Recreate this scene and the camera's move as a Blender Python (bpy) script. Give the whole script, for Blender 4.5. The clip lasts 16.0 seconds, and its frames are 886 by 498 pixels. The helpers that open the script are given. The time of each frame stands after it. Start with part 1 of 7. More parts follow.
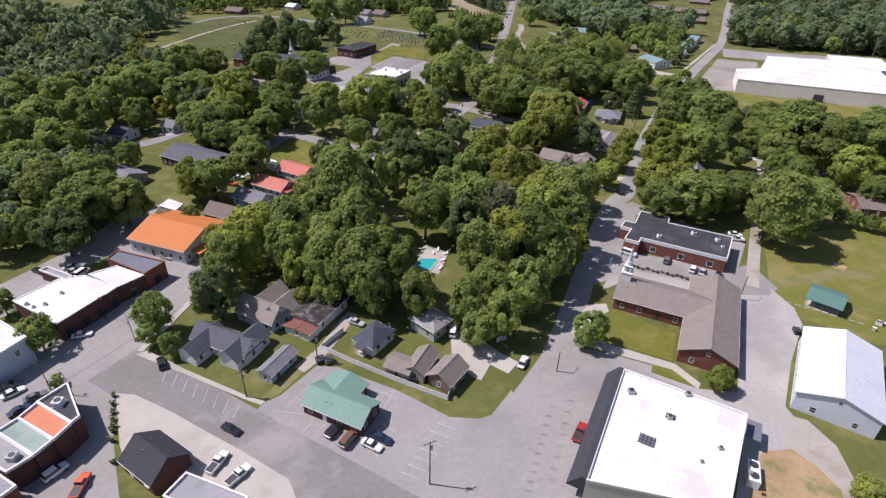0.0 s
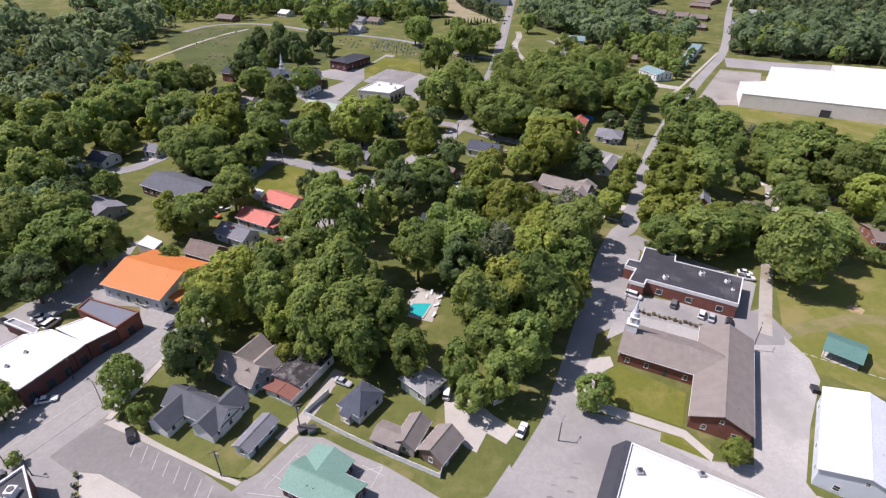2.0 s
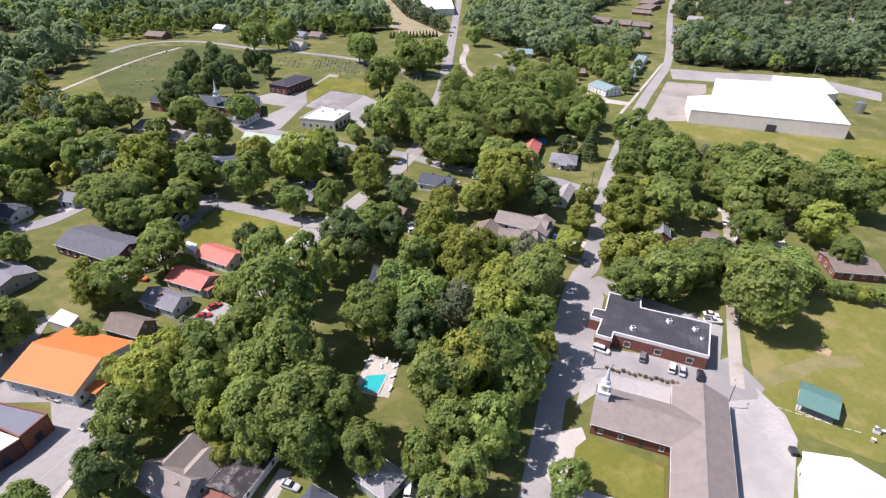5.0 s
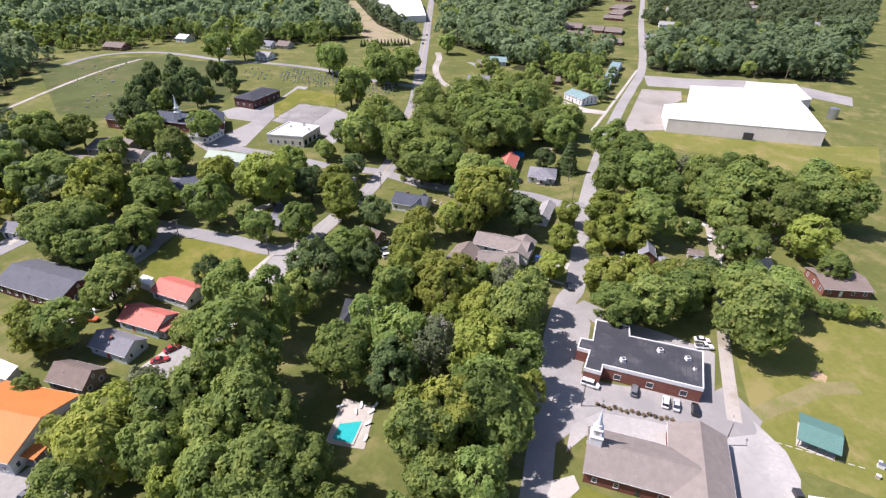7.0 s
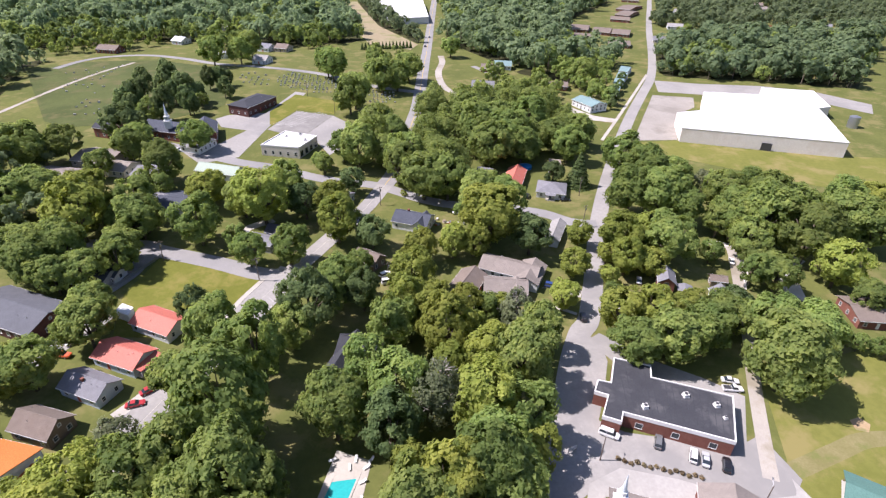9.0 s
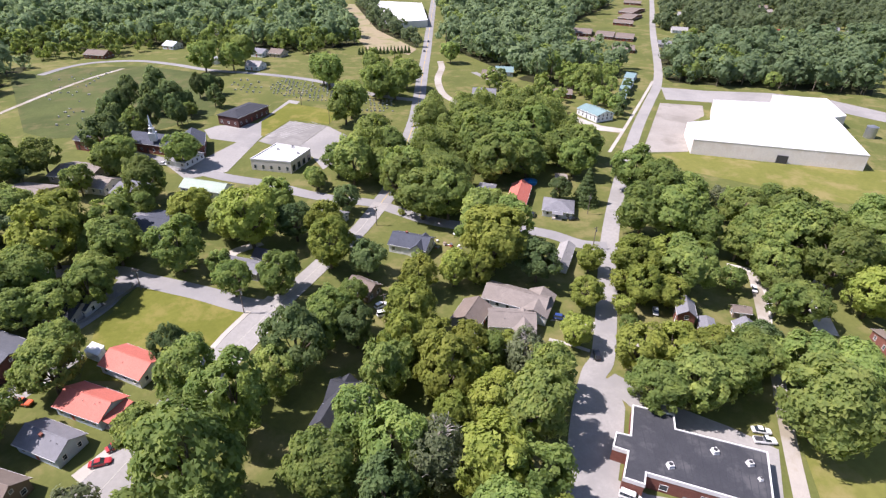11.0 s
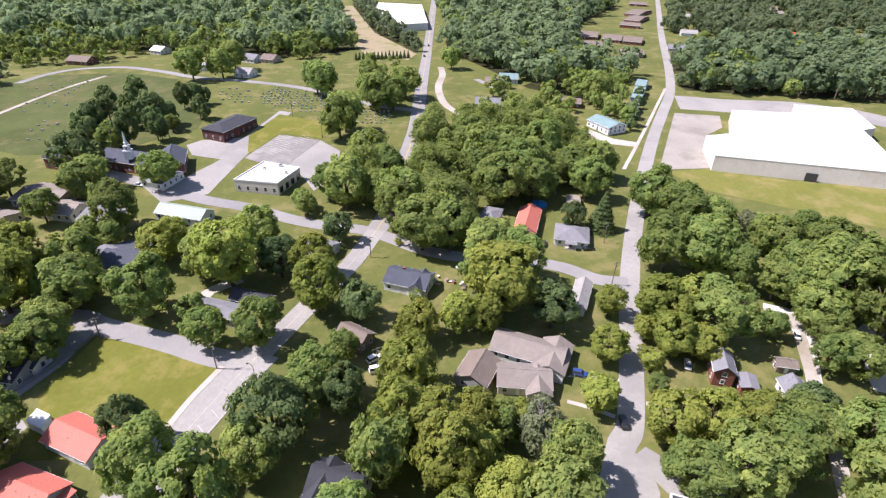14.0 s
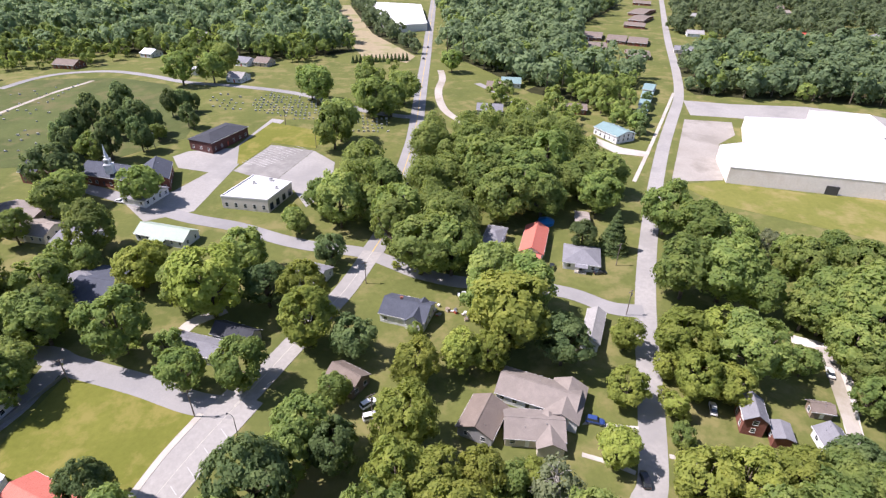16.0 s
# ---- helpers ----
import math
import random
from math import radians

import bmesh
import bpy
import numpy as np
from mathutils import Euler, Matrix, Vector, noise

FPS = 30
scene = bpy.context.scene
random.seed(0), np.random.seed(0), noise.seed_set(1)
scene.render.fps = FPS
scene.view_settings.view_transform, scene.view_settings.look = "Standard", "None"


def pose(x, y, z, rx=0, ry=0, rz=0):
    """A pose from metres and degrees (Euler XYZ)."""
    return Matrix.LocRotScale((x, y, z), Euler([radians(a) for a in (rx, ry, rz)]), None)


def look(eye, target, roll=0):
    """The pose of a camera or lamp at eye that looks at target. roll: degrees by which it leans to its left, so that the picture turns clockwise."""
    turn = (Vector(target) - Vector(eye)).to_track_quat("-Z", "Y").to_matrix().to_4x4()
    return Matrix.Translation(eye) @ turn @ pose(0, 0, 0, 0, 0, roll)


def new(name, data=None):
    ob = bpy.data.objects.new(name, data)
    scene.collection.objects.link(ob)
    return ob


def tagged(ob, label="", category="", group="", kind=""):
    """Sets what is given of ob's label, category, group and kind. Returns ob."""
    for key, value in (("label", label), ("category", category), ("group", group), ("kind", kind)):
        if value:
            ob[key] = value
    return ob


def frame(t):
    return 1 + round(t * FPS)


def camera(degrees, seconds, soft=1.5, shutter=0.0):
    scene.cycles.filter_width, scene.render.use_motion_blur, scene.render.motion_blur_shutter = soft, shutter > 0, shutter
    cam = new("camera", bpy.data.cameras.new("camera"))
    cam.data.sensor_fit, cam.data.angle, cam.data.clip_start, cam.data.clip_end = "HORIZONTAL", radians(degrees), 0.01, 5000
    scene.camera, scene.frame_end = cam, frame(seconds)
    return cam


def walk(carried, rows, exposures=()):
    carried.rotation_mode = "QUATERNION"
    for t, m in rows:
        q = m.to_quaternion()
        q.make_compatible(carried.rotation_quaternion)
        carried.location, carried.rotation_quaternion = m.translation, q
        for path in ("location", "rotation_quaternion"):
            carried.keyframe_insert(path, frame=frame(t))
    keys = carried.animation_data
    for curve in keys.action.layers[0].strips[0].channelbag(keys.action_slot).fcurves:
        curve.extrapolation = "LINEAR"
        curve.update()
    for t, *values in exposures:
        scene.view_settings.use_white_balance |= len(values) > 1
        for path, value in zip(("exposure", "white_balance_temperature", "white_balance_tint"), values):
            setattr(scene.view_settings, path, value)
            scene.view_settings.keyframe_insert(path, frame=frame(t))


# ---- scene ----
cam = camera(78.4, 16.0, soft=1.3)
METRES, EYE, TILT, LEAN, TURN = 125.0, 91.0, -31.5, -1.2, 0.0
ROWS = [
    (0.0, 0.0, 0.0, 0.0, 0.0, 0.0, 0.0),
    (0.5, 0.0031, 0.0192, 0.0275, -0.06, -0.12, 0.07),
    (1.0, 0.0061, 0.0388, 0.0546, -0.09, -0.21, 0.14),
    (1.5, 0.0092, 0.0584, 0.082, -0.12, -0.26, 0.18),
    (2.0, 0.0116, 0.078, 0.1093, -0.16, -0.27, 0.2),
    (2.5, 0.0145, 0.0977, 0.1363, -0.26, -0.24, 0.24),
    (3.0, 0.0173, 0.1173, 0.1627, -0.39, -0.23, 0.23),
    (3.5, 0.0194, 0.1346, 0.1865, -0.41, -0.33, 0.21),
    (4.0, 0.0212, 0.1496, 0.2076, -0.37, -0.4, 0.23),
    (4.5, 0.0232, 0.1635, 0.2273, -0.78, -0.37, 0.56),
    (5.0, 0.0257, 0.1802, 0.2447, -4.71, -0.37, 2.93),
    (7.5, 0.0429, 0.2896, 0.3213, -7.1, -0.13, 4.35),
    (8.0, 0.0466, 0.3175, 0.3392, -7.03, -0.17, 4.28),
    (8.5, 0.0507, 0.3451, 0.3564, -6.94, -0.17, 4.22),
    (9.0, 0.0539, 0.3727, 0.374, -6.88, -0.22, 4.17),
    (11.5, 0.073, 0.5126, 0.4605, -7.0, -0.14, 4.2),
    (12.0, 0.0772, 0.5407, 0.4762, -7.0, -0.16, 4.19),
    (12.5, 0.0809, 0.5683, 0.4934, -6.94, -0.18, 4.26),
    (13.0, 0.0853, 0.5962, 0.5101, -7.01, -0.18, 4.2),
    (13.5, 0.0893, 0.6246, 0.5261, -6.99, -0.19, 4.27),
    (14.0, 0.0932, 0.6532, 0.5427, -6.95, -0.2, 4.21),
    (14.5, 0.0978, 0.6809, 0.5606, -6.89, -0.26, 4.12),
    (15.0, 0.1015, 0.7085, 0.5791, -6.87, -0.37, 4.19),
    (15.5, 0.105, 0.7352, 0.5968, -6.91, -0.42, 4.24),
    (16.0, 0.1093, 0.762, 0.6141, -6.97, -0.44, 4.29),
]
walk(cam, [(t, pose(0, 0, EYE, TILT, LEAN, TURN) @ pose(METRES * x, METRES * y, METRES * z, 90 + pitch, roll, yaw)) for t, x, y, z, yaw, pitch, roll in ROWS],
     exposures=[(0.0, 0.08, 6120, 24), (2.0, 0.3, 6120, 24), (3.5, 0.5, 6120, 24), (5.0, 0.6, 6120, 24), (9.0, 0.72, 6120, 24), (16.0, 0.82, 6120, 24)])

# ---- light ----
SUN_ELEV, SUN_AZ = 55.0, 172.0          # azimuth counted from +x towards +y
world = bpy.data.worlds.new("sky")
scene.world = world
world.use_nodes = True
wt = world.node_tree
sky = wt.nodes.new("ShaderNodeTexSky")
sky.sky_type = 'NISHITA'
sky.sun_disc = False
sky.sun_elevation = radians(SUN_ELEV)
sky.sun_rotation = radians(90.0 - SUN_AZ)
sky.air_density, sky.dust_density, sky.ozone_density = 1.0, 1.0, 1.0
wt.links.new(sky.outputs[0], wt.nodes["Background"].inputs[0])
wt.nodes["Background"].inputs[1].default_value = 0.088
sun_data = bpy.data.lights.new("sun", 'SUN')
sun_data.energy, sun_data.angle, sun_data.color = 4.9, radians(0.6), (1.0, 0.94, 0.86)
sun = new("sun", sun_data)
sd = Vector((math.cos(radians(SUN_AZ)) * math.cos(radians(SUN_ELEV)), math.sin(radians(SUN_AZ)) * math.cos(radians(SUN_ELEV)), math.sin(radians(SUN_ELEV))))
sun.matrix_world = look(sd * 300, (0, 0, 0))


# ---- materials ----
def shader(name):
    m = bpy.data.materials.new(name)
    m.use_nodes = True
    return m, m.node_tree, m.node_tree.nodes["Principled BSDF"]


def mixrgb(nt, fac, a, b, blend='MIX'):
    n = nt.nodes.new("ShaderNodeMix")
    n.data_type, n.blend_type = 'RGBA', blend
    for sock, v in ((n.inputs[0], fac), (n.inputs[6], a), (n.inputs[7], b)):
        if hasattr(v, "links"):
            nt.links.new(v, sock)
        else:
            sock.default_value = (*v, 1) if isinstance(v, tuple) else v
    return n.outputs[2]


def noise_of(nt, vec, scale, detail=4.0, lo=0.35, hi=0.65, rough=0.6):
    n = nt.nodes.new("ShaderNodeTexNoise")
    n.inputs["Scale"].default_value, n.inputs["Detail"].default_value, n.inputs["Roughness"].default_value = scale, detail, rough
    nt.links.new(vec, n.inputs["Vector"])
    r = nt.nodes.new("ShaderNodeMapRange")
    r.inputs[1].default_value, r.inputs[2].default_value = lo, hi
    nt.links.new(n.outputs[0], r.inputs[0])
    return r.outputs[0]


def where(nt):
    return nt.nodes.new("ShaderNodeNewGeometry").outputs["Position"]


def surface(name, c1, c2, big=0.12, small=2.5, rough=0.85, bump=0.3, c3=None, third=0.03, metal=0.0, spec=0.3, vary=0.0):
    """Two colours mixed by noise at two sizes, a third one in larger stains, with fine relief. Sizes in cycles per metre."""
    m, nt, b = shader(name)
    p = where(nt)
    col = mixrgb(nt, noise_of(nt, p, big), c1, c2)
    fine = noise_of(nt, p, small, 5.0, 0.3, 0.7, 0.7)
    dark = tuple(v * 0.72 for v in c1)
    col = mixrgb(nt, fine, col, mixrgb(nt, 0.55, col, dark))
    if c3:
        col = mixrgb(nt, noise_of(nt, p, third, 6.0, 0.5, 0.62, 0.65), col, c3)
    if vary:
        oi = nt.nodes.new("ShaderNodeObjectInfo")
        r = nt.nodes.new("ShaderNodeMapRange")
        r.inputs[3].default_value, r.inputs[4].default_value = 1 - vary, 1 + vary
        nt.links.new(oi.outputs["Random"], r.inputs[0])
        h = nt.nodes.new("ShaderNodeHueSaturation")
        nt.links.new(r.outputs[0], h.inputs["Value"])
        nt.links.new(col, h.inputs["Color"])
        col = h.outputs[0]
    nt.links.new(col, b.inputs["Base Color"])
    b.inputs["Roughness"].default_value, b.inputs["Metallic"].default_value = rough, metal
    b.inputs["Specular IOR Level"].default_value = spec
    if bump:
        bp = nt.nodes.new("ShaderNodeBump")
        bp.inputs["Strength"].default_value, bp.inputs["Distance"].default_value = bump, 0.05
        nt.links.new(fine, bp.inputs["Height"])
        nt.links.new(bp.outputs[0], b.inputs["Normal"])
    return m


def plain(name, c, rough=0.5, metal=0.0, spec=0.5):
    m, nt, b = shader(name)
    n = noise_of(nt, where(nt), 1.7, 3.0, 0.3, 0.7)
    nt.links.new(mixrgb(nt, n, c, tuple(v * 0.86 for v in c)), b.inputs["Base Color"])
    b.inputs["Roughness"].default_value, b.inputs["Metallic"].default_value, b.inputs["Specular IOR Level"].default_value = rough, metal, spec
    return m


def ribbed(name, c1, c2, step=0.45, rough=0.45, axis=0):
    """Sheet metal with raised seams along the slope, faded in patches."""
    m, nt, b = shader(name)
    tc = nt.nodes.new("ShaderNodeTexCoord").outputs["Object"]
    col = mixrgb(nt, noise_of(nt, where(nt), 0.15, 5.0), c1, c2)
    sep = nt.nodes.new("ShaderNodeSeparateXYZ")
    nt.links.new(tc, sep.inputs[0])
    mo = nt.nodes.new("ShaderNodeMath")
    mo.operation, mo.inputs[1].default_value = 'PINGPONG', step / 2
    nt.links.new(sep.outputs[axis], mo.inputs[0])
    r = nt.nodes.new("ShaderNodeMapRange")
    r.inputs[1].default_value, r.inputs[2].default_value, r.inputs[3].default_value, r.inputs[4].default_value = 0, 0.06, 1, 0
    nt.links.new(mo.outputs[0], r.inputs[0])
    bp = nt.nodes.new("ShaderNodeBump")
    bp.inputs["Strength"].default_value, bp.inputs["Distance"].default_value = 0.7, 0.04
    nt.links.new(r.outputs[0], bp.inputs["Height"])
    nt.links.new(bp.outputs[0], b.inputs["Normal"])
    nt.links.new(mixrgb(nt, noise_of(nt, where(nt), 3.0, 4.0, 0.45, 0.75), col, tuple(v * 0.8 for v in c1)), b.inputs["Base Color"])
    b.inputs["Roughness"].default_value, b.inputs["Specular IOR Level"].default_value = max(rough, 0.6), 0.25
    return m


def courses(name, c1, c2, step, joint, rough=0.85, dark=0.7):
    """Clapboards, bricks or shingle rows: thin level lines at every step, with noise on the pieces."""
    m, nt, b = shader(name)
    p = where(nt)
    sep = nt.nodes.new("ShaderNodeSeparateXYZ")
    nt.links.new(p, sep.inputs[0])
    mo = nt.nodes.new("ShaderNodeMath")
    mo.operation, mo.inputs[1].default_value = 'PINGPONG', step / 2
    nt.links.new(sep.outputs[2], mo.inputs[0])
    r = nt.nodes.new("ShaderNodeMapRange")
    r.inputs[1].default_value, r.inputs[2].default_value, r.inputs[3].default_value, r.inputs[4].default_value = 0, joint, 1, 0
    nt.links.new(mo.outputs[0], r.inputs[0])
    col = mixrgb(nt, noise_of(nt, p, 0.5, 5.0), c1, c2)
    col = mixrgb(nt, noise_of(nt, p, 6.0, 3.0, 0.35, 0.65), col, mixrgb(nt, 0.5, col, tuple(v * 0.75 for v in c1)))
    col = mixrgb(nt, r.outputs[0], col, tuple(v * dark for v in c1))
    nt.links.new(col, b.inputs["Base Color"])
    b.inputs["Roughness"].default_value, b.inputs["Specular IOR Level"].default_value = rough, 0.25
    bp = nt.nodes.new("ShaderNodeBump")
    bp.inputs["Strength"].default_value, bp.inputs["Distance"].default_value, bp.invert = 0.5, 0.03, True
    nt.links.new(r.outputs[0], bp.inputs["Height"])
    nt.links.new(bp.outputs[0], b.inputs["Normal"])
    return m


def leaf_material(name, dark, mid, light, through_light):
    m, nt, b = shader(name)
    g = nt.nodes.new("ShaderNodeNewGeometry")
    oi = nt.nodes.new("ShaderNodeObjectInfo")
    col = mixrgb(nt, g.outputs["Random Per Island"], dark, mid)
    col = mixrgb(nt, noise_of(nt, g.outputs["Position"], 0.3, 3.0, 0.4, 0.7), col, light)
    col = mixrgb(nt, noise_of(nt, g.outputs["Position"], 0.06, 2.0, 0.42, 0.62), col, mixrgb(nt, 0.45, col, dark))
    h = nt.nodes.new("ShaderNodeHueSaturation")
    rv = nt.nodes.new("ShaderNodeMapRange")
    rv.inputs[3].default_value, rv.inputs[4].default_value = 0.72, 1.28
    nt.links.new(oi.outputs["Random"], rv.inputs[0])
    nt.links.new(rv.outputs[0], h.inputs["Value"])
    mul = nt.nodes.new("ShaderNodeMath")
    mul.operation, mul.inputs[1].default_value = 'MULTIPLY', 7.31
    nt.links.new(oi.outputs["Random"], mul.inputs[0])
    fr = nt.nodes.new("ShaderNodeMath")
    fr.operation = 'FRACT'
    nt.links.new(mul.outputs[0], fr.inputs[0])
    rh = nt.nodes.new("ShaderNodeMapRange")
    rh.inputs[3].default_value, rh.inputs[4].default_value = 0.492, 0.514
    nt.links.new(fr.outputs[0], rh.inputs[0])
    nt.links.new(rh.outputs[0], h.inputs["Hue"])
    nt.links.new(col, h.inputs["Color"])
    nt.links.new(h.outputs[0], b.inputs["Base Color"])
    b.inputs["Roughness"].default_value, b.inputs["Specular IOR Level"].default_value = 0.75, 0.12
    tr = nt.nodes.new("ShaderNodeBsdfTranslucent")
    nt.links.new(mixrgb(nt, 0.5, h.outputs[0], through_light), tr.inputs[0])
    mx = nt.nodes.new("ShaderNodeMixShader")
    mx.inputs[0].default_value = 0.46
    out = nt.nodes["Material Output"]
    nt.links.new(b.outputs[0], mx.inputs[1])
    nt.links.new(tr.outputs[0], mx.inputs[2])
    nt.links.new(mx.outputs[0], out.inputs[0])
    return m


def glass(name, c=(0.03, 0.04, 0.05)):
    m, nt, b = shader(name)
    b.inputs["Base Color"].default_value = (*c, 1)
    b.inputs["Roughness"].default_value, b.inputs["Specular IOR Level"].default_value = 0.08, 0.8
    return m


# Darker tone of the grass, for the cemetery hillside.
HILLGRASS = surface("hillside_grass", (0.072, 0.09, 0.031), (0.105, 0.125, 0.043), 0.05, 0.8, 0.95, 0.6, (0.12, 0.115, 0.05), 0.07, spec=0.1)
GRASS = surface("grass", (0.105, 0.122, 0.035), (0.148, 0.158, 0.047), 0.035, 0.55, 0.95, 0.5, (0.18, 0.166, 0.065), 0.08, spec=0.1)
LAWN = surface("mown_lawn", (0.14, 0.15, 0.028), (0.17, 0.175, 0.036), 0.06, 0.7, 0.95, 0.4, (0.205, 0.185, 0.052), 0.1, spec=0.1)
FIELD = surface("dry_field_grass", (0.155, 0.165, 0.038), (0.19, 0.19, 0.05), 0.04, 0.5, 0.95, 0.4, (0.23, 0.2, 0.075), 0.07, spec=0.1)
ASPHALT = surface("worn_asphalt", (0.305, 0.293, 0.274), (0.36, 0.346, 0.324), 0.05, 0.9, 0.95, 0.25, (0.25, 0.242, 0.23), 0.035, spec=0.2)
PALETAR = surface("bleached_asphalt", (0.385, 0.37, 0.345), (0.45, 0.43, 0.4), 0.06, 1.2, 0.95, 0.25, (0.31, 0.3, 0.28), 0.04, spec=0.2)
ROADTAR = surface("road_asphalt", (0.27, 0.264, 0.258), (0.315, 0.305, 0.295), 0.1, 3.0, 0.95, 0.2, (0.225, 0.22, 0.216), 0.04, spec=0.2)
DARKTAR = surface("fresh_asphalt", (0.215, 0.206, 0.192), (0.255, 0.245, 0.228), 0.06, 0.9, 0.95, 0.2, (0.3, 0.288, 0.268), 0.05, spec=0.2)
CONCRETE = surface("concrete", (0.45, 0.42, 0.37), (0.51, 0.48, 0.42), 0.15, 3.0, 0.9, 0.2, (0.37, 0.345, 0.3), 0.07, spec=0.2)
APRON = surface("old_concrete", (0.31, 0.285, 0.25), (0.37, 0.345, 0.305), 0.06, 1.2, 0.9, 0.2, (0.24, 0.22, 0.19), 0.05, spec=0.2)
WHITEGRAVEL = surface("white_gravel", (0.56, 0.53, 0.48), (0.64, 0.61, 0.56), 0.12, 4.0, 0.95, 0.5, (0.44, 0.41, 0.35), 0.06, spec=0.15)
GRAVEL = surface("gravel", (0.38, 0.35, 0.31), (0.47, 0.43, 0.37), 0.12, 4.0, 0.95, 0.6, (0.27, 0.24, 0.18), 0.06, spec=0.15)
DIRT = surface("bare_dirt", (0.36, 0.25, 0.14), (0.45, 0.34, 0.2), 0.2, 3.0, 0.95, 0.5, (0.2, 0.2, 0.08), 0.12, spec=0.1)
BLOCK = surface("pale_block_wall", (0.82, 0.76, 0.7), (0.86, 0.8, 0.74), 0.1, 1.5, 0.9, 0.05, (0.7, 0.63, 0.56), 0.08)
# Soil tone darkened further: the shade under the crowns is put into the colour.
SHADEFLOOR = surface("shaded_forest_floor", (0.03, 0.032, 0.014), (0.05, 0.05, 0.022), 0.1, 1.5, 0.95, 0.5, (0.07, 0.075, 0.03), 0.05, spec=0.1)
PLOUGHED = surface("ploughed_soil", (0.3, 0.25, 0.16), (0.37, 0.31, 0.2), 0.03, 0.4, 0.95, 0.4, (0.2, 0.2, 0.09), 0.03, spec=0.1)
WORN = surface("worn_grass", (0.2, 0.185, 0.075), (0.26, 0.23, 0.11), 0.2, 2.0, 0.95, 0.4, (0.16, 0.17, 0.055), 0.15, spec=0.1)
PAINT = plain("road_paint", (0.5, 0.49, 0.47), 0.8, spec=0.2)
YELLOW = plain("yellow_paint", (0.6, 0.42, 0.08), 0.8, spec=0.2)
FADED = plain("faded_paint", (0.5, 0.48, 0.4), 0.8)
WHITE_ROOF = surface("white_roof_membrane", (0.80, 0.79, 0.77), (0.86, 0.85, 0.83), 0.15, 2.0, 0.7, 0.05, (0.6, 0.58, 0.55), 0.09)
BLACK_ROOF = surface("black_roof_felt", (0.045, 0.047, 0.055), (0.06, 0.062, 0.07), 0.2, 2.0, 0.8, 0.15, (0.085, 0.085, 0.09), 0.15)
WEATHERED = surface("weathered_roof", (0.04, 0.036, 0.036), (0.065, 0.06, 0.058), 0.3, 3.0, 0.9, 0.3, (0.15, 0.14, 0.135), 0.6)
GREY_ROOF = surface("grey_roof_gravel", (0.3, 0.3, 0.31), (0.38, 0.38, 0.39), 0.2, 3.0, 0.9, 0.2, (0.22, 0.22, 0.22), 0.1)
SHINGLES = {k: courses("shingles_" + k, c, tuple(v * 1.25 for v in c), 0.09, 0.012, 0.9, 0.75) for k, c in {
    "charcoal": (0.052, 0.055, 0.064), "grey": (0.2, 0.2, 0.215), "brown": (0.19, 0.155, 0.13), "tan": (0.285, 0.25, 0.22),
    "blue": (0.075, 0.083, 0.105), "light": (0.3, 0.29, 0.28), "taupe": (0.235, 0.205, 0.182), "slate": (0.115, 0.12, 0.135)}.items()}
METAL = {k: ribbed("metal_roof_" + k, c, tuple(v * 1.12 for v in c)) for k, c in {
    "green": (0.17, 0.29, 0.235), "orange": (0.54, 0.185, 0.05), "coral": (0.5, 0.155, 0.115), "white": (0.6, 0.63, 0.67),
    "slate": (0.16, 0.17, 0.2), "darkgreen": (0.10, 0.2, 0.17), "pale": (0.33, 0.4, 0.33), "teal": (0.19, 0.28, 0.28), "red": (0.4, 0.08, 0.05), "rust": (0.2, 0.085, 0.062)}.items()}
SIDING = {k: courses("siding_" + k, c, tuple(v * 0.95 for v in c), 0.15, 0.015, 0.7, 0.8) for k, c in {
    "white": (0.72, 0.73, 0.73), "blue": (0.5, 0.58, 0.66), "cream": (0.6, 0.55, 0.45), "grey": (0.34, 0.34, 0.34), "brown": (0.2, 0.15, 0.11),
    "sage": (0.42, 0.46, 0.39), "tan": (0.46, 0.4, 0.33), "steel": (0.62, 0.67, 0.72)}.items()}
BRICK = courses("brick_red", (0.18, 0.07, 0.052), (0.24, 0.105, 0.076), 0.075, 0.01, 0.9, 1.5)
BRICKDARK = courses("brick_dark", (0.10, 0.047, 0.043), (0.14, 0.064, 0.055), 0.075, 0.01, 0.9, 1.4)
STUCCO = surface("stucco", (0.62, 0.57, 0.49), (0.68, 0.63, 0.55), 0.3, 5.0, 0.9, 0.2)
PARAPET = plain("white_coping", (0.74, 0.73, 0.71), 0.6)
TRIM = plain("white_trim", (0.78, 0.78, 0.77), 0.5)
DARKTRIM = plain("dark_trim", (0.05, 0.05, 0.055), 0.5)
WOOD = surface("weathered_wood", (0.22, 0.17, 0.12), (0.3, 0.24, 0.18), 0.6, 6.0, 0.85, 0.3)
POLEWOOD = surface("pole_wood", (0.16, 0.13, 0.11), (0.22, 0.18, 0.15), 1.0, 6.0, 0.9, 0.3)
STEEL = plain("galvanised_steel", (0.45, 0.46, 0.47), 0.4, 0.8)
GLASS = glass("window_glass")
BARK = surface("bark", (0.12, 0.095, 0.07), (0.19, 0.155, 0.12), 0.8, 7.0, 0.95, 0.6)
PALEBARK = surface("pale_bark", (0.36, 0.33, 0.29), (0.45, 0.42, 0.37), 0.8, 7.0, 0.95, 0.4)
LEAF = leaf_material("leaves_green", (0.121, 0.172, 0.056), (0.210, 0.276, 0.081), (0.323, 0.368, 0.104), (0.604, 0.710, 0.153))
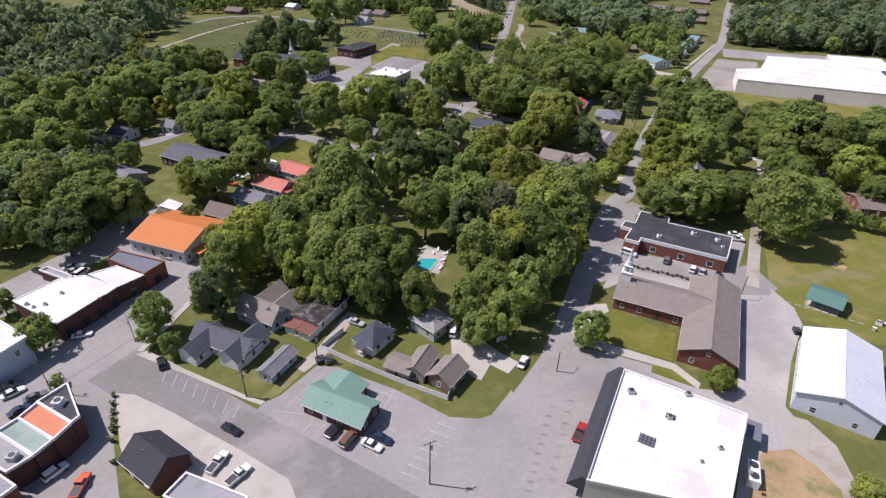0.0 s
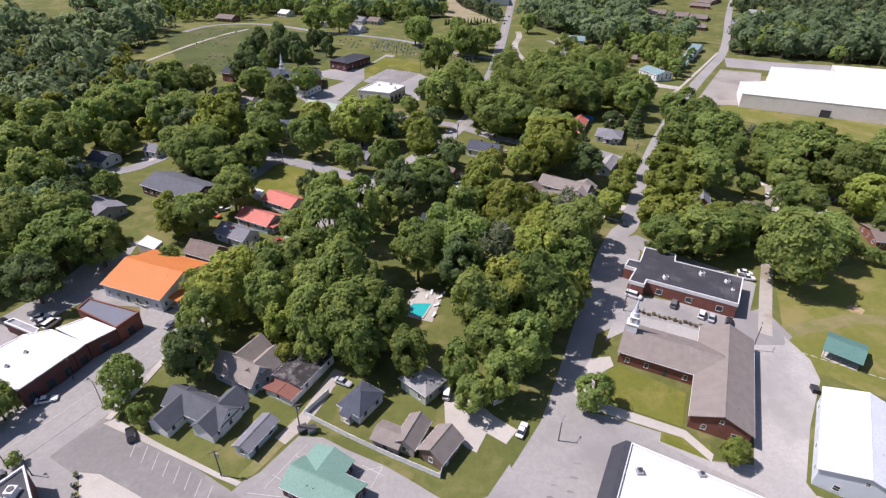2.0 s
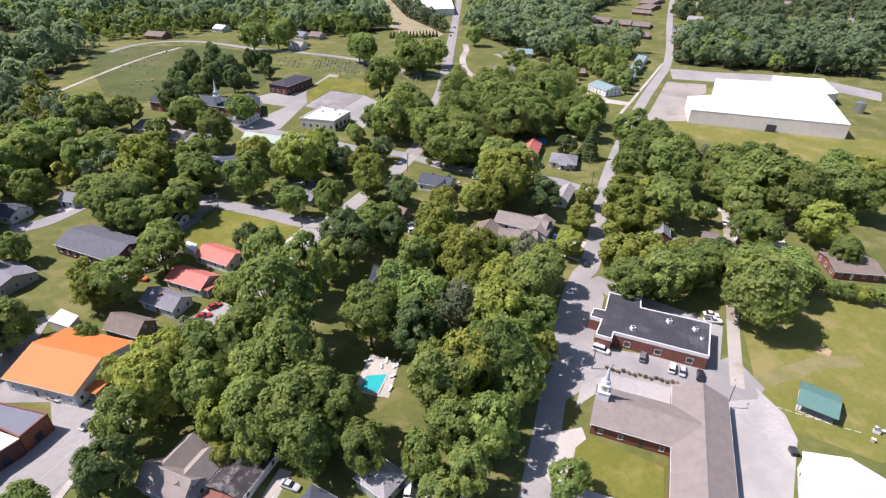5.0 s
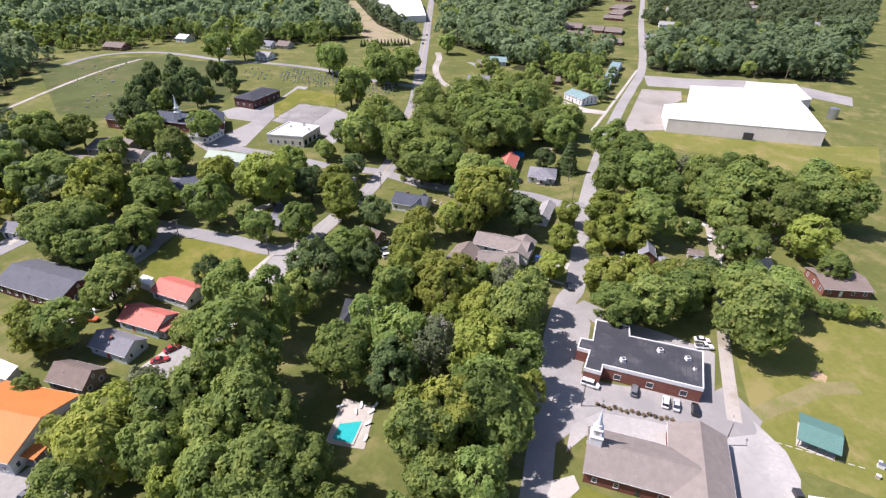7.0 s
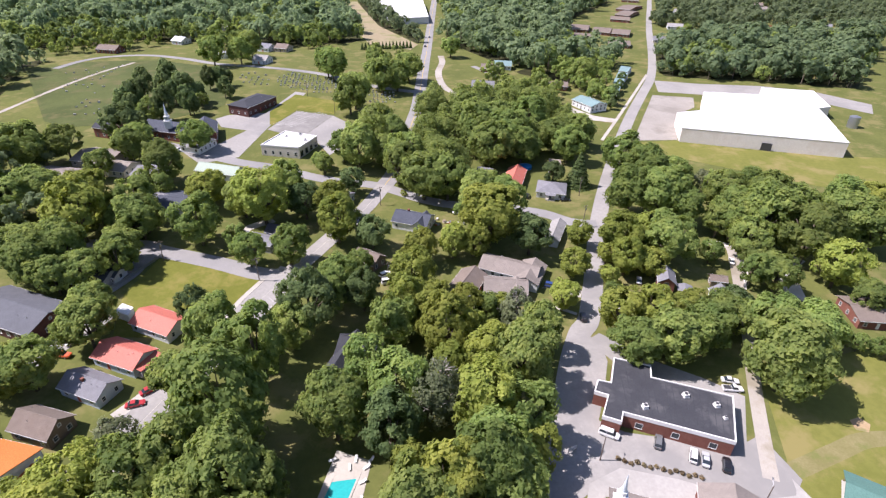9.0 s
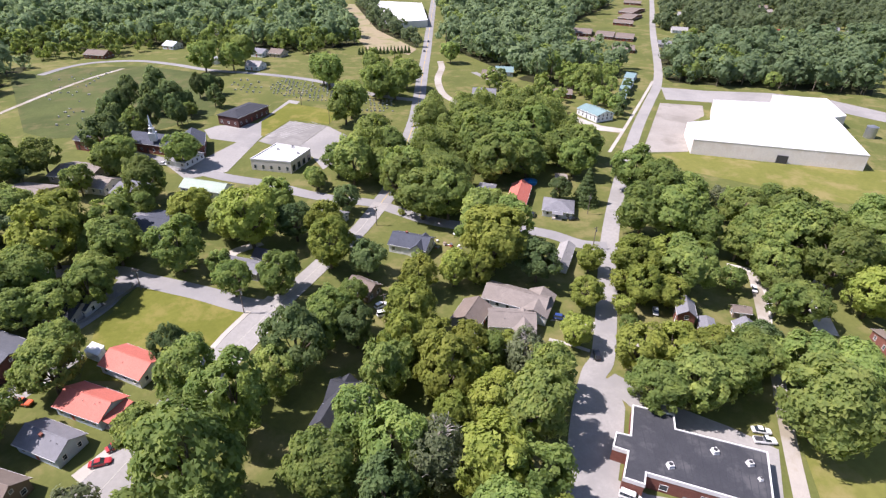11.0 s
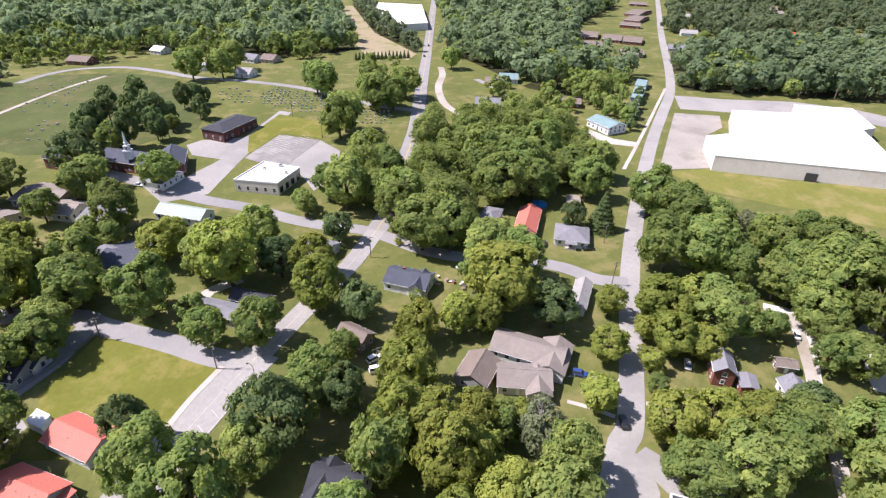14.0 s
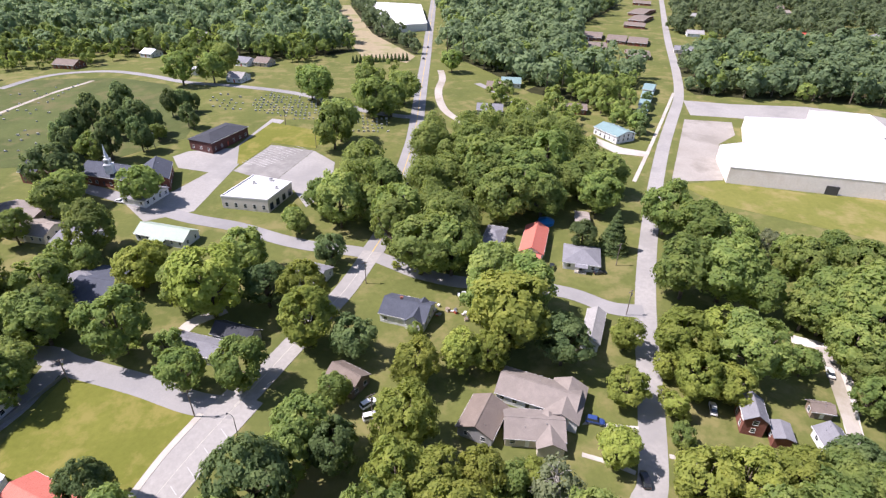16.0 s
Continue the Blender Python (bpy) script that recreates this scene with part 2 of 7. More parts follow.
LEAFLIGHT = leaf_material("leaves_light", (0.185, 0.226, 0.053), (0.287, 0.328, 0.074), (0.380, 0.398, 0.092), (0.666, 0.720, 0.147))
LEAFDARK = leaf_material("leaves_dark", (0.090, 0.134, 0.055), (0.149, 0.204, 0.081), (0.216, 0.266, 0.099), (0.378, 0.470, 0.147))
LEAFPALE = leaf_material("leaves_pale", (0.15, 0.175, 0.09), (0.21, 0.24, 0.125), (0.28, 0.3, 0.165), (0.37, 0.42, 0.21))
LEAFDRY = leaf_material("leaves_dry", (0.17, 0.12, 0.07), (0.24, 0.18, 0.1), (0.3, 0.24, 0.14), (0.3, 0.24, 0.14))
# Bluer than the green leaves: distance haze is put into the leaf colour.
LEAFHAZE = leaf_material("leaves_hazed", (0.108, 0.152, 0.082), (0.178, 0.238, 0.124), (0.275, 0.335, 0.165), (0.46, 0.57, 0.25))
LEAFRED = leaf_material("leaves_red", (0.05, 0.015, 0.015), (0.09, 0.025, 0.025), (0.13, 0.04, 0.035), (0.2, 0.05, 0.03))
WATER = plain("pool_water", (0.03, 0.42, 0.42), 0.06, spec=0.6)
STONE = surface("grave_stone", (0.4, 0.4, 0.38), (0.55, 0.54, 0.52), 1.0, 6.0, 0.8, 0.2)


# ---- building helpers ----
def step(v, a, b):
    u = min(1.0, max(0.0, (v - a) / (b - a)))
    return u * u * (3 - 2 * u)


def land(x, y):
    """Height of the ground: a low rise behind the town, with the cemetery hill on it."""
    return 2.5 * step(y, 120, 240) + 3 * step(y, 300, 520) + 5 * math.exp(-((x + 80) ** 2 + (y - 420) ** 2) / (2 * 110.0 ** 2))


PLANTED, BUILT, LINES = [], [], []


def taken(x, y, r):
    """Whether a crown of half width r at (x, y) would stand in a tree, a house or a road."""
    if any((x - a) ** 2 + (y - b) ** 2 < (0.62 * max(r, c)) ** 2 for a, b, c in PLANTED):
        return True
    if any((x - a) ** 2 + (y - b) ** 2 < (c + r * 0.6) ** 2 for a, b, c in BUILT):
        return True
    return any((x - a) ** 2 + (y - b) ** 2 < (c + r * 0.5) ** 2 for a, b, c in LINES)


def mesh_of(bm, name, mats, smooth=False):
    me = bpy.data.meshes.new(name)
    bmesh.ops.recalc_face_normals(bm, faces=bm.faces)
    bm.to_mesh(me)
    bm.free()
    for m in mats if isinstance(mats, (list, tuple)) else [mats]:
        me.materials.append(m)
    if smooth:
        me.polygons.foreach_set("use_smooth", [True] * len(me.polygons))
    return me


def part(name, bm, mats, parent=None, label="", smooth=False, m=None):
    ob = new(name, mesh_of(bm, name, mats, smooth))
    if parent is not None:
        ob.parent = parent
    if m is not None:
        ob.matrix_basis = m
    if label:
        ob["label"] = label
    return ob


def base(name, x, y, ang=0.0, z=None, dz=0.0):
    ob = new(name)
    ob.matrix_basis = pose(x, y, (land(x, y) if z is None else z) + dz, 0, 0, ang)
    return ob


def box(bm, x0, x1, y0, y1, z0, z1, m=None, bevel=0.0):
    r = bmesh.ops.create_cube(bm, size=1.0, matrix=(m or Matrix()) @ Matrix.LocRotScale(((x0 + x1) / 2, (y0 + y1) / 2, (z0 + z1) / 2), None, (x1 - x0, y1 - y0, z1 - z0)))
    if bevel:
        es = {e for v in r["verts"] for e in v.link_edges}
        bmesh.ops.bevel(bm, geom=list(es), offset=bevel, segments=1, affect='EDGES')
    return r["verts"]


def tube(bm, p, q, r0, r1, n=8):
    p, q = Vector(p), Vector(q)
    d = q - p
    m = Matrix.Translation((p + q) / 2) @ d.to_track_quat("Z", "Y").to_matrix().to_4x4()
    bmesh.ops.create_cone(bm, cap_ends=True, segments=n, radius1=r0, radius2=r1, depth=d.length, matrix=m)


def prism(bm, pts, z0, z1):
    """A solid over the outline pts between two heights (a height may be a list, one for each corner)."""
    n = len(pts)
    lo = [bm.verts.new((p[0], p[1], z0[i] if isinstance(z0, list) else z0)) for i, p in enumerate(pts)]
    hi = [bm.verts.new((p[0], p[1], z1[i] if isinstance(z1, list) else z1)) for i, p in enumerate(pts)]
    bm.faces.new(lo[::-1])
    bm.faces.new(hi)
    for i in range(n):
        bm.faces.new((lo[i], lo[(i + 1) % n], hi[(i + 1) % n], hi[i]))


def inset(pts, d):
    """The outline pts moved inwards by d."""
    n = len(pts)
    area = sum(pts[i][0] * pts[(i + 1) % n][1] - pts[(i + 1) % n][0] * pts[i][1] for i in range(n))
    s = 1 if area > 0 else -1
    out = []
    for i in range(n):
        p, a, b = Vector(pts[i]), Vector(pts[i - 1]), Vector(pts[(i + 1) % n])
        e1, e2 = (p - a).normalized(), (b - p).normalized()
        n1, n2 = Vector((-e1.y, e1.x)) * s, Vector((-e2.y, e2.x)) * s
        k = (n1 + n2)
        k = k / max(0.35, k.dot(n1)) if k.length > 1e-6 else n1
        out.append(tuple(p + k * d))
    return out


def drape(name, pts, mat, lift, cell=9.0, label="", kind="structure"):
    """A paved or planted patch that follows the ground, with an edge that goes down into it."""
    bm = bmesh.new()
    f = bm.faces.new([bm.verts.new((x, y, 0)) for x, y in pts])
    xs, ys = [p[0] for p in pts], [p[1] for p in pts]
    for axis, lo, hi in ((0, min(xs), max(xs)), (1, min(ys), max(ys))):
        v = math.ceil(lo / cell) * cell
        while v < hi:
            no = (1, 0, 0) if axis == 0 else (0, 1, 0)
            co = (v, 0, 0) if axis == 0 else (0, v, 0)
            bmesh.ops.bisect_plane(bm, geom=bm.verts[:] + bm.edges[:] + bm.faces[:], plane_co=co, plane_no=no)
            v += cell
    for fc in bm.faces:
        if fc.normal.z < 0:
            fc.normal_flip()
    for v in bm.verts:
        v.co.z = land(v.co.x, v.co.y) + lift
    edge = [e for e in bm.edges if len(e.link_faces) == 1]
    r = bmesh.ops.extrude_edge_only(bm, edges=edge)
    for v in r["geom"]:
        if isinstance(v, bmesh.types.BMVert):
            v.co.z -= lift + 0.12
    me = bpy.data.meshes.new(name)
    bm.to_mesh(me)
    bm.free()
    me.materials.append(mat)
    ob = new(name, me)
    return tagged(ob, label, kind=kind)


def smooth_line(pts, per=6):
    """A curve through the points (Catmull-Rom)."""
    out = []
    q = [Vector(pts[0]) * 2 - Vector(pts[1])] + [Vector(p) for p in pts] + [Vector(pts[-1]) * 2 - Vector(pts[-2])]
    for i in range(1, len(q) - 2):
        for k in range(per):
            t = k / per
            a, b, c, d = q[i - 1], q[i], q[i + 1], q[i + 2]
            out.append(0.5 * ((2 * b) + (c - a) * t + (2 * a - 5 * b + 4 * c - d) * t * t + (3 * b - a - 3 * c + d) * t ** 3))
    out.append(q[-2])
    return out


def side_line(line, off):
    out = []
    for i, p in enumerate(line):
        d = (line[min(i + 1, len(line) - 1)] - line[max(i - 1, 0)]).normalized()
        out.append(Vector((p.x + d.y * off, p.y - d.x * off)))
    return out


def strip(bm, line, o0, o1, lift, down=0.15):
    """A band along a line from offset o0 to o1 (to the line's right), with edges going into the ground."""
    rows = []
    a, b = side_line(line, o0), side_line(line, o1)
    for p, q in zip(a, b):
        zp, zq = land(p.x, p.y) + lift, land(q.x, q.y) + lift
        rows.append([bm.verts.new(v) for v in ((p.x, p.y, zp - lift - down), (p.x, p.y, zp), (q.x, q.y, zq), (q.x, q.y, zq - lift - down))])
    for r, s in zip(rows, rows[1:]):
        for k in range(3):
            bm.faces.new((r[k], s[k], s[k + 1], r[k + 1]))


def road(name, pts, width, mat, label, lift=0.1, lines=()):
    line = smooth_line(pts)
    for p, q in zip(line, line[1:]):
        k = max(1, int((q - p).length / 4))
        LINES.extend((p.x + (q.x - p.x) * i / k, p.y + (q.y - p.y) * i / k, width / 2) for i in range(k))
    bm = bmesh.new()
    strip(bm, line, -width / 2, width / 2, lift)
    ob = tagged(part(name, bm, mat), label, kind="structure")
    for off, w, m in lines:
        bm = bmesh.new()
        strip(bm, line, off - w / 2, off + w / 2, lift + 0.012, 0.0)
        part("road_line", bm, m, ob, "painted line on the road")
    return ob


def line_mark(parent, x0, y0, x1, y1, w=0.12, mat=None, name="parking_line", lift=0.085):
    a, b = Vector((x0, y0)), Vector((x1, y1))
    bm = bmesh.new()
    strip(bm, [a, (a + b) / 2, b], -w / 2, w / 2, lift, -lift + 0.03)
    part(name, bm, mat or PAINT, parent)


def roof_solid(bm, L, W, he, rise, kind, over=0.45, thick=0.18, m=None):
    """A gable (ridge along x), hip or lean-to roof over an L by W plan."""
    m = m or Matrix()
    slope = rise / (W / 2)
    a, b, d = L / 2 + over, W / 2 + over, slope * over
    ze, zr = he - d, he + rise
    if kind == "hip":
        k = max(0.15, L / 2 - W / 2 * 0.95)
        k = min(k, L / 2)
        top = [(-a, -b, ze), (a, -b, ze), (a, b, ze), (-a, b, ze), (-k, 0, zr), (k, 0, zr)]
        faces = [(0, 1, 5, 4), (1, 2, 5), (2, 3, 4, 5), (3, 0, 4)]
    else:
        top = [(-a, -b, ze), (a, -b, ze), (a, b, ze), (-a, b, ze), (-a, 0, zr), (a, 0, zr)]
        faces = [(0, 1, 5, 4), (2, 3, 4, 5)]
    up = [bm.verts.new(m @ Vector((x, y, z + thick))) for x, y, z in top]
    dn = [bm.verts.new(m @ Vector((x, y, z))) for x, y, z in top]
    for f in faces:
        bm.faces.new([up[i] for i in f])
        bm.faces.new([dn[i] for i in f][::-1])
    ring = [0, 1, 2, 3] if kind == "hip" else [0, 1, 5, 2, 3, 4]
    for i, j in zip(ring, ring[1:] + ring[:1]):
        bm.faces.new((dn[i], dn[j], up[j], up[i]))


def wall_solid(bm, L, W, he, rise, kind, m=None, z0=-0.6):
    m = m or Matrix()
    a, b = L / 2, W / 2
    if kind == "hip":
        box(bm, -a, a, -b, b, z0, he + 0.05, m)
        return
    sec = [(-b, z0), (b, z0), (b, he), (0, he + rise), (-b, he)]
    lo = [bm.verts.new(m @ Vector((-a, y, z))) for y, z in sec]
    hi = [bm.verts.new(m @ Vector((a, y, z))) for y, z in sec]
    bm.faces.new(lo[::-1])
    bm.faces.new(hi)
    for i in range(5):
        bm.faces.new((lo[i], lo[(i + 1) % 5], hi[(i + 1) % 5], hi[i]))


_pane = {}


def window(parent, m, w=1.0, h=1.3, frame_mat=None, name="window"):
    """A window at the pose m, whose local y points out of the wall: a frame proud of it, with its pane inside."""
    key = (round(w, 1), round(h, 1), (frame_mat or TRIM).name)
    if key not in _pane:
        bm = bmesh.new()
        t = 0.09
        box(bm, -w / 2 - t, w / 2 + t, -0.06, 0.05, h / 2, h / 2 + t)
        box(bm, -w / 2 - t - 0.04, w / 2 + t + 0.04, -0.06, 0.1, -h / 2 - t, -h / 2)
        for s in (-1, 1):
            box(bm, s * (w / 2 + t / 2) - t / 2, s * (w / 2 + t / 2) + t / 2, -0.06, 0.05, -h / 2, h / 2)
        if h < 2.0 and w < 1.6:
            box(bm, -w / 2, w / 2, -0.04, 0.035, -0.03, 0.03)
        fr = mesh_of(bm, "window_frame", frame_mat or TRIM)
        bm = bmesh.new()
        box(bm, -w / 2, w / 2, -0.05, 0.02, -h / 2, h / 2)
        _pane[key] = fr, mesh_of(bm, "pane", GLASS)
    fr, pn = _pane[key]
    ob = new(name, fr)
    ob.parent = parent
    ob.matrix_basis = m
    p = new("pane", pn)
    p.parent = ob
    return ob


def door(parent, m, w=0.95, h=2.05, mat=None):
    bm = bmesh.new()
    box(bm, -w / 2, w / 2, -0.05, 0.05, 0, h, None, 0.01)
    box(bm, -w / 2 - 0.1, w / 2 + 0.1, -0.05, 0.03, h, h + 0.1)
    ob = part("door", bm, mat or DARKTRIM, parent, "", False, m)
    bm = bmesh.new()
    tube(bm, (w / 2 - 0.12, 0.05, 1.0), (w / 2 - 0.12, 0.12, 1.0), 0.035, 0.03, 6)
    part("door_handle", bm, STEEL, ob)
    return ob


def openings(parent, L, W, he, rise, rnd, m=None, skip=(), storeys=1, doors=True, gap=3.2, gable=True):
    """Windows along the four sides of a block, and a door in one of them."""
    m = m or Matrix()
    for side, (length, turn, off) in {"front": (L, 180, W / 2), "back": (L, 0, W / 2), "right": (W, -90, L / 2), "left": (W, 90, L / 2)}.items():
        if side in skip:
            continue
        rot = Matrix.Rotation(radians(turn), 4, 'Z')
        n = max(1, int(length / gap))
        dn = n // 2 if doors and side == "front" else -1
        for s in range(storeys):
            z = (he / storeys) * s + min(1.65, he * 0.55)
            for i in range(n):
                x = -length / 2 + length * (i + 0.5) / n
                q = m @ rot @ Matrix.Translation((x, off, 0))
                if s == 0 and i == dn:
                    door(parent, q @ Matrix.Translation((0, 0, 0.1)), mat=rnd.choice((DARKTRIM, TRIM, METAL["red"])))
                else:
                    window(parent, q @ Matrix.Translation((0, 0, z)), rnd.choice((0.9, 1.1)), 1.3)
        if gable and side in ("left", "right") and rise > 2.2:
            window(parent, m @ rot @ Matrix.Translation((0, off, he + rise * 0.3)), 0.7, 0.8)


def house(x, y, ang, L, W, he, rise, roof, wall, label, kind="gable", wings=(), name="house", category="house", chimney=None, storeys=1, porch=None, gap=3.2, skip=(), group="", step_up=0.3):
    """A house on its plot. wings: (dx, dy, turn, L, W, he, rise, kind) in the house's own axes. porch: (side, depth, width)."""
    rnd = random.Random(int(x * 31 + y * 17))
    BUILT.append((x, y, math.hypot(L, W) / 2 * 0.85))
    if y > 570:
        away = math.hypot(x, y - 60)
        BUILT.extend((x - x / away * k, y - (y - 60) / away * k, 12.0) for k in (18.0, 36.0))
    h = tagged(base(name, x, y, ang), label, category, group)
    bm = bmesh.new()
    wall_solid(bm, L, W, he, rise, kind)
    part("wall", bm, wall, h)
    bm = bmesh.new()
    roof_solid(bm, L, W, he, rise, kind)
    rf = part("roof", bm, roof, h)
    drop = rise / (W / 2) * 0.45
    for sy in (-1, 1):
        bm = bmesh.new()
        box(bm, -L / 2 - 0.47, L / 2 + 0.47, sy * (W / 2 + 0.47) - 0.03, sy * (W / 2 + 0.47) + 0.03, he - drop - 0.08, he - drop + 0.16)
        part("eave_board", bm, TRIM, h)
    if kind != "flat":
        bm = bmesh.new()
        k = L / 2 + 0.4 if kind == "gable" else max(0.15, L / 2 - W / 2 * 0.95)
        box(bm, -k, k, -0.14, 0.14, he + rise + 0.12, he + rise + 0.24, None, 0.04)
        part("ridge_cap", bm, roof, rf)
    openings(h, L, W, he, rise, rnd, skip=skip, storeys=storeys, gap=gap, gable=kind == "gable")
    for dx, dy, turn, l2, w2, he2, rise2, kind2 in wings:
        m = pose(dx, dy, 0, 0, 0, turn)
        bm = bmesh.new()
        wall_solid(bm, l2, w2, he2, rise2, kind2, m)
        part("wing_wall", bm, wall, h)
        bm = bmesh.new()
        roof_solid(bm, l2, w2, he2, rise2, kind2, m=m)
        part("wing_roof", bm, roof, h)
        openings(h, l2, w2, he2, rise2, rnd, m, skip=("left",), doors=False, gap=gap, gable=kind2 == "gable")
    if chimney:
        cx, cy, ch = chimney
        bm = bmesh.new()
        box(bm, cx - 0.4, cx + 0.4, cy - 0.3, cy + 0.3, he, he + ch, None, 0.02)
        box(bm, cx - 0.47, cx + 0.47, cy - 0.37, cy + 0.37, he + ch, he + ch + 0.12)
        part("chimney", bm, BRICK, h, "brick chimney")
    # vents and pipes
    for _ in range(rnd.randint(1, 3)):
        vx, vy = rnd.uniform(-L * 0.4, L * 0.4), rnd.choice((-1, 1)) * rnd.uniform(0.1, 0.3) * W
        vz = he + rise * (1 - abs(vy) / (W / 2)) if kind == "gable" else he + rise * 0.4
        bm = bmesh.new()
        tube(bm, (vx, vy, vz - 0.1), (vx, vy, vz + 0.55), 0.07, 0.07, 6)
        part("roof_vent", bm, STEEL, h)
    if porch:
        side, depth, width = porch
        s = {"front": 180, "back": 0, "right": -90, "left": 90}[side]
        off = W / 2 if side in ("front", "back") else L / 2
        m = Matrix.Rotation(radians(s), 4, 'Z') @ Matrix.Translation((0, off, 0))
        bm = bmesh.new()
        box(bm, -width / 2, width / 2, 0.02, depth, -0.5, 0.35, m)
        part("porch_floor", bm, CONCRETE, h)
        bm = bmesh.new()
        pts = [(-width / 2 - 0.2, 0.02, 2.9), (width / 2 + 0.2, 0.02, 2.9), (width / 2 + 0.2, depth + 0.3, 2.45), (-width / 2 - 0.2, depth + 0.3, 2.45)]
        lo = [bm.verts.new(m @ Vector(p)) for p in pts]
        hi = [bm.verts.new(m @ Vector((p[0], p[1], p[2] + 0.15))) for p in pts]
        bm.faces.new(lo[::-1]); bm.faces.new(hi)
        for i in range(4):
            bm.faces.new((lo[i], lo[(i + 1) % 4], hi[(i + 1) % 4], hi[i]))
        part("porch_roof", bm, roof, h)
        n = max(2, int(width / 2.5) + 1)
        for i in range(n):
            px = -width / 2 + 0.15 + (width - 0.3) * i / (n - 1)
            bm = bmesh.new()
            box(bm, px - 0.08, px + 0.08, depth - 0.25, depth - 0.09, 0.35, 2.5, m)
            part("porch_post", bm, TRIM, h)
    return h


def flat_building(name, pts, h, wall, roof, label, coping=None, rim=0.5, category="shop", units=(), windows=(), gap=3.6, fascia=0.1, over=0.1):
    """A flat-roofed block over an outline: walls, a sunken roof deck, a parapet round it, roof units and shop windows.
    windows: (edge, width, height, sill) for the edges that have them. units: (x, y, size) on the roof."""
    n = len(pts)
    cx, cy = sum(p[0] for p in pts) / n, sum(p[1] for p in pts) / n
    ob = tagged(base(name, cx, cy), label, category)
    loc = [(p[0] - cx, p[1] - cy) for p in pts]
    zs = min(land(*p) for p in pts) - land(cx, cy) - 0.3
    bm = bmesh.new()
    prism(bm, loc, zs, h - 0.06)
    part("wall", bm, wall, ob)
    ins = inset(loc, 0.24)
    bm = bmesh.new()
    prism(bm, ins, h - 0.2, h)
    part("roof", bm, roof, ob)
    out = inset(loc, -over)
    for i in range(n):
        j = (i + 1) % n
        bm = bmesh.new()
        prism(bm, [out[i], out[j], ins[j], ins[i]], h - fascia, h + rim)
        part("parapet", bm, coping or PARAPET, ob)
    for ux, uy, s in units:
        roof_unit(ob, ux - cx, uy - cy, h, s, PARAPET if roof is BLACK_ROOF else STEEL)
    area = sum(loc[i][0] * loc[(i + 1) % n][1] - loc[(i + 1) % n][0] * loc[i][1] for i in range(n))
    for e, w, wh, sill in windows:
        p, q = Vector(loc[e]), Vector(loc[(e + 1) % n])
        d = q - p
        k = max(1, int(d.length / gap))
        ang = math.degrees(math.atan2(d.y, d.x)) + (180 if area > 0 else 0)
        for i in range(k):
            c = p + d * ((i + 0.5) / k)
            window(ob, pose(c.x, c.y, sill + wh / 2, 0, 0, ang), w, wh, DARKTRIM if wh > 2 else TRIM)
    return ob


def roof_unit(parent, x, y, z, s=1.6, casing=None):
    """An air handler: a casing on a kerb, with a fan ring and louvres."""
    bm = bmesh.new()
    box(bm, x - s / 2 - 0.1, x + s / 2 + 0.1, y - s / 2 - 0.1, y + s / 2 + 0.1, z - 0.02, z + 0.2)
    box(bm, x - s / 2, x + s / 2, y - s / 2, y + s / 2, z + 0.2, z + 0.2 + s * 0.6, None, 0.04)
    u = part("roof_unit", bm, casing or STEEL, parent, "%s metal air handler on the roof" % ("white" if casing is PARAPET else "grey"))
    bm = bmesh.new()
    tube(bm, (x, y, z + 0.2 + s * 0.6), (x, y, z + 0.3 + s * 0.6), s * 0.36, s * 0.36, 14)
    part("fan_ring", bm, DARKTRIM, u)
    return u


CARS = {}


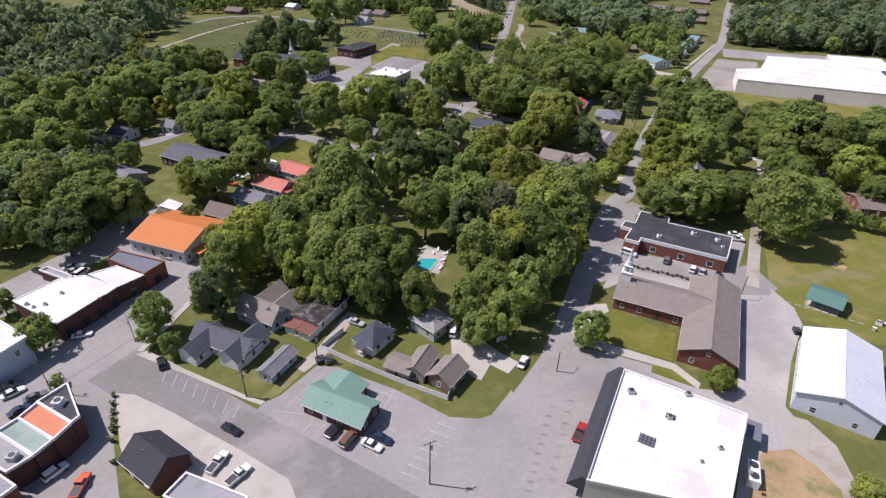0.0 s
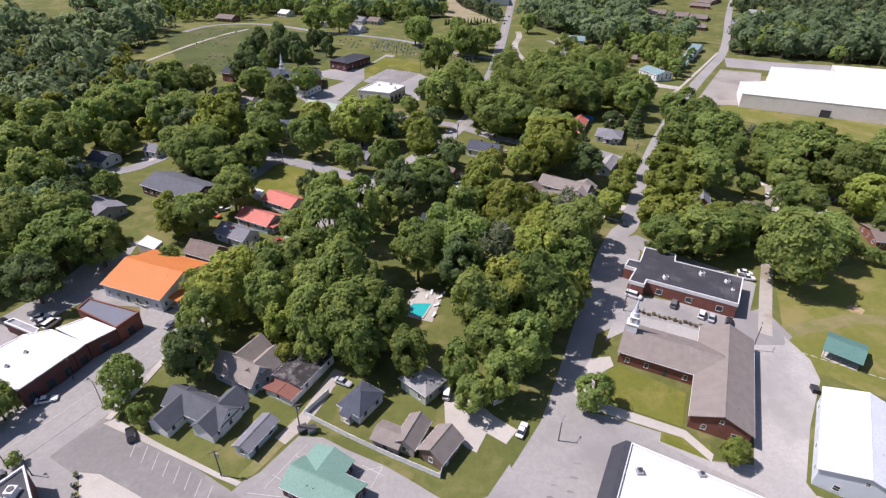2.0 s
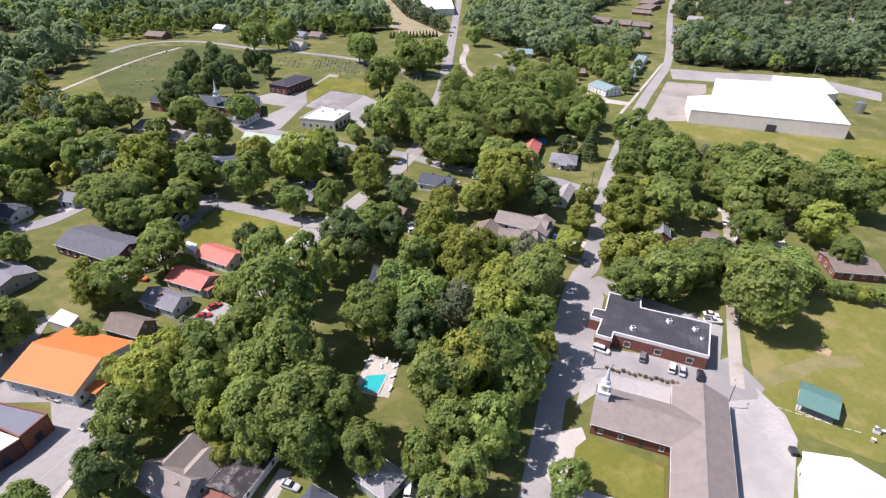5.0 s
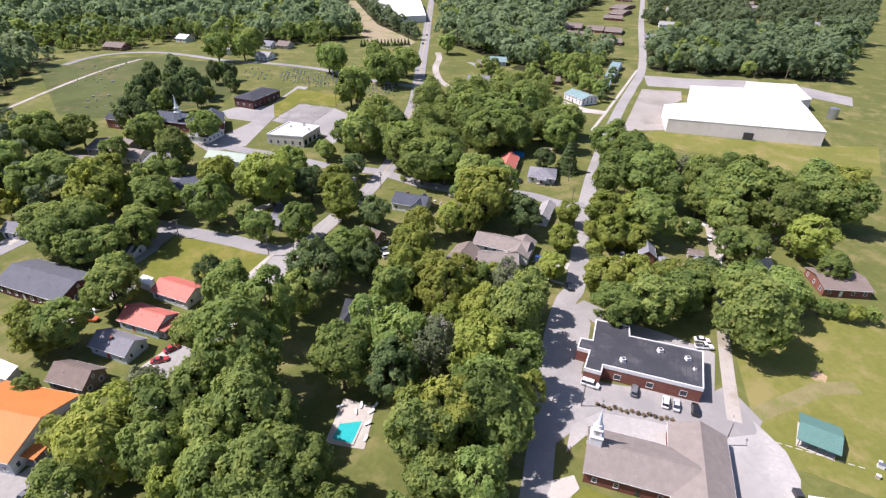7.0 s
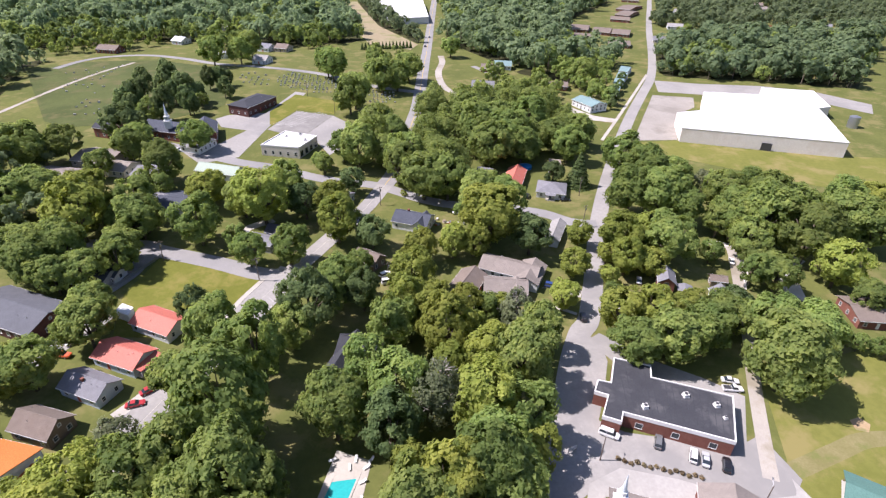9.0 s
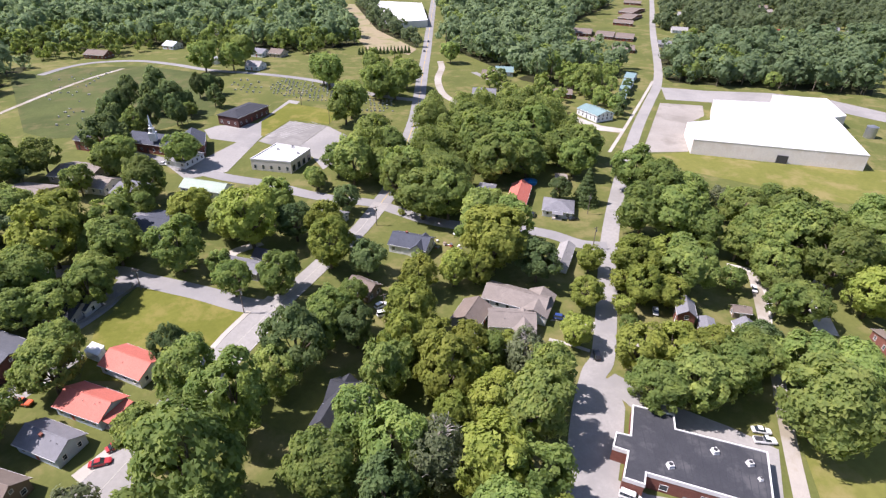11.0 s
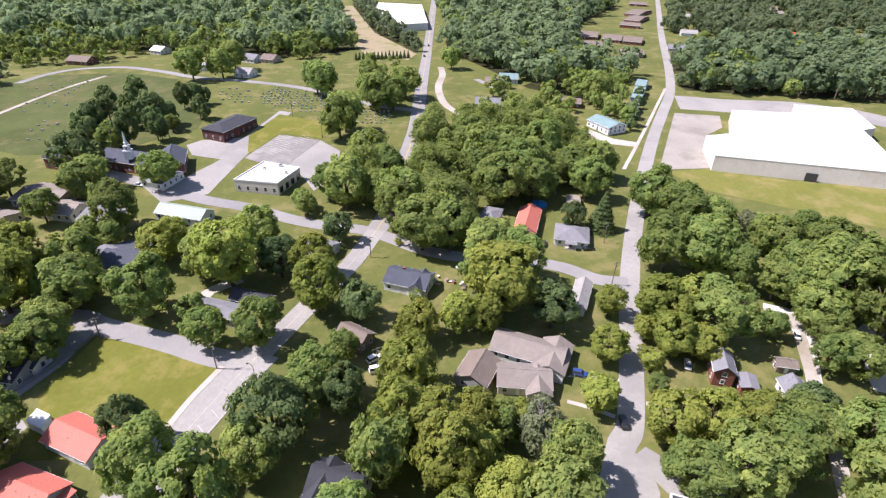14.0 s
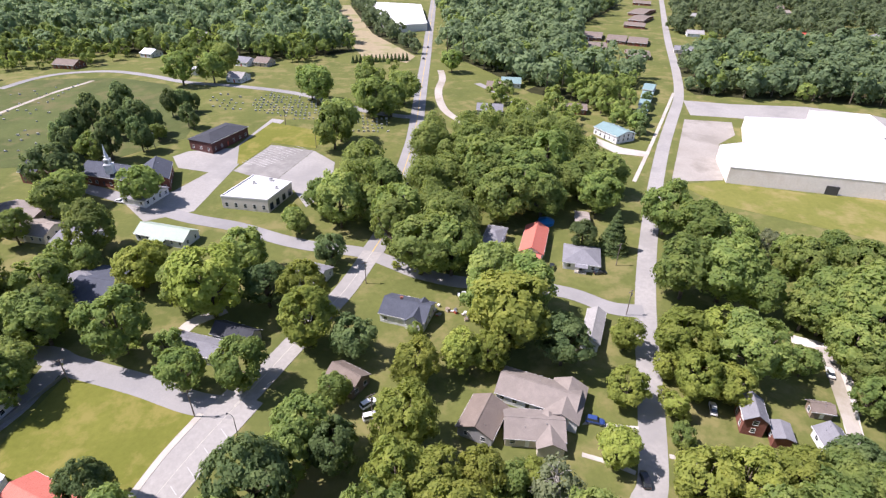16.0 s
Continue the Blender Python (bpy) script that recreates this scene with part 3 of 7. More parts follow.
def car(x, y, ang, colour, kind="sedan", label="", z=None):
    """A parked or standing vehicle, nose along its local x."""
    L, W, H = {"sedan": (4.6, 1.8, 1.45), "suv": (4.5, 1.85, 1.72), "pickup": (5.3, 1.9, 1.8), "van": (4.9, 1.9, 1.95)}[kind]
    if colour not in CARS:
        c = {"white": (0.75, 0.75, 0.74), "black": (0.015, 0.015, 0.018), "grey": (0.14, 0.145, 0.15), "silver": (0.45, 0.46, 0.47), "red": (0.4, 0.03, 0.03),
             "blue": (0.03, 0.06, 0.2), "navy": (0.02, 0.03, 0.08), "brown": (0.17, 0.085, 0.05), "orange": (0.65, 0.13, 0.05)}[colour]
        m, nt, b = shader("car_paint_" + colour)
        b.inputs["Base Color"].default_value = (*c, 1)
        b.inputs["Roughness"].default_value, b.inputs["Coat Weight"].default_value = 0.3, 0.6
        CARS[colour] = m
    ob = tagged(base("car" if kind != "pickup" else "pickup_truck", x, y, ang, z, 0.09), label or "%s %s parked on the pavement" % (colour, kind), "car" if kind != "pickup" else "pickup truck")
    a, b = L / 2, W / 2
    bm = bmesh.new()
    # lower body as a lofted outline: (x, half width, sill, shoulder)
    sh = H * 0.58
    prof = [(-a, b * 0.86, 0.42, sh * 0.9), (-a + 0.25, b, 0.3, sh), (-a * 0.4, b, 0.25, sh * 1.02), (a * 0.35, b, 0.25, sh), (a - 0.45, b * 0.97, 0.28, sh * 0.9), (a, b * 0.8, 0.4, sh * 0.72)]
    if kind == "pickup":
        prof = [(-a, b * 0.95, 0.5, sh), (-a + 0.1, b, 0.4, sh), (-0.2, b, 0.35, sh), (a * 0.35, b, 0.35, sh), (a - 0.4, b * 0.97, 0.38, sh * 0.97), (a, b * 0.88, 0.45, sh * 0.85)]
    rings = []
    for px, hw, z0, z1 in prof:
        rings.append([bm.verts.new(v) for v in ((px, -hw * 0.92, z0), (px, -hw, (z0 + z1) / 2), (px, -hw * 0.9, z1), (px, hw * 0.9, z1), (px, hw, (z0 + z1) / 2), (px, hw * 0.92, z0))])
    for r, s in zip(rings, rings[1:]):
        for i in range(6):
            bm.faces.new((r[i], r[(i + 1) % 6], s[(i + 1) % 6], s[i]))
    bm.faces.new(rings[0]); bm.faces.new(rings[-1][::-1])
    body = part("body", bm, CARS[colour], ob)
    lo, hi = {"sedan": ((-a * 0.72, a * 0.42), (-a * 0.42, a * 0.1)), "suv": ((-a * 0.93, a * 0.45), (-a * 0.82, a * 0.16)),
              "pickup": ((-a * 0.12, a * 0.5), (-a * 0.06, a * 0.28)), "van": ((-a * 0.96, a * 0.62), (-a * 0.92, a * 0.36))}[kind]
    for nm, z0, z1, k0, k1, mat in (("cabin_glass", sh * 0.97, H - 0.07, 0.0, 1.0, GLASS), ("car_roof", H - 0.07, H, 1.0, 1.08, CARS[colour])):
        bm = bmesh.new()
        vs = []
        for k, z in ((k0, z0), (k1, z1)):
            x0, x1 = lo[0] + (hi[0] - lo[0]) * k, lo[1] + (hi[1] - lo[1]) * k
            hw = b * (0.88 - 0.17 * min(1.0, k))
            vs.append([bm.verts.new(v) for v in ((x0, -hw, z), (x1, -hw, z), (x1, hw, z), (x0, hw, z))])
        bm.faces.new(vs[0][::-1]); bm.faces.new(vs[1])
        for i in range(4):
            bm.faces.new((vs[0][i], vs[0][(i + 1) % 4], vs[1][(i + 1) % 4], vs[1][i]))
        part(nm, bm, mat, body)
    if kind == "pickup":
        bm = bmesh.new()
        box(bm, -a + 0.15, -a * 0.15, -b * 0.78, b * 0.78, sh - 0.02, sh + 0.012)
        part("load_bed", bm, DARKTRIM, body, "dark open load bed")
    for sx in (-1, 1):
        for sy in (-1, 1):
            bm = bmesh.new()
            tube(bm, (sx * L * 0.3, sy * (b - 0.22), 0.34), (sx * L * 0.3, sy * (b + 0.01), 0.34), 0.34, 0.34, 12)
            w = part("wheel", bm, DARKTRIM, ob)
            bm = bmesh.new()
            tube(bm, (sx * L * 0.3, sy * (b + 0.005), 0.34), (sx * L * 0.3, sy * (b + 0.03), 0.34), 0.2, 0.18, 10)
            part("rim", bm, STEEL, w)
    for sy in (-1, 1):
        bm = bmesh.new()
        box(bm, a - 0.14, a - 0.01, sy * b * 0.6 - 0.16, sy * b * 0.6 + 0.16, sh * 0.6, sh * 0.72)
        part("headlight", bm, TRIM, body)
        bm = bmesh.new()
        box(bm, -a + 0.0, -a + 0.1, sy * b * 0.68 - 0.12, sy * b * 0.68 + 0.12, sh * 0.7, sh * 0.86)
        part("tail_light", bm, METAL["red"], body)
    return ob


# ---- trees ----
def leaf_faces(rs, c, nr, s):
    """Ragged three-cornered leaf clumps at the places c, facing nr, of the sizes s."""
    n = len(c)
    u = np.cross(nr, rs.normal(size=(n, 3)))
    u /= np.linalg.norm(u, axis=1)[:, None]
    v = np.cross(nr, u)
    rows = []
    for k in range(3):
        a = k * 2.094 + rs.uniform(-0.45, 0.45, n)
        q = s * rs.uniform(0.75, 1.35, n)
        rows.append(c + u * (q * np.cos(a))[:, None] + v * (q * np.sin(a))[:, None] + nr * (q * rs.uniform(-0.25, 0.25, n))[:, None])
    return np.stack(rows, 1).reshape(-1, 3)


def leaf_cloud(rs, boughs, radii, n, leaf, core=None, ragged=0.4):
    """Clumps over the outer side of small boughs; those that lie deep within the crown's large lobes (core) are left out."""
    w = radii ** 2
    which = rs.choice(len(boughs), n, p=w / w.sum())
    d = rs.normal(size=(n, 3))
    d[:, 2] += 0.25
    d /= np.linalg.norm(d, axis=1)[:, None]
    depth = rs.uniform(0.4, 1.35, n) ** 0.7
    c = boughs[which] + d * (radii[which] * depth)[:, None]
    nr = d.copy()
    if core is not None:
        mid, rad = core
        off = (c[:, None, :] - mid[None]) / rad[None, :, None]
        far = np.linalg.norm(off, axis=2)
        near = far.argmin(axis=1)
        keep = far.min(axis=1) > 0.8
        out = off[np.arange(n), near]
        nr = d * 0.55 + out / np.linalg.norm(out, axis=1)[:, None]
        c, nr = c[keep], nr[keep]
    nr = nr + rs.normal(size=c.shape) * ragged + np.array((0, 0, 0.15))
    nr /= np.linalg.norm(nr, axis=1)[:, None]
    return leaf_faces(rs, c, nr, leaf * rs.uniform(0.6, 1.35, len(c)))


def leaf_mesh(name, verts, mat):
    me = bpy.data.meshes.new(name)
    me.from_pydata(verts.tolist(), [], np.arange(len(verts)).reshape(-1, 3).tolist())
    me.materials.append(mat)
    return me


def bough_places(rs, n, spread, zc, tall, size, big=9):
    """A crown of some large lobes, with n small boughs over their joint outside. Gives the boughs, their sizes, and the lobes."""
    d = rs.normal(size=(big, 3))
    d /= np.linalg.norm(d, axis=1)[:, None]
    rad = spread * rs.uniform(0.24, 0.42, big)
    mid = d * (spread * rs.uniform(0.9, 1.1, big) - rad)[:, None]
    mid[0], rad[0] = (0, 0, 0), spread * 0.8
    k = np.where(rs.uniform(size=n * 3) < 0.3, 0, rs.randint(0, big, n * 3))
    e = rs.normal(size=(n * 3, 3))
    e[:, 2] += 0.15
    e /= np.linalg.norm(e, axis=1)[:, None]
    p = mid[k] + e * (rad[k] * rs.uniform(0.84, 1.0, n * 3))[:, None]
    depth = np.linalg.norm((p[:, None, :] - mid[None]) / rad[None, :, None], axis=2).min(axis=1)
    p = p[depth > 0.82][:n]
    stretch = np.array((1.0, 1.0, tall))
    p, mid = p * stretch, mid * stretch
    p[:, 2] += zc
    mid[:, 2] += zc
    return p, size * rs.uniform(0.6, 1.35, len(p)), (mid, rad)


def crown_mesh(name, rnd, mat, lobes, spread, size, leaf, count, zc, tall=1.0, big=9):
    rs = np.random.RandomState(rnd.randint(0, 10 ** 6))
    p, r, core = bough_places(rs, lobes, spread, zc, tall, size, big)
    return leaf_mesh(name, leaf_cloud(rs, p, r, count, leaf, core), mat), [(Vector(q), k) for q, k in zip(core[0].tolist(), core[1].tolist())]


def conifer_mesh(name, rnd, mat, height, radius, count, leaf):
    rs = np.random.RandomState(rnd.randint(0, 10 ** 6))
    t = rs.uniform(size=count) ** 0.7
    z = 1.0 + (height - 1.0) * (1 - t)
    rr = radius * (t * 0.95 + 0.05) * (0.8 + 0.25 * np.sin(z * 4.2)) * rs.uniform(0.75, 1.08, count)
    a = rs.uniform(0, 6.283, count)
    c = np.stack((np.cos(a) * rr, np.sin(a) * rr, z - rr * 0.25), 1)
    nr = np.stack((np.cos(a), np.sin(a), np.full(count, 0.35)), 1) + rs.normal(size=(count, 3)) * 0.4
    nr /= np.linalg.norm(nr, axis=1)[:, None]
    return leaf_mesh(name, leaf_faces(rs, c, nr, leaf * rs.uniform(0.6, 1.3, count)), mat)


TREE_PARTS = {}


def tree_parts(kind):
    """The shared trunk and crown meshes of one kind of tree, six metres in half width and fifteen and a half high."""
    if kind in TREE_PARTS:
        return TREE_PARTS[kind]
    base_kind, no, level = kind
    rnd = random.Random(sum(map(ord, base_kind)) * 10 + no + 100 * level)
    mat, bark = {"broad": (LEAF, BARK), "light": (LEAFLIGHT, BARK), "dark": (LEAFDARK, BARK), "pale": (LEAFPALE, PALEBARK), "red": (LEAFRED, BARK), "dry": (LEAFDRY, BARK), "conifer": (LEAFDARK, BARK), "tall": (LEAF, BARK)}[base_kind]
    bm = bmesh.new()
    count, leaf, lobes, size = ((1300, 0.8, 30, 1.7), (4600, 0.5, 80, 1.25), (9200, 0.37, 150, 0.95))[level]
    if base_kind == "conifer":
        me = conifer_mesh("crown", rnd, mat, 17.0, 5.6, (900, 3200, 5200)[level], leaf * 1.1)
        tube(bm, (0, 0, -0.5), (0, 0, 14), 0.35, 0.08, 8)
    else:
        zc = 8.8
        if base_kind == "pale":
            count //= 2
        me, cs = crown_mesh("crown", rnd, mat, lobes, 5.9, size, leaf, int(count * 1.2), zc, {"tall": 1.15, "red": 0.9, "dark": 1.08}.get(base_kind, rnd.uniform(0.98, 1.12)), rnd.randint(17, 24))
        tube(bm, (0, 0, -0.5), (0.1, 0.1, 5.0), 0.4, 0.3, 9)
        tube(bm, (0.1, 0.1, 4.8), (0.2, -0.1, zc + 2), 0.3, 0.1, 8)
        for c, r in cs[1:9]:
            z = rnd.uniform(2.8, 5.5)
            mid = Vector((c.x * 0.5, c.y * 0.5, (z + c.z) / 2 - 0.3))
            tube(bm, (0.1, 0.1, z), mid, 0.2, 0.12, 6)
            tube(bm, mid, c, 0.12, 0.05, 6)
            if base_kind == "pale":
                for _ in range(9):
                    e = c + Vector((rnd.uniform(-1, 1), rnd.uniform(-1, 1), rnd.uniform(-0.1, 1.2))) * 3.2
                    f = c.lerp(e, 0.5) + Vector((rnd.uniform(-0.5, 0.5), rnd.uniform(-0.5, 0.5), 0.2))
                    tube(bm, c, f, 0.12, 0.08, 5)
                    tube(bm, f, e, 0.08, 0.03, 5)
    TREE_PARTS[kind] = mesh_of(bm, "trunk", bark, True), me
    return TREE_PARTS[kind]


TREE_LABEL = {"broad": "broad-leaved tree with a full dark green crown", "light": "broad-leaved tree with a light yellow-green crown", "dark": "tree with a dense very dark green crown",
              "pale": "thin-leaved tree with pale bare branches", "red": "small tree with dark red leaves", "dry": "low dry brown shrub in a bed", "conifer": "dark green cone-shaped conifer", "tall": "tall broad-leaved tree with a deep green crown"}
_tree_no = [0]


def tree(x, y, r, kind="broad", tall=1.0, group="trees of the town"):
    _tree_no[0] += 1
    PLANTED.append((x, y, r))
    n = _tree_no[0]
    rnd = random.Random(n * 7919)
    trunk, crown = tree_parts((kind, n % {"broad": 6, "light": 5, "dark": 3, "tall": 3}.get(kind, 2), 0 if r < 2.3 else 1 if r < 5 or y > 330 else 2))
    t = tagged(new("tree" if r > 1.6 else "shrub"), TREE_LABEL[kind] if r > 1.6 or kind == "dry" else "rounded green garden shrub", "tree" if r > 1.6 else "shrub", group if r > 1.6 else "")
    s = r / 6.0
    high = (2.1 * r + 1.6 if r > 1.6 else 2.2 * r) / 15.5 * tall * rnd.uniform(0.93, 1.07)
    t.matrix_basis = pose(x, y, land(x, y) - 0.05, 0, 0, rnd.uniform(0, 360)) @ Matrix.Diagonal((s * rnd.uniform(0.94, 1.08), s * rnd.uniform(0.94, 1.08), high, 1))
    for nm, me in (("trunk", trunk), ("crown", crown)):
        o = new(nm, me)
        o.parent = t
    return t


def inside(pts, x, y):
    c = False
    n = len(pts)
    for i in range(n):
        (x0, y0), (x1, y1) = pts[i], pts[i - 1]
        if (y0 > y) != (y1 > y) and x < (x1 - x0) * (y - y0) / (y1 - y0) + x0:
            c = not c
    return c


def woods(name, pts, gap, label, mat, seed, r=(3.5, 6.0), leaves=600, share=1.0, lobes=18):
    """A wood as one mass: tapered trunks with crowns of leaf clumps, spaced unevenly over the outline pts where no other thing stands."""
    rs = np.random.RandomState(seed)
    xs, ys = [p[0] for p in pts], [p[1] for p in pts]
    places = []
    y = min(ys)
    while y < max(ys):
        x = min(xs)
        while x < max(xs):
            px, py, rad = x + rs.uniform(-0.6, 0.6) * gap, y + rs.uniform(-0.6, 0.6) * gap, rs.uniform(*r)
            if rs.uniform() < share and inside(pts, px, py) and not taken(px, py, rad):
                places.append((px, py, rad, rs.uniform(0.8, 1.25)))
            x += gap
        y += gap * 0.9
    PLANTED.extend(p[:3] for p in places)
    V = []
    for px, py, rad, tall in places:
        far = min(1.0, 380.0 / max(200.0, py - 60))
        n = int(leaves * (0.3 + 0.7 * far) * (rad / r[1]) ** 1.5)
        p, q, core = bough_places(rs, lobes, rad, rad * 1.3 * tall, tall, rad * 0.27, 6)
        at = np.array((px, py, land(px, py)))
        V.append(leaf_cloud(rs, p + at, q, int(n * 1.15), rad * 3.5 / n ** 0.5, (core[0] + at, core[1]), 0.3))
    if not V:
        return None
    verts = np.concatenate(V)
    me = leaf_mesh("crowns", verts, mat)
    ob = tagged(new(name), label, "woods", kind="stuff")
    cr = new("crowns", me)
    cr.parent = ob
    tv, tf = [], []
    for px, py, rad, tall in places:
        g, i0 = land(px, py), len(tv)
        for k, h in ((0.05 * rad, -0.3), (0.02 * rad, rad * 1.7)):
            tv += [(px + k * math.cos(j * 1.2566), py + k * math.sin(j * 1.2566), g + h) for j in range(5)]
        tf += [(i0 + j, i0 + (j + 1) % 5, i0 + 5 + (j + 1) % 5, i0 + 5 + j) for j in range(5)]
    me = bpy.data.meshes.new("trunks")
    me.from_pydata(tv, [], tf)
    me.materials.append(BARK)
    tr = new("trunks", me)
    tr.parent = ob
    return ob


# ---- things of the town ----
def on(parent, ob, x, y, z, ang=0.0):
    """Fix a part to its thing at a place in the world."""
    ob.parent = parent
    ob.matrix_basis = parent.matrix_basis.inverted() @ pose(x, y, z, 0, 0, ang)
    return ob


def steeple(parent, x, y, z, ang, s=1.0):
    bm = bmesh.new()
    box(bm, -1.35 * s, 1.35 * s, -1.35 * s, 1.35 * s, -1.6, 2.0 * s)
    box(bm, -1.5 * s, 1.5 * s, -1.5 * s, 1.5 * s, 2.0 * s, 2.2 * s, None, 0.05)
    st = on(parent, part("steeple", bm, TRIM, None, "white stepped wooden steeple"), x, y, z, ang)
    bm = bmesh.new()
    box(bm, -0.95 * s, 0.95 * s, -0.95 * s, 0.95 * s, 2.2 * s, 4.0 * s)
    box(bm, -1.1 * s, 1.1 * s, -1.1 * s, 1.1 * s, 4.0 * s, 4.18 * s, None, 0.04)
    part("belfry", bm, TRIM, st)
    for i in range(4):
        bm = bmesh.new()
        box(bm, -0.4 * s, 0.4 * s, 0.95 * s, 0.99 * s, 2.5 * s, 3.7 * s, Matrix.Rotation(radians(90 * i), 4, 'Z'))
        part("louvre", bm, STEEL, st)
    bm = bmesh.new()
    tube(bm, (0, 0, 4.18 * s), (0, 0, 5.2 * s), 0.75 * s, 0.72 * s, 8)
    tube(bm, (0, 0, 5.2 * s), (0, 0, 5.35 * s), 0.85 * s, 0.85 * s, 8)
    part("lantern", bm, TRIM, st)
    bm = bmesh.new()
    tube(bm, (0, 0, 5.35 * s), (0, 0, 10.2 * s), 0.62 * s, 0.03, 8)
    part("spire", bm, SIDING["steel"], st)
    return st


def utility_pole(x, y, h, ang=0.0, arm=True, light=False):
    ob = tagged(base("utility_pole", x, y, ang), "weathered wooden utility pole with a crossarm" if arm else "tall wooden pole with a lamp arm", "utility pole")
    bm = bmesh.new()
    tube(bm, (0, 0, -0.5), (0, 0, h), 0.17, 0.11, 8)
    part("pole", bm, POLEWOOD, ob)
    if arm:
        bm = bmesh.new()
        box(bm, -1.2, 1.2, 0.1, 0.22, h - 0.7, h - 0.55)
        a = part("crossarm", bm, POLEWOOD, ob)
        for k in (-1.1, -0.5, 0.5, 1.1):
            bm = bmesh.new()
            tube(bm, (k, 0.16, h - 0.56), (k, 0.16, h - 0.38), 0.05, 0.035, 6)
            part("insulator", bm, STEEL, a)
        bm = bmesh.new()
        tube(bm, (0.33, 0, h - 2.2), (0.33, 0, h - 1.3), 0.24, 0.24, 10)
        part("transformer", bm, STEEL, ob, "grey transformer can")
    if light or not arm:
        bm = bmesh.new()
        tube(bm, (0, 0, h - 0.5), (1.6, 0, h + 0.1), 0.05, 0.04, 6)
        part("lamp_arm", bm, STEEL, ob)
        bm = bmesh.new()
        box(bm, 1.5, 2.1, -0.14, 0.14, h + 0.02, h + 0.16, None, 0.04)
        part("lamp_head", bm, STEEL, ob)


def street_lamp(x, y, h, ang):
    ob = tagged(base("street_lamp", x, y, ang), "dark curved metal street lamp on the kerb", "street lamp")
    bm = bmesh.new()
    tube(bm, (0, 0, -0.3), (0, 0, h - 1.0), 0.11, 0.07, 8)
    tube(bm, (0, 0, -0.1), (0, 0, 0.6), 0.17, 0.14, 8)
    part("pole", bm, DARKTRIM, ob)
    bm = bmesh.new()
    for i in range(4):
        a0, a1 = i * 0.4, (i + 1) * 0.4
        tube(bm, (1.6 * (1 - math.cos(a0)), 0, h - 1.0 + math.sin(a0)), (1.6 * (1 - math.cos(a1)), 0, h - 1.0 + math.sin(a1)), 0.06, 0.05, 6)
    part("arm", bm, DARKTRIM, ob)
    bm = bmesh.new()
    tube(bm, (1.7, 0, h - 0.35), (1.7, 0, h), 0.3, 0.08, 10)
    part("lamp_head", bm, DARKTRIM, ob)


def fence(pts, h, mat, label, panel=2.4):
    x0, y0 = pts[0]
    ob = tagged(base("fence", x0, y0), label, "fence")
    bx, by, bz = ob.matrix_basis.translation
    for (ax, ay), (cx, cy) in zip(pts, pts[1:]):
        d = Vector((cx - ax, cy - ay))
        n = max(1, round(d.length / panel))
        ang = math.degrees(math.atan2(d.y, d.x))
        w = d.length / n
        for i in range(n):
            px, py = ax + d.x * (i + 0.5) / n, ay + d.y * (i + 0.5) / n
            bm = bmesh.new()
            box(bm, -w / 2 + 0.06, w / 2 - 0.06, -0.03, 0.03, 0.05, h - 0.05)
            for z in (0.15, h - 0.2):
                box(bm, -w / 2 + 0.05, w / 2 - 0.05, -0.05, 0.05, z, z + 0.12)
            part("panel", bm, mat, ob, m=pose(px - bx, py - by, land(px, py) - bz, 0, 0, ang))
            bm = bmesh.new()
            box(bm, -w / 2 - 0.07, -w / 2 + 0.07, -0.07, 0.07, -0.3, h + 0.1, None, 0.02)
            part("post", bm, mat, ob, m=pose(px - bx, py - by, land(px, py) - bz, 0, 0, ang))
    return ob


def pool(pts):
    """A sunk swimming pool with a pale coping; pts are the water's four corners."""
    cx, cy = sum(p[0] for p in pts) / 4, sum(p[1] for p in pts) / 4
    ob = tagged(base("swimming_pool", cx, cy), "turquoise swimming pool with pale concrete coping", "pool")
    loc = [(p[0] - cx, p[1] - cy) for p in pts]
    out = inset(loc, -0.45)
    bm = bmesh.new()
    for i in range(4):
        j = (i + 1) % 4
        prism(bm, [out[i], out[j], loc[j], loc[i]], -0.5, 0.2)
    part("coping", bm, CONCRETE, ob)
    bm = bmesh.new()
    prism(bm, loc, -0.4, 0.12)
    part("water", bm, WATER, ob)
    a, b = Vector(loc[0]), Vector(loc[1])
    m = (a + b) / 2
    bm = bmesh.new()
    box(bm, m.x - 0.25, m.x + 0.25, m.y - 0.9, m.y + 1.0, 0.5, 0.58)
    box(bm, m.x - 0.2, m.x + 0.2, m.y + 0.6, m.y + 0.9, 0.15, 0.5)
    part("diving_board", bm, TRIM, ob, "white diving board")
    return ob


def lounger(x, y, ang):
    ob = tagged(base("sun_lounger", x, y, ang, dz=0.1), "white plastic sun lounger on the pool deck", "sun lounger", "loungers by the pool")
    bm = bmesh.new()
    box(bm, -0.9, 0.3, -0.32, 0.32, 0.3, 0.37, None, 0.02)
    part("seat", bm, TRIM, ob)
    bm = bmesh.new()
    box(bm, 0, 0.75, -0.32, 0.32, -0.03, 0.04, pose(0.3, 0, 0.34, 0, -40, 0), 0.02)
    part("backrest", bm, TRIM, ob)
    for sx in (-0.75, 0.25):
        for sy in (-0.27, 0.27):
            bm = bmesh.new()
            box(bm, sx - 0.03, sx + 0.03, sy - 0.03, sy + 0.03, -0.03, 0.31)
            part("leg", bm, TRIM, ob)


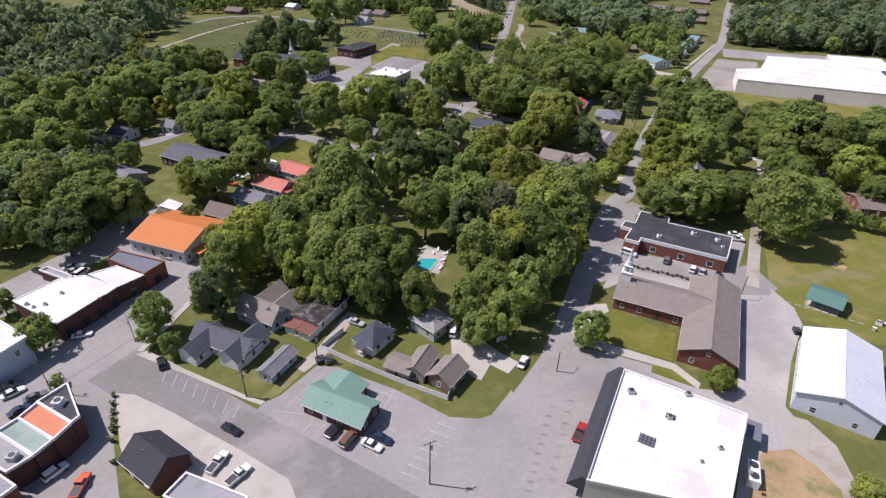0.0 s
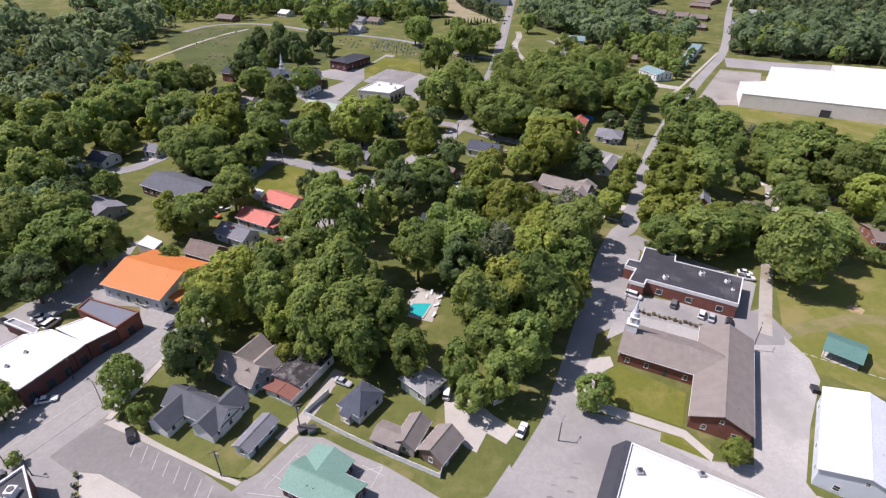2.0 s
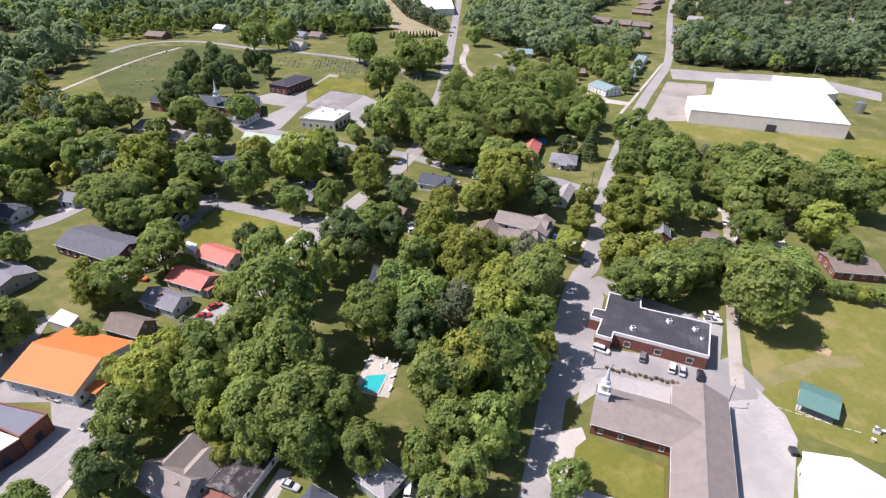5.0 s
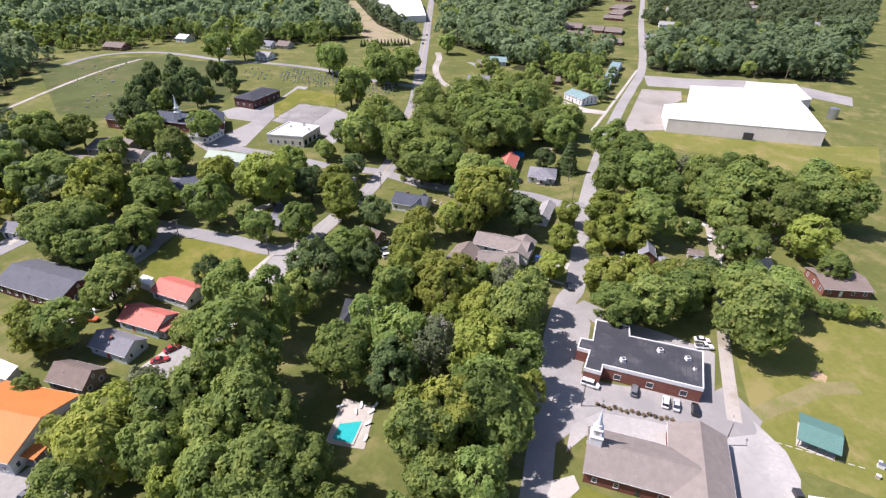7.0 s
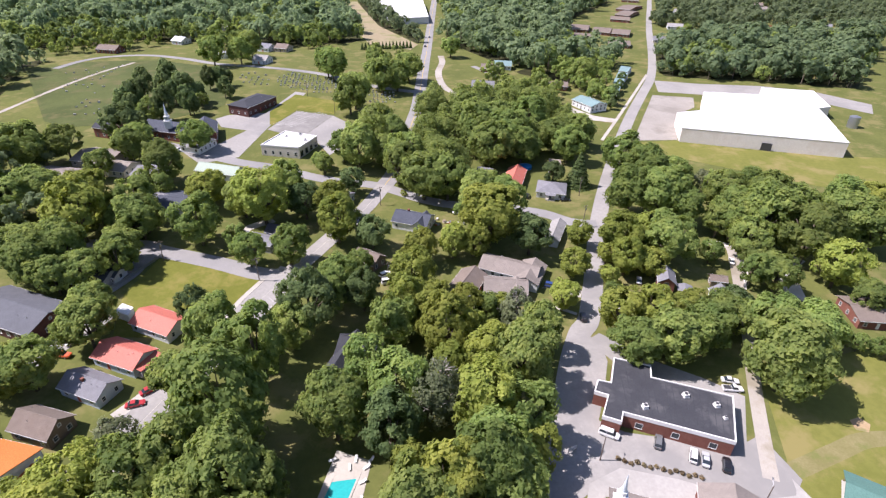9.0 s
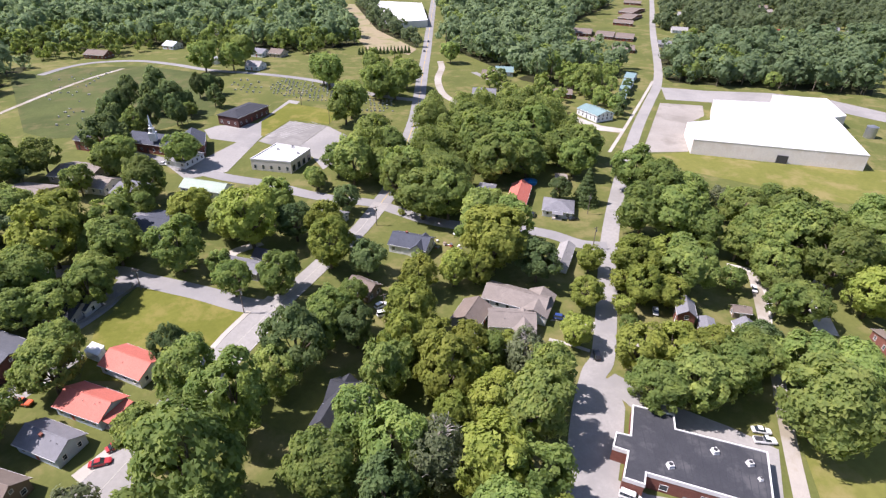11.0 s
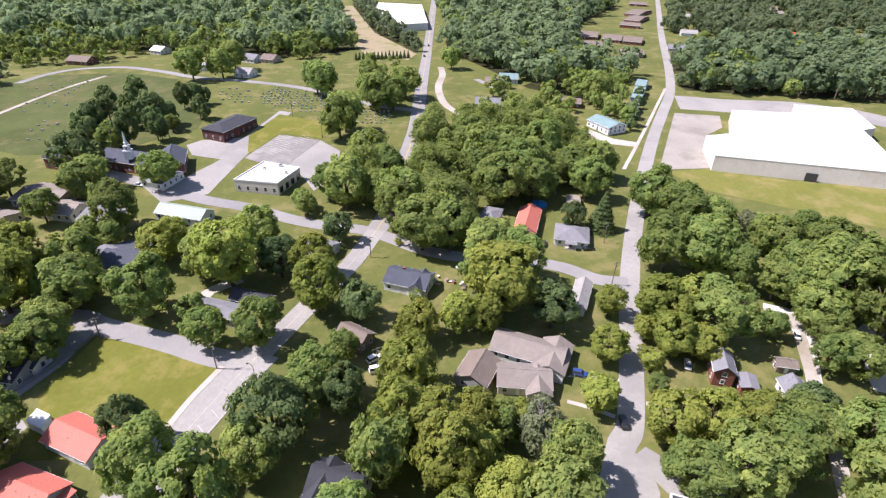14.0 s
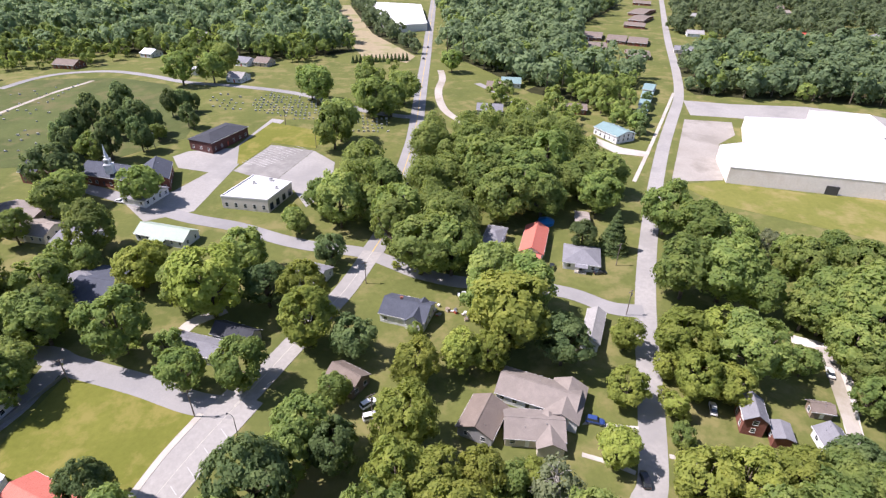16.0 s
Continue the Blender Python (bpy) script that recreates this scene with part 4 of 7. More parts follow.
def shelter(x, y, ang, L, W):
    ob = tagged(base("picnic_shelter", x, y, ang), "open picnic shelter with a dark green metal roof", "shelter")
    bm = bmesh.new()
    box(bm, -L / 2, L / 2, -W / 2, W / 2, -0.4, 0.15)
    part("slab", bm, CONCRETE, ob)
    bm = bmesh.new()
    roof_solid(bm, L, W, 2.7, 1.2, "gable", 0.5)
    part("roof", bm, METAL["darkgreen"], ob)
    for i in range(5):
        for s in (-1, 1):
            px = -L / 2 + 0.3 + (L - 0.6) * i / 4
            bm = bmesh.new()
            box(bm, px - 0.08, px + 0.08, s * (W / 2 - 0.2) - 0.08, s * (W / 2 - 0.2) + 0.08, 0.1, 2.75)
            part("post", bm, WOOD, ob)
    for i in range(3):
        t = tagged(base("picnic_table", 0, 0), "wooden picnic table under the shelter roof", "table", "picnic tables")
        t.matrix_basis = ob.matrix_basis @ pose(-L * 0.3 + L * 0.3 * i, 0, 0.15)
        bm = bmesh.new()
        box(bm, -0.9, 0.9, -0.38, 0.38, 0.7, 0.76)
        part("tabletop", bm, WOOD, t)
        for s in (-1, 1):
            bm = bmesh.new()
            box(bm, -0.9, 0.9, s * 0.7 - 0.13, s * 0.7 + 0.13, 0.42, 0.47)
            part("bench", bm, WOOD, t)
            bm = bmesh.new()
            box(bm, s * 0.6 - 0.05, s * 0.6 + 0.05, -0.7, 0.7, 0.34, 0.42)
            box(bm, s * 0.6 - 0.05, s * 0.6 + 0.05, -0.08, 0.08, 0, 0.7)
            part("leg", bm, WOOD, t)


def planter(x, y):
    ob = tagged(base("planter", x, y, dz=0.1), "dark round planter tub with a small shrub", "planter", "planters along the forecourt")
    bm = bmesh.new()
    tube(bm, (0, 0, 0), (0, 0, 0.6), 0.34, 0.45, 12)
    part("tub", bm, DARKTRIM, ob)
    me, _ = crown_mesh("shrub", random.Random(int(x * 10)), LEAFDARK, 7, 0.55, 0.22, 0.11, 260, 0.95)
    o = new("plant", me)
    o.parent = ob


def dumpster(x, y, ang, mat, label):
    ob = tagged(base("dumpster", x, y, ang, dz=0.1), label, "dumpster")
    bm = bmesh.new()
    pts = [(-0.7, 0.12), (0.7, 0.12), (0.85, 1.3), (-0.85, 1.1)]
    lo = [bm.verts.new((-1.0, p, q)) for p, q in pts]
    hi = [bm.verts.new((1.0, p, q)) for p, q in pts]
    bm.faces.new(lo[::-1]); bm.faces.new(hi)
    for i in range(4):
        bm.faces.new((lo[i], lo[(i + 1) % 4], hi[(i + 1) % 4], hi[i]))
    part("bin", bm, mat, ob)
    bm = bmesh.new()
    box(bm, -1.02, 1.02, -0.87, 0.87, 0, 0.06, pose(0, 0, 1.22, 6.7, 0, 0))
    part("lid", bm, DARKTRIM, ob)
    for s in (-1, 1):
        bm = bmesh.new()
        box(bm, s * 0.8 - 0.1, s * 0.8 + 0.1, -0.6, 0.6, 0, 0.13)
        part("skid", bm, DARKTRIM, ob)


def tank(x, y, r, h, mat, label, name="tank"):
    ob = tagged(base(name, x, y), label, "tank")
    bm = bmesh.new()
    tube(bm, (0, 0, -0.3), (0, 0, h), r, r, 20)
    part("shell", bm, mat, ob, smooth=False)
    bm = bmesh.new()
    tube(bm, (0, 0, h), (0, 0, h + r * 0.35), r * 1.03, 0.2, 20)
    part("cap", bm, mat, ob)


def signboard(x, y, ang, w, h, label, face=None):
    """A board on two posts, with plain bars where its writing is."""
    ob = tagged(base("sign", x, y, ang), label, "sign")
    for s in (-1, 1):
        bm = bmesh.new()
        box(bm, s * w * 0.45 - 0.06, s * w * 0.45 + 0.06, -0.06, 0.06, -0.3, 0.6 + h)
        part("post", bm, WOOD, ob)
    bm = bmesh.new()
    box(bm, -w / 2, w / 2, -0.05, 0.05, 0.55, 0.55 + h, None, 0.02)
    b = part("board", bm, face or TRIM, ob)
    for i in range(3):
        bm = bmesh.new()
        box(bm, -w * 0.36 + 0.1 * i, w * 0.36 - 0.1 * i, -0.062, -0.052, 0.6 + h * (0.2 + 0.27 * i), 0.6 + h * (0.3 + 0.27 * i))
        part("lettering_bar", bm, DARKTRIM, b)


def graves(name, pts, rows, gap, seed, label, share=0.85):
    """Rows of small upright stones over an outline, past counting."""
    rs = random.Random(seed)
    xs, ys = [p[0] for p in pts], [p[1] for p in pts]
    V, F = [], []
    y = min(ys)
    while y < max(ys):
        x = min(xs)
        while x < max(xs):
            px, py = x + rs.uniform(-0.35, 0.35), y + rs.uniform(-0.3, 0.3)
            if inside(pts, px, py) and rs.random() < share:
                w, d, h = rs.uniform(0.35, 0.75), rs.uniform(0.12, 0.25), rs.uniform(0.5, 1.15)
                g, i0 = land(px, py), len(V)
                V += [(px - w, py - d, g - 0.1), (px + w, py - d, g - 0.1), (px + w, py + d, g - 0.1), (px - w, py + d, g - 0.1),
                      (px - w, py - d, g + h), (px + w, py - d, g + h), (px + w, py + d, g + h), (px - w, py + d, g + h)]
                F += [tuple(i0 + k for k in f) for f in ((4, 5, 6, 7), (0, 1, 5, 4), (1, 2, 6, 5), (2, 3, 7, 6), (3, 0, 4, 7))]
            x += gap
        y += rows
    me = bpy.data.meshes.new(name)
    me.from_pydata(V, [], F)
    me.materials.append(STONE)
    tagged(new(name, me), label, "gravestones", kind="stuff")


def mansard(parent, p, q, out, z0, z1, mat):
    """A sloping canopy along the wall from p to q, reaching out by out metres."""
    p, q = Vector(p), Vector(q)
    d = (q - p).normalized()
    n = Vector((d.y, -d.x)) * out
    bm = bmesh.new()
    sec = []
    for c in (p, q):
        sec.append([bm.verts.new(v) for v in ((c.x, c.y, z1), (c.x + n.x * 0.3, c.y + n.y * 0.3, z1), (c.x + n.x, c.y + n.y, z0), (c.x + n.x, c.y + n.y, z0 - 0.25), (c.x, c.y, z0 - 0.25))])
    bm.faces.new(sec[0][::-1]); bm.faces.new(sec[1])
    for i in range(5):
        bm.faces.new((sec[0][i], sec[0][(i + 1) % 5], sec[1][(i + 1) % 5], sec[1][i]))
    ob = part("canopy", bm, mat, None, "dark sloping shingled canopy")
    ob.parent = parent
    ob.matrix_basis = parent.matrix_basis.inverted()
    return ob


def stain(parent, x, y, r, ang, seed):
    rs = random.Random(seed)
    pts = []
    for i in range(9):
        a = i * 0.698
        k = rs.uniform(0.7, 1.2)
        u, v = r * 1.7 * k * math.cos(a), r * 0.55 * k * math.sin(a)
        c, s = math.cos(radians(ang)), math.sin(radians(ang))
        pts.append((x + u * c - v * s, y + u * s + v * c))
    bm = bmesh.new()
    bm.faces.new([bm.verts.new((px, py, land(px, py) + 0.075)) for px, py in pts])
    part("oil_stain", bm, DARKTAR, parent)


def heap(x, y, seed, label):
    """Household clutter in a yard: boxes, a tarpaulin and boards."""
    rs = random.Random(seed)
    for i in range(6):
        ob = tagged(base("crate", x + rs.uniform(-3, 3), y + rs.uniform(-2.5, 2.5), rs.uniform(0, 180)), label, "crate", "yard clutter")
        w, d, h = rs.uniform(0.5, 1.5), rs.uniform(0.5, 1.1), rs.uniform(0.4, 1.1)
        bm = bmesh.new()
        box(bm, -w / 2, w / 2, -d / 2, d / 2, -0.05, h, None, 0.03)
        part("box", bm, rs.choice((TRIM, WOOD, STEEL, SIDING["tan"], METAL["red"])), ob)
        bm = bmesh.new()
        box(bm, -w / 2 - 0.03, w / 2 + 0.03, -d / 2 - 0.03, d / 2 + 0.03, h, h + 0.06)
        part("lid", bm, rs.choice((TRIM, STEEL, WOOD)), ob)


def roof_seams(parent, a, b, c, d, z, n):
    """Raised felt seams across a flat roof, between the edges a-b and c-d."""
    a, b, c, d = (Vector(p) for p in (a, b, c, d))
    org = parent.matrix_basis.translation
    for i in range(n):
        t = (i + 0.5) / n
        p, q = a.lerp(b, t), c.lerp(d, t)
        m = (p + q) / 2
        bm = bmesh.new()
        box(bm, -(q - p).length / 2, (q - p).length / 2, -0.05, 0.05, -0.03, 0.02)
        part("roof_seam", bm, SHINGLES["charcoal"], parent, m=pose(m.x - org.x, m.y - org.y, z, 0, 0, math.degrees(math.atan2(q.y - p.y, q.x - p.x))))


# ---- ground ----
def ground():
    def axis(lo, fine0, fine1, hi):
        v = list(np.arange(fine0, fine1 + 0.1, 9.0))
        a, s = fine0, 9.0
        left = []
        while a > lo:
            s *= 1.35
            a -= s
            left.append(a)
        b, s = v[-1], 9.0
        right = []
        while b < hi:
            s *= 1.35
            b += s
            right.append(b)
        return left[::-1] + v + right
    xs, ys = axis(-4500, -270, 450, 4500), axis(-1500, -27, 720, 4500)
    verts = [(x, y, land(x, y)) for y in ys for x in xs]
    n = len(xs)
    faces = [(j * n + i, j * n + i + 1, (j + 1) * n + i + 1, (j + 1) * n + i) for j in range(len(ys) - 1) for i in range(n - 1)]
    me = bpy.data.meshes.new("ground")
    me.from_pydata(verts, [], faces)
    me.materials.append(GRASS)
    tagged(new("ground", me), "green grass ground of the town with dry patches", kind="structure")


ground()

# ---- roads and paved ground ----
road("road_1", [(-140, 10), (-112, 50), (-98, 74), (-84, 98), (-73, 119), (-61.5, 142), (-48, 170), (-31, 205), (-20, 224)], 11.0, ASPHALT, "worn grey asphalt main street of the town", lines=[(0.1, 0.09, FADED)])
road("road_15", [(-22, 221), (-17, 229), (-6, 248), (4.5, 266), (14, 288)], 7.0, ASPHALT, "grey asphalt street under trees", lift=0.105, lines=[(0.0, 0.12, FADED)])
road("road_2", [(-10, 30), (4, 53), (12, 66.5), (23.5, 87), (36.2, 115), (55.8, 162), (66, 181.5), (72, 189), (82.6, 212), (95.7, 242), (113.3, 277), (140, 325), (171, 377), (200, 422), (228, 466), (262, 533), (336, 690), (454, 930), (560, 1150)], 6.6, ASPHALT, "grey asphalt side street past the church", lift=0.08)
road("road_3", [(14, 288), (20, 305), (27, 340), (35, 375), (41.3, 408), (55, 500), (70, 600), (84, 697), (110, 873), (150, 1150)], 8.0, ROADTAR, "grey asphalt highway out of town", lines=[(0.0, 0.25, YELLOW)], lift=0.12)
road("road_4", [(-75, 94.5), (-54, 83), (-32.4, 70.5), (-15.4, 61), (2, 51)], 13.0, DARKTAR, "darker asphalt cross street", lift=0.09)
road("road_5", [(-137.0, 223.1), (-127.3, 228.3), (-121.1, 237.3), (-113.6, 247.8), (-78.2, 245.6), (-66.8, 240.0), (-46.5, 230.8), (-31.8, 223.1), (-21.3, 220.5)], 7.0, ROADTAR, "grey asphalt residential street")
road("road_6", [(-70.9, 240.1), (-72.3, 232.3), (-75.5, 223.1), (-89.5, 201.1)], 6.0, ROADTAR, "grey asphalt lane beside the grass lot", lift=0.095)
road("road_7", [(-112.4, 352.9), (-81.9, 334.6), (-56.4, 318.5), (-36.0, 309.5), (-18.4, 298.7), (-6.0, 293.0), (10.1, 287.8), (20.6, 280.1), (29.1, 273.1), (43.1, 266.4), (61.5, 263.0), (76.9, 256.7), (86.9, 248.2), (96.7, 245.1)], 6.5, ROADTAR, "grey asphalt back street under the trees", lift=0.095)
road("road_8", [(121.0, 181.7), (127.8, 196.2), (137.3, 209.8), (141.1, 217.9), (141.3, 223.6), (137.2, 226.5), (134.7, 228.1)], 4.0, WHITEGRAVEL, "pale gravel track", lift=0.08)
road("road_9", [(92.8, 130.3), (98.8, 142.0), (105.1, 154.0), (110.4, 163.8), (116.7, 174.8), (127.5, 195.7), (139.3, 218.7), (140.9, 223.7)], 3.6, GRAVEL, "pale gravel lane between the fields", lift=0.085)
road("road_10", [(-214.8, 506.3), (-206.5, 531.8), (-191.1, 546.4), (-161.7, 548.0), (-129.6, 529.8), (-101.9, 508.5), (-66.9, 495.2), (-36.8, 481.4), (-14.8, 467.0), (12.7, 442.0), (32.1, 431.9), (43.3, 428.9)], 6.0, ROADTAR, "grey asphalt road behind the cemetery", lift=0.1)
road("road_11", [(-204.2, 384.2), (-191.7, 437.5), (-183.6, 468.4), (-175.9, 493.8), (-167.2, 513.7), (-164.8, 521.2)], 3.0, GRAVEL, "pale cemetery track", lift=0.08)
road("road_12", [(74.0, 541.5), (71.6, 515.2), (64.6, 485.0), (62.1, 459.3), (63.1, 439.2), (68.8, 422.1), (72.1, 412.8)], 5.0, GRAVEL, "pale gravel footpath", lift=0.08)
road("road_13", [(128.1, 411.3), (117.1, 431.2), (108.1, 465.3), (98.7, 492.0), (94.8, 502.4)], 5.0, ROADTAR, "narrow lane by the white house", lift=0.08)
road("road_14", [(144.5, 190.1), (149.6, 201.6), (153.9, 209.1), (162.1, 213.9)], 6.0, WHITEGRAVEL, "white gravel drive", lift=0.08)
drape("car_park_1", [(-35.4, 78.7), (-38.0, 81.3), (-36.7, 83.4), (-33.9, 85.4), (-27.9, 94.7), (-22.6, 94.4), (-16.9, 91.3), (-8.8, 87.6), (-4.2, 84.8), (3.2, 80.0), (9.6, 79.6), (12.3, 80.7), (17.4, 88.1), (19.5, 79.7), (11.1, 64.9), (7.6, 59.1), (-4.5, 57.9), (-22.2, 65.6)], ASPHALT, 0.06, label="pale worn asphalt car park round the restaurant")
drape("car_park_2", [(17.2, 86.4), (28.2, 103.1), (33.7, 107.6), (37.1, 102.1), (42.3, 100.4), (51.6, 96.6), (46.4, 88.7), (32.8, 61.5), (29.7, 57.3), (21.9, 56.1), (6.5, 57.0), (9.4, 63.7)], ASPHALT, 0.065, label="pale worn asphalt car park before the store")
drape("car_park_3", [(90.5, 132.4), (96.9, 134.0), (99.7, 120.5), (97.9, 113.1), (87.0, 98.8), (77.7, 84.3), (79.0, 73.8), (76.8, 61.2), (55.4, 60.3), (67.9, 81.7), (57.5, 88.9), (50.8, 94.2), (52.7, 98.0), (60.2, 89.0), (68.5, 87.4)], PALETAR, 0.07, label="pale grey asphalt yard between church and metal building")
drape("car_park_4", [(60.2, 151.0), (65.2, 146.9), (89.4, 139.1), (98.1, 142.1), (99.9, 129.4), (92.6, 123.4), (81.2, 126.2), (71.3, 132.2), (59.0, 134.5), (53.4, 133.8), (37.9, 125.3), (47.5, 149.9), (58.5, 171.9), (64.4, 183.0), (71.6, 179.7), (70.5, 170.5), (65.6, 160.6)], ASPHALT, 0.07, label="grey asphalt car park beside the brick building")
drape("car_park_9", [(68.1, 179.6), (72.6, 182.1), (84.1, 169.0), (93.8, 161.8), (101.9, 154.0), (92.9, 139.5), (88.3, 138.4), (96.2, 152.2), (78.6, 161.1), (72.1, 170.3)], ASPHALT, 0.075, label="grey asphalt drive behind the brick building")
drape("pavement_1", [(-70.0, 85.2), (-65.5, 84.8), (-56.3, 80.5), (-43.8, 73.8), (-37.6, 70.5), (-27.0, 64.4), (-23.8, 58.7), (-35.5, 54.3), (-46.8, 58.4), (-47.2, 64.1), (-54.0, 67.6), (-59.2, 67.6), (-62.2, 71.4)], CONCRETE, 0.13, label="beige concrete forecourt")
drape("car_park_5", [(-121.8, 126.0), (-117.7, 134.7), (-113.1, 144.2), (-109.8, 159.9), (-106.8, 169.6), (-98.5, 173.2), (-96.4, 151.4), (-76.1, 139.0), (-70.5, 133.2), (-74.0, 122.0), (-82.8, 138.8), (-100.4, 139.8), (-107.8, 129.2), (-110.7, 121.0), (-111.7, 111.1), (-116.8, 104.3), (-126.9, 118.0)], ASPHALT, 0.05, label="pale asphalt yard behind the shops")
drape("pavement_2", [(-101.7, 90.9), (-93.2, 103.3), (-86.1, 115.3), (-77.8, 131.0), (-72.7, 139.1), (-69.9, 148.2), (-64.4, 142.5), (-66.1, 121.7), (-68.6, 109.4), (-70.7, 98.4), (-67.2, 94.4), (-68.5, 84.7), (-72.3, 81.4), (-81.8, 85.3), (-85.8, 81.9), (-88.3, 75.1), (-93.2, 69.6), (-106.5, 80.8)], ASPHALT, 0.055, label="asphalt parking strip before the shops")
drape("car_park_6", [(-69.4, 86.3), (-69.8, 84.7), (-64.2, 72.8), (-56.6, 60.2), (-53.2, 55.1), (-76.8, 52.8), (-78.0, 60.1), (-74.9, 64.8), (-72.2, 76.9), (-74.3, 79.1), (-81.3, 86.1), (-79.7, 95.1)], ASPHALT, 0.06, label="worn asphalt yard beside the shop row")
drape("drive_1", [(3.8, 107.7), (9.3, 107.8), (15.2, 100.8), (20.1, 96.9), (17.2, 93.1), (13.2, 96.0), (10.7, 90.8), (9.0, 91.8), (4.1, 96.9)], CONCRETE, 0.08, label="pale concrete driveway")
drape("drive_2", [(62.7, 206.2), (75.3, 203.3), (73.0, 199.2), (65.8, 205.0), (61.7, 205.5)], CONCRETE, 0.08, label="pale concrete driveway beside the ranch house")
drape("car_park_7", [(-45.9, 359.3), (-32.7, 388.4), (-11.6, 380.5), (-27.2, 346.4)], DARKTAR, 0.085, label="dark asphalt car park with white bays")
drape("car_park_13", [(-27.0, 346.4), (-11.4, 380.5), (-1.1, 366.3), (-2.0, 337.6), (-11.6, 323.2), (-17.5, 338.3)], ASPHALT, 0.065, label="pale worn asphalt car park by the white office")
drape("lawn_5", [(-48.0, 388.0), (-36.0, 421.0), (-6.0, 405.0), (-11.0, 383.0), (-32.5, 391.5), (-43.5, 366.0), (-45.5, 367.0)], LAWN, 0.075, label="mown green lawn between office and cemetery")
drape("car_park_11", [(-76.2, 377.0), (-70.6, 382.8), (-49.8, 385.7), (-36.7, 427.3), (-29.8, 424.1), (-46.1, 360.7), (-54.7, 323.2), (-71.4, 316.6), (-82.2, 330.9), (-66.8, 341.3), (-56.4, 358.5), (-70.7, 364.3)], ASPHALT, 0.06, label="grey asphalt yard before the old church and office")
drape("hillside_grass_1", [(-230.7, 499.3), (-219.4, 515.4), (-204.2, 526.8), (-183.8, 528.7), (-150.0, 527.0), (-112.0, 503.0), (-95.0, 470.0), (-76.0, 440.0), (-76.0, 400.0), (-105.0, 374.0), (-150.7, 372.0), (-167.9, 383.2)], HILLGRASS, 0.05, label="darker grass on the cemetery hillside")
drape("car_park_8", [(154.4, 336.6), (206.9, 420.1), (233.5, 412.7), (222.8, 392.4), (205.1, 380.0), (180.6, 336.1)], APRON, 0.06, label="pale concrete apron of the warehouse")
drape("car_park_10", [(226.0, 456.4), (255.9, 446.1), (302.0, 437.5), (334.9, 418.4), (352.5, 389.7), (336.7, 370.9), (322.7, 390.4), (241.7, 419.8), (214.8, 427.4)], ASPHALT, 0.055, label="asphalt yard behind the warehouse")
drape("drive_3", [(-90.1, 188.5), (-84.9, 184.8), (-79.6, 190.5), (-70.4, 204.5), (-73.0, 207.4), (-81.6, 199.2)], ASPHALT, 0.06, label="grey asphalt drive between the houses")
drape("drive_4", [(-59.1, 166.8), (-51.9, 176.0), (-50.2, 174.8), (-56.5, 164.7)], CONCRETE, 0.12, label="pale concrete sidewalk before the houses")
road("pavement_3", [(-29.5, 219.5), (-35.2, 208.8), (-39.2, 198.8)], 1.6, CONCRETE, "pale concrete kerb strip beside the main street", lift=0.17)
road("pavement_4", [(-71.1, 98.7), (-68.6, 109.4), (-66.2, 121.2), (-64.8, 130.5)], 1.6, CONCRETE, "pale concrete kerb strip beside the main street", lift=0.17)
road("path_1", [(58.7, 197.4), (64.3, 194.5), (69.0, 191.3)], 1.2, CONCRETE, "pale concrete garden path", lift=0.09)
road("path_2", [(78.7, 194.5), (84.8, 191.7)], 1.2, CONCRETE, "pale concrete garden path", lift=0.09)
road("drive_5", [(-41.2, 251.3), (-38.9, 254.8), (-31.1, 259.7)], 4.0, CONCRETE, "pale concrete driveway under trees", lift=0.08)
road("drive_7", [(-31.6, 93.3), (-27.6, 99.8), (-23.5, 111.1), (-22.1, 114.6)], 3.2, GRAVEL, "worn gravel drive behind the white building", lift=0.07)
road("drive_8", [(-36.9, 84.0), (-32.5, 91.5), (-28.8, 99.1)], 2.6, WORN, "worn dirt wheel track in the grass", lift=0.05)
road("path_3", [(89.6, 130.7), (98.8, 131.7), (113.4, 135.3), (122.8, 137.5), (133.4, 137.0)], 4.5, WORN, "worn dirt path over the ball field", lift=0.055)
drape("car_park_12", [(37.1, 102.1), (42.4, 100.8), (52.2, 96.5), (60.4, 89.3), (69.5, 88.3), (67.9, 80.9), (55.9, 84.7), (43.5, 92.2)], ASPHALT, 0.068, label="grey asphalt strip between church and store")
road("pavement_5", [(136.5, 338.0), (163.8, 377.8), (197.4, 427.5), (228.0, 473.2)], 1.8, CONCRETE, "pale concrete sidewalk beside the row houses", lift=0.13)
drape("drive_10", [(138.1, 397.5), (148.3, 378.8), (160.9, 371.8), (156.5, 366.1), (142.0, 371.5), (134.0, 390.9)], CONCRETE, 0.08, label="pale concrete drive before the apartment house")
drape("lawn_1", [(-70.7, 212.6), (-65.8, 235.4), (-29.8, 219.4), (-36.1, 205.0), (-41.5, 201.7), (-52.0, 205.9)], LAWN, 0.07, label="mown green lawn")
drape("lawn_2", [(-71.9, 215.5), (-66.5, 235.1), (-57.7, 234.1), (-30.5, 219.3), (-39.3, 199.1), (-48.9, 193.1), (-68.3, 195.6)], LAWN, 0.075, label="mown green corner lot")
drape("lawn_3", [(43.9, 115.2), (48.4, 117.8), (62.4, 108.3), (57.6, 98.1), (49.1, 102.0), (39.5, 106.0)], LAWN, 0.1, label="mown church lawn")
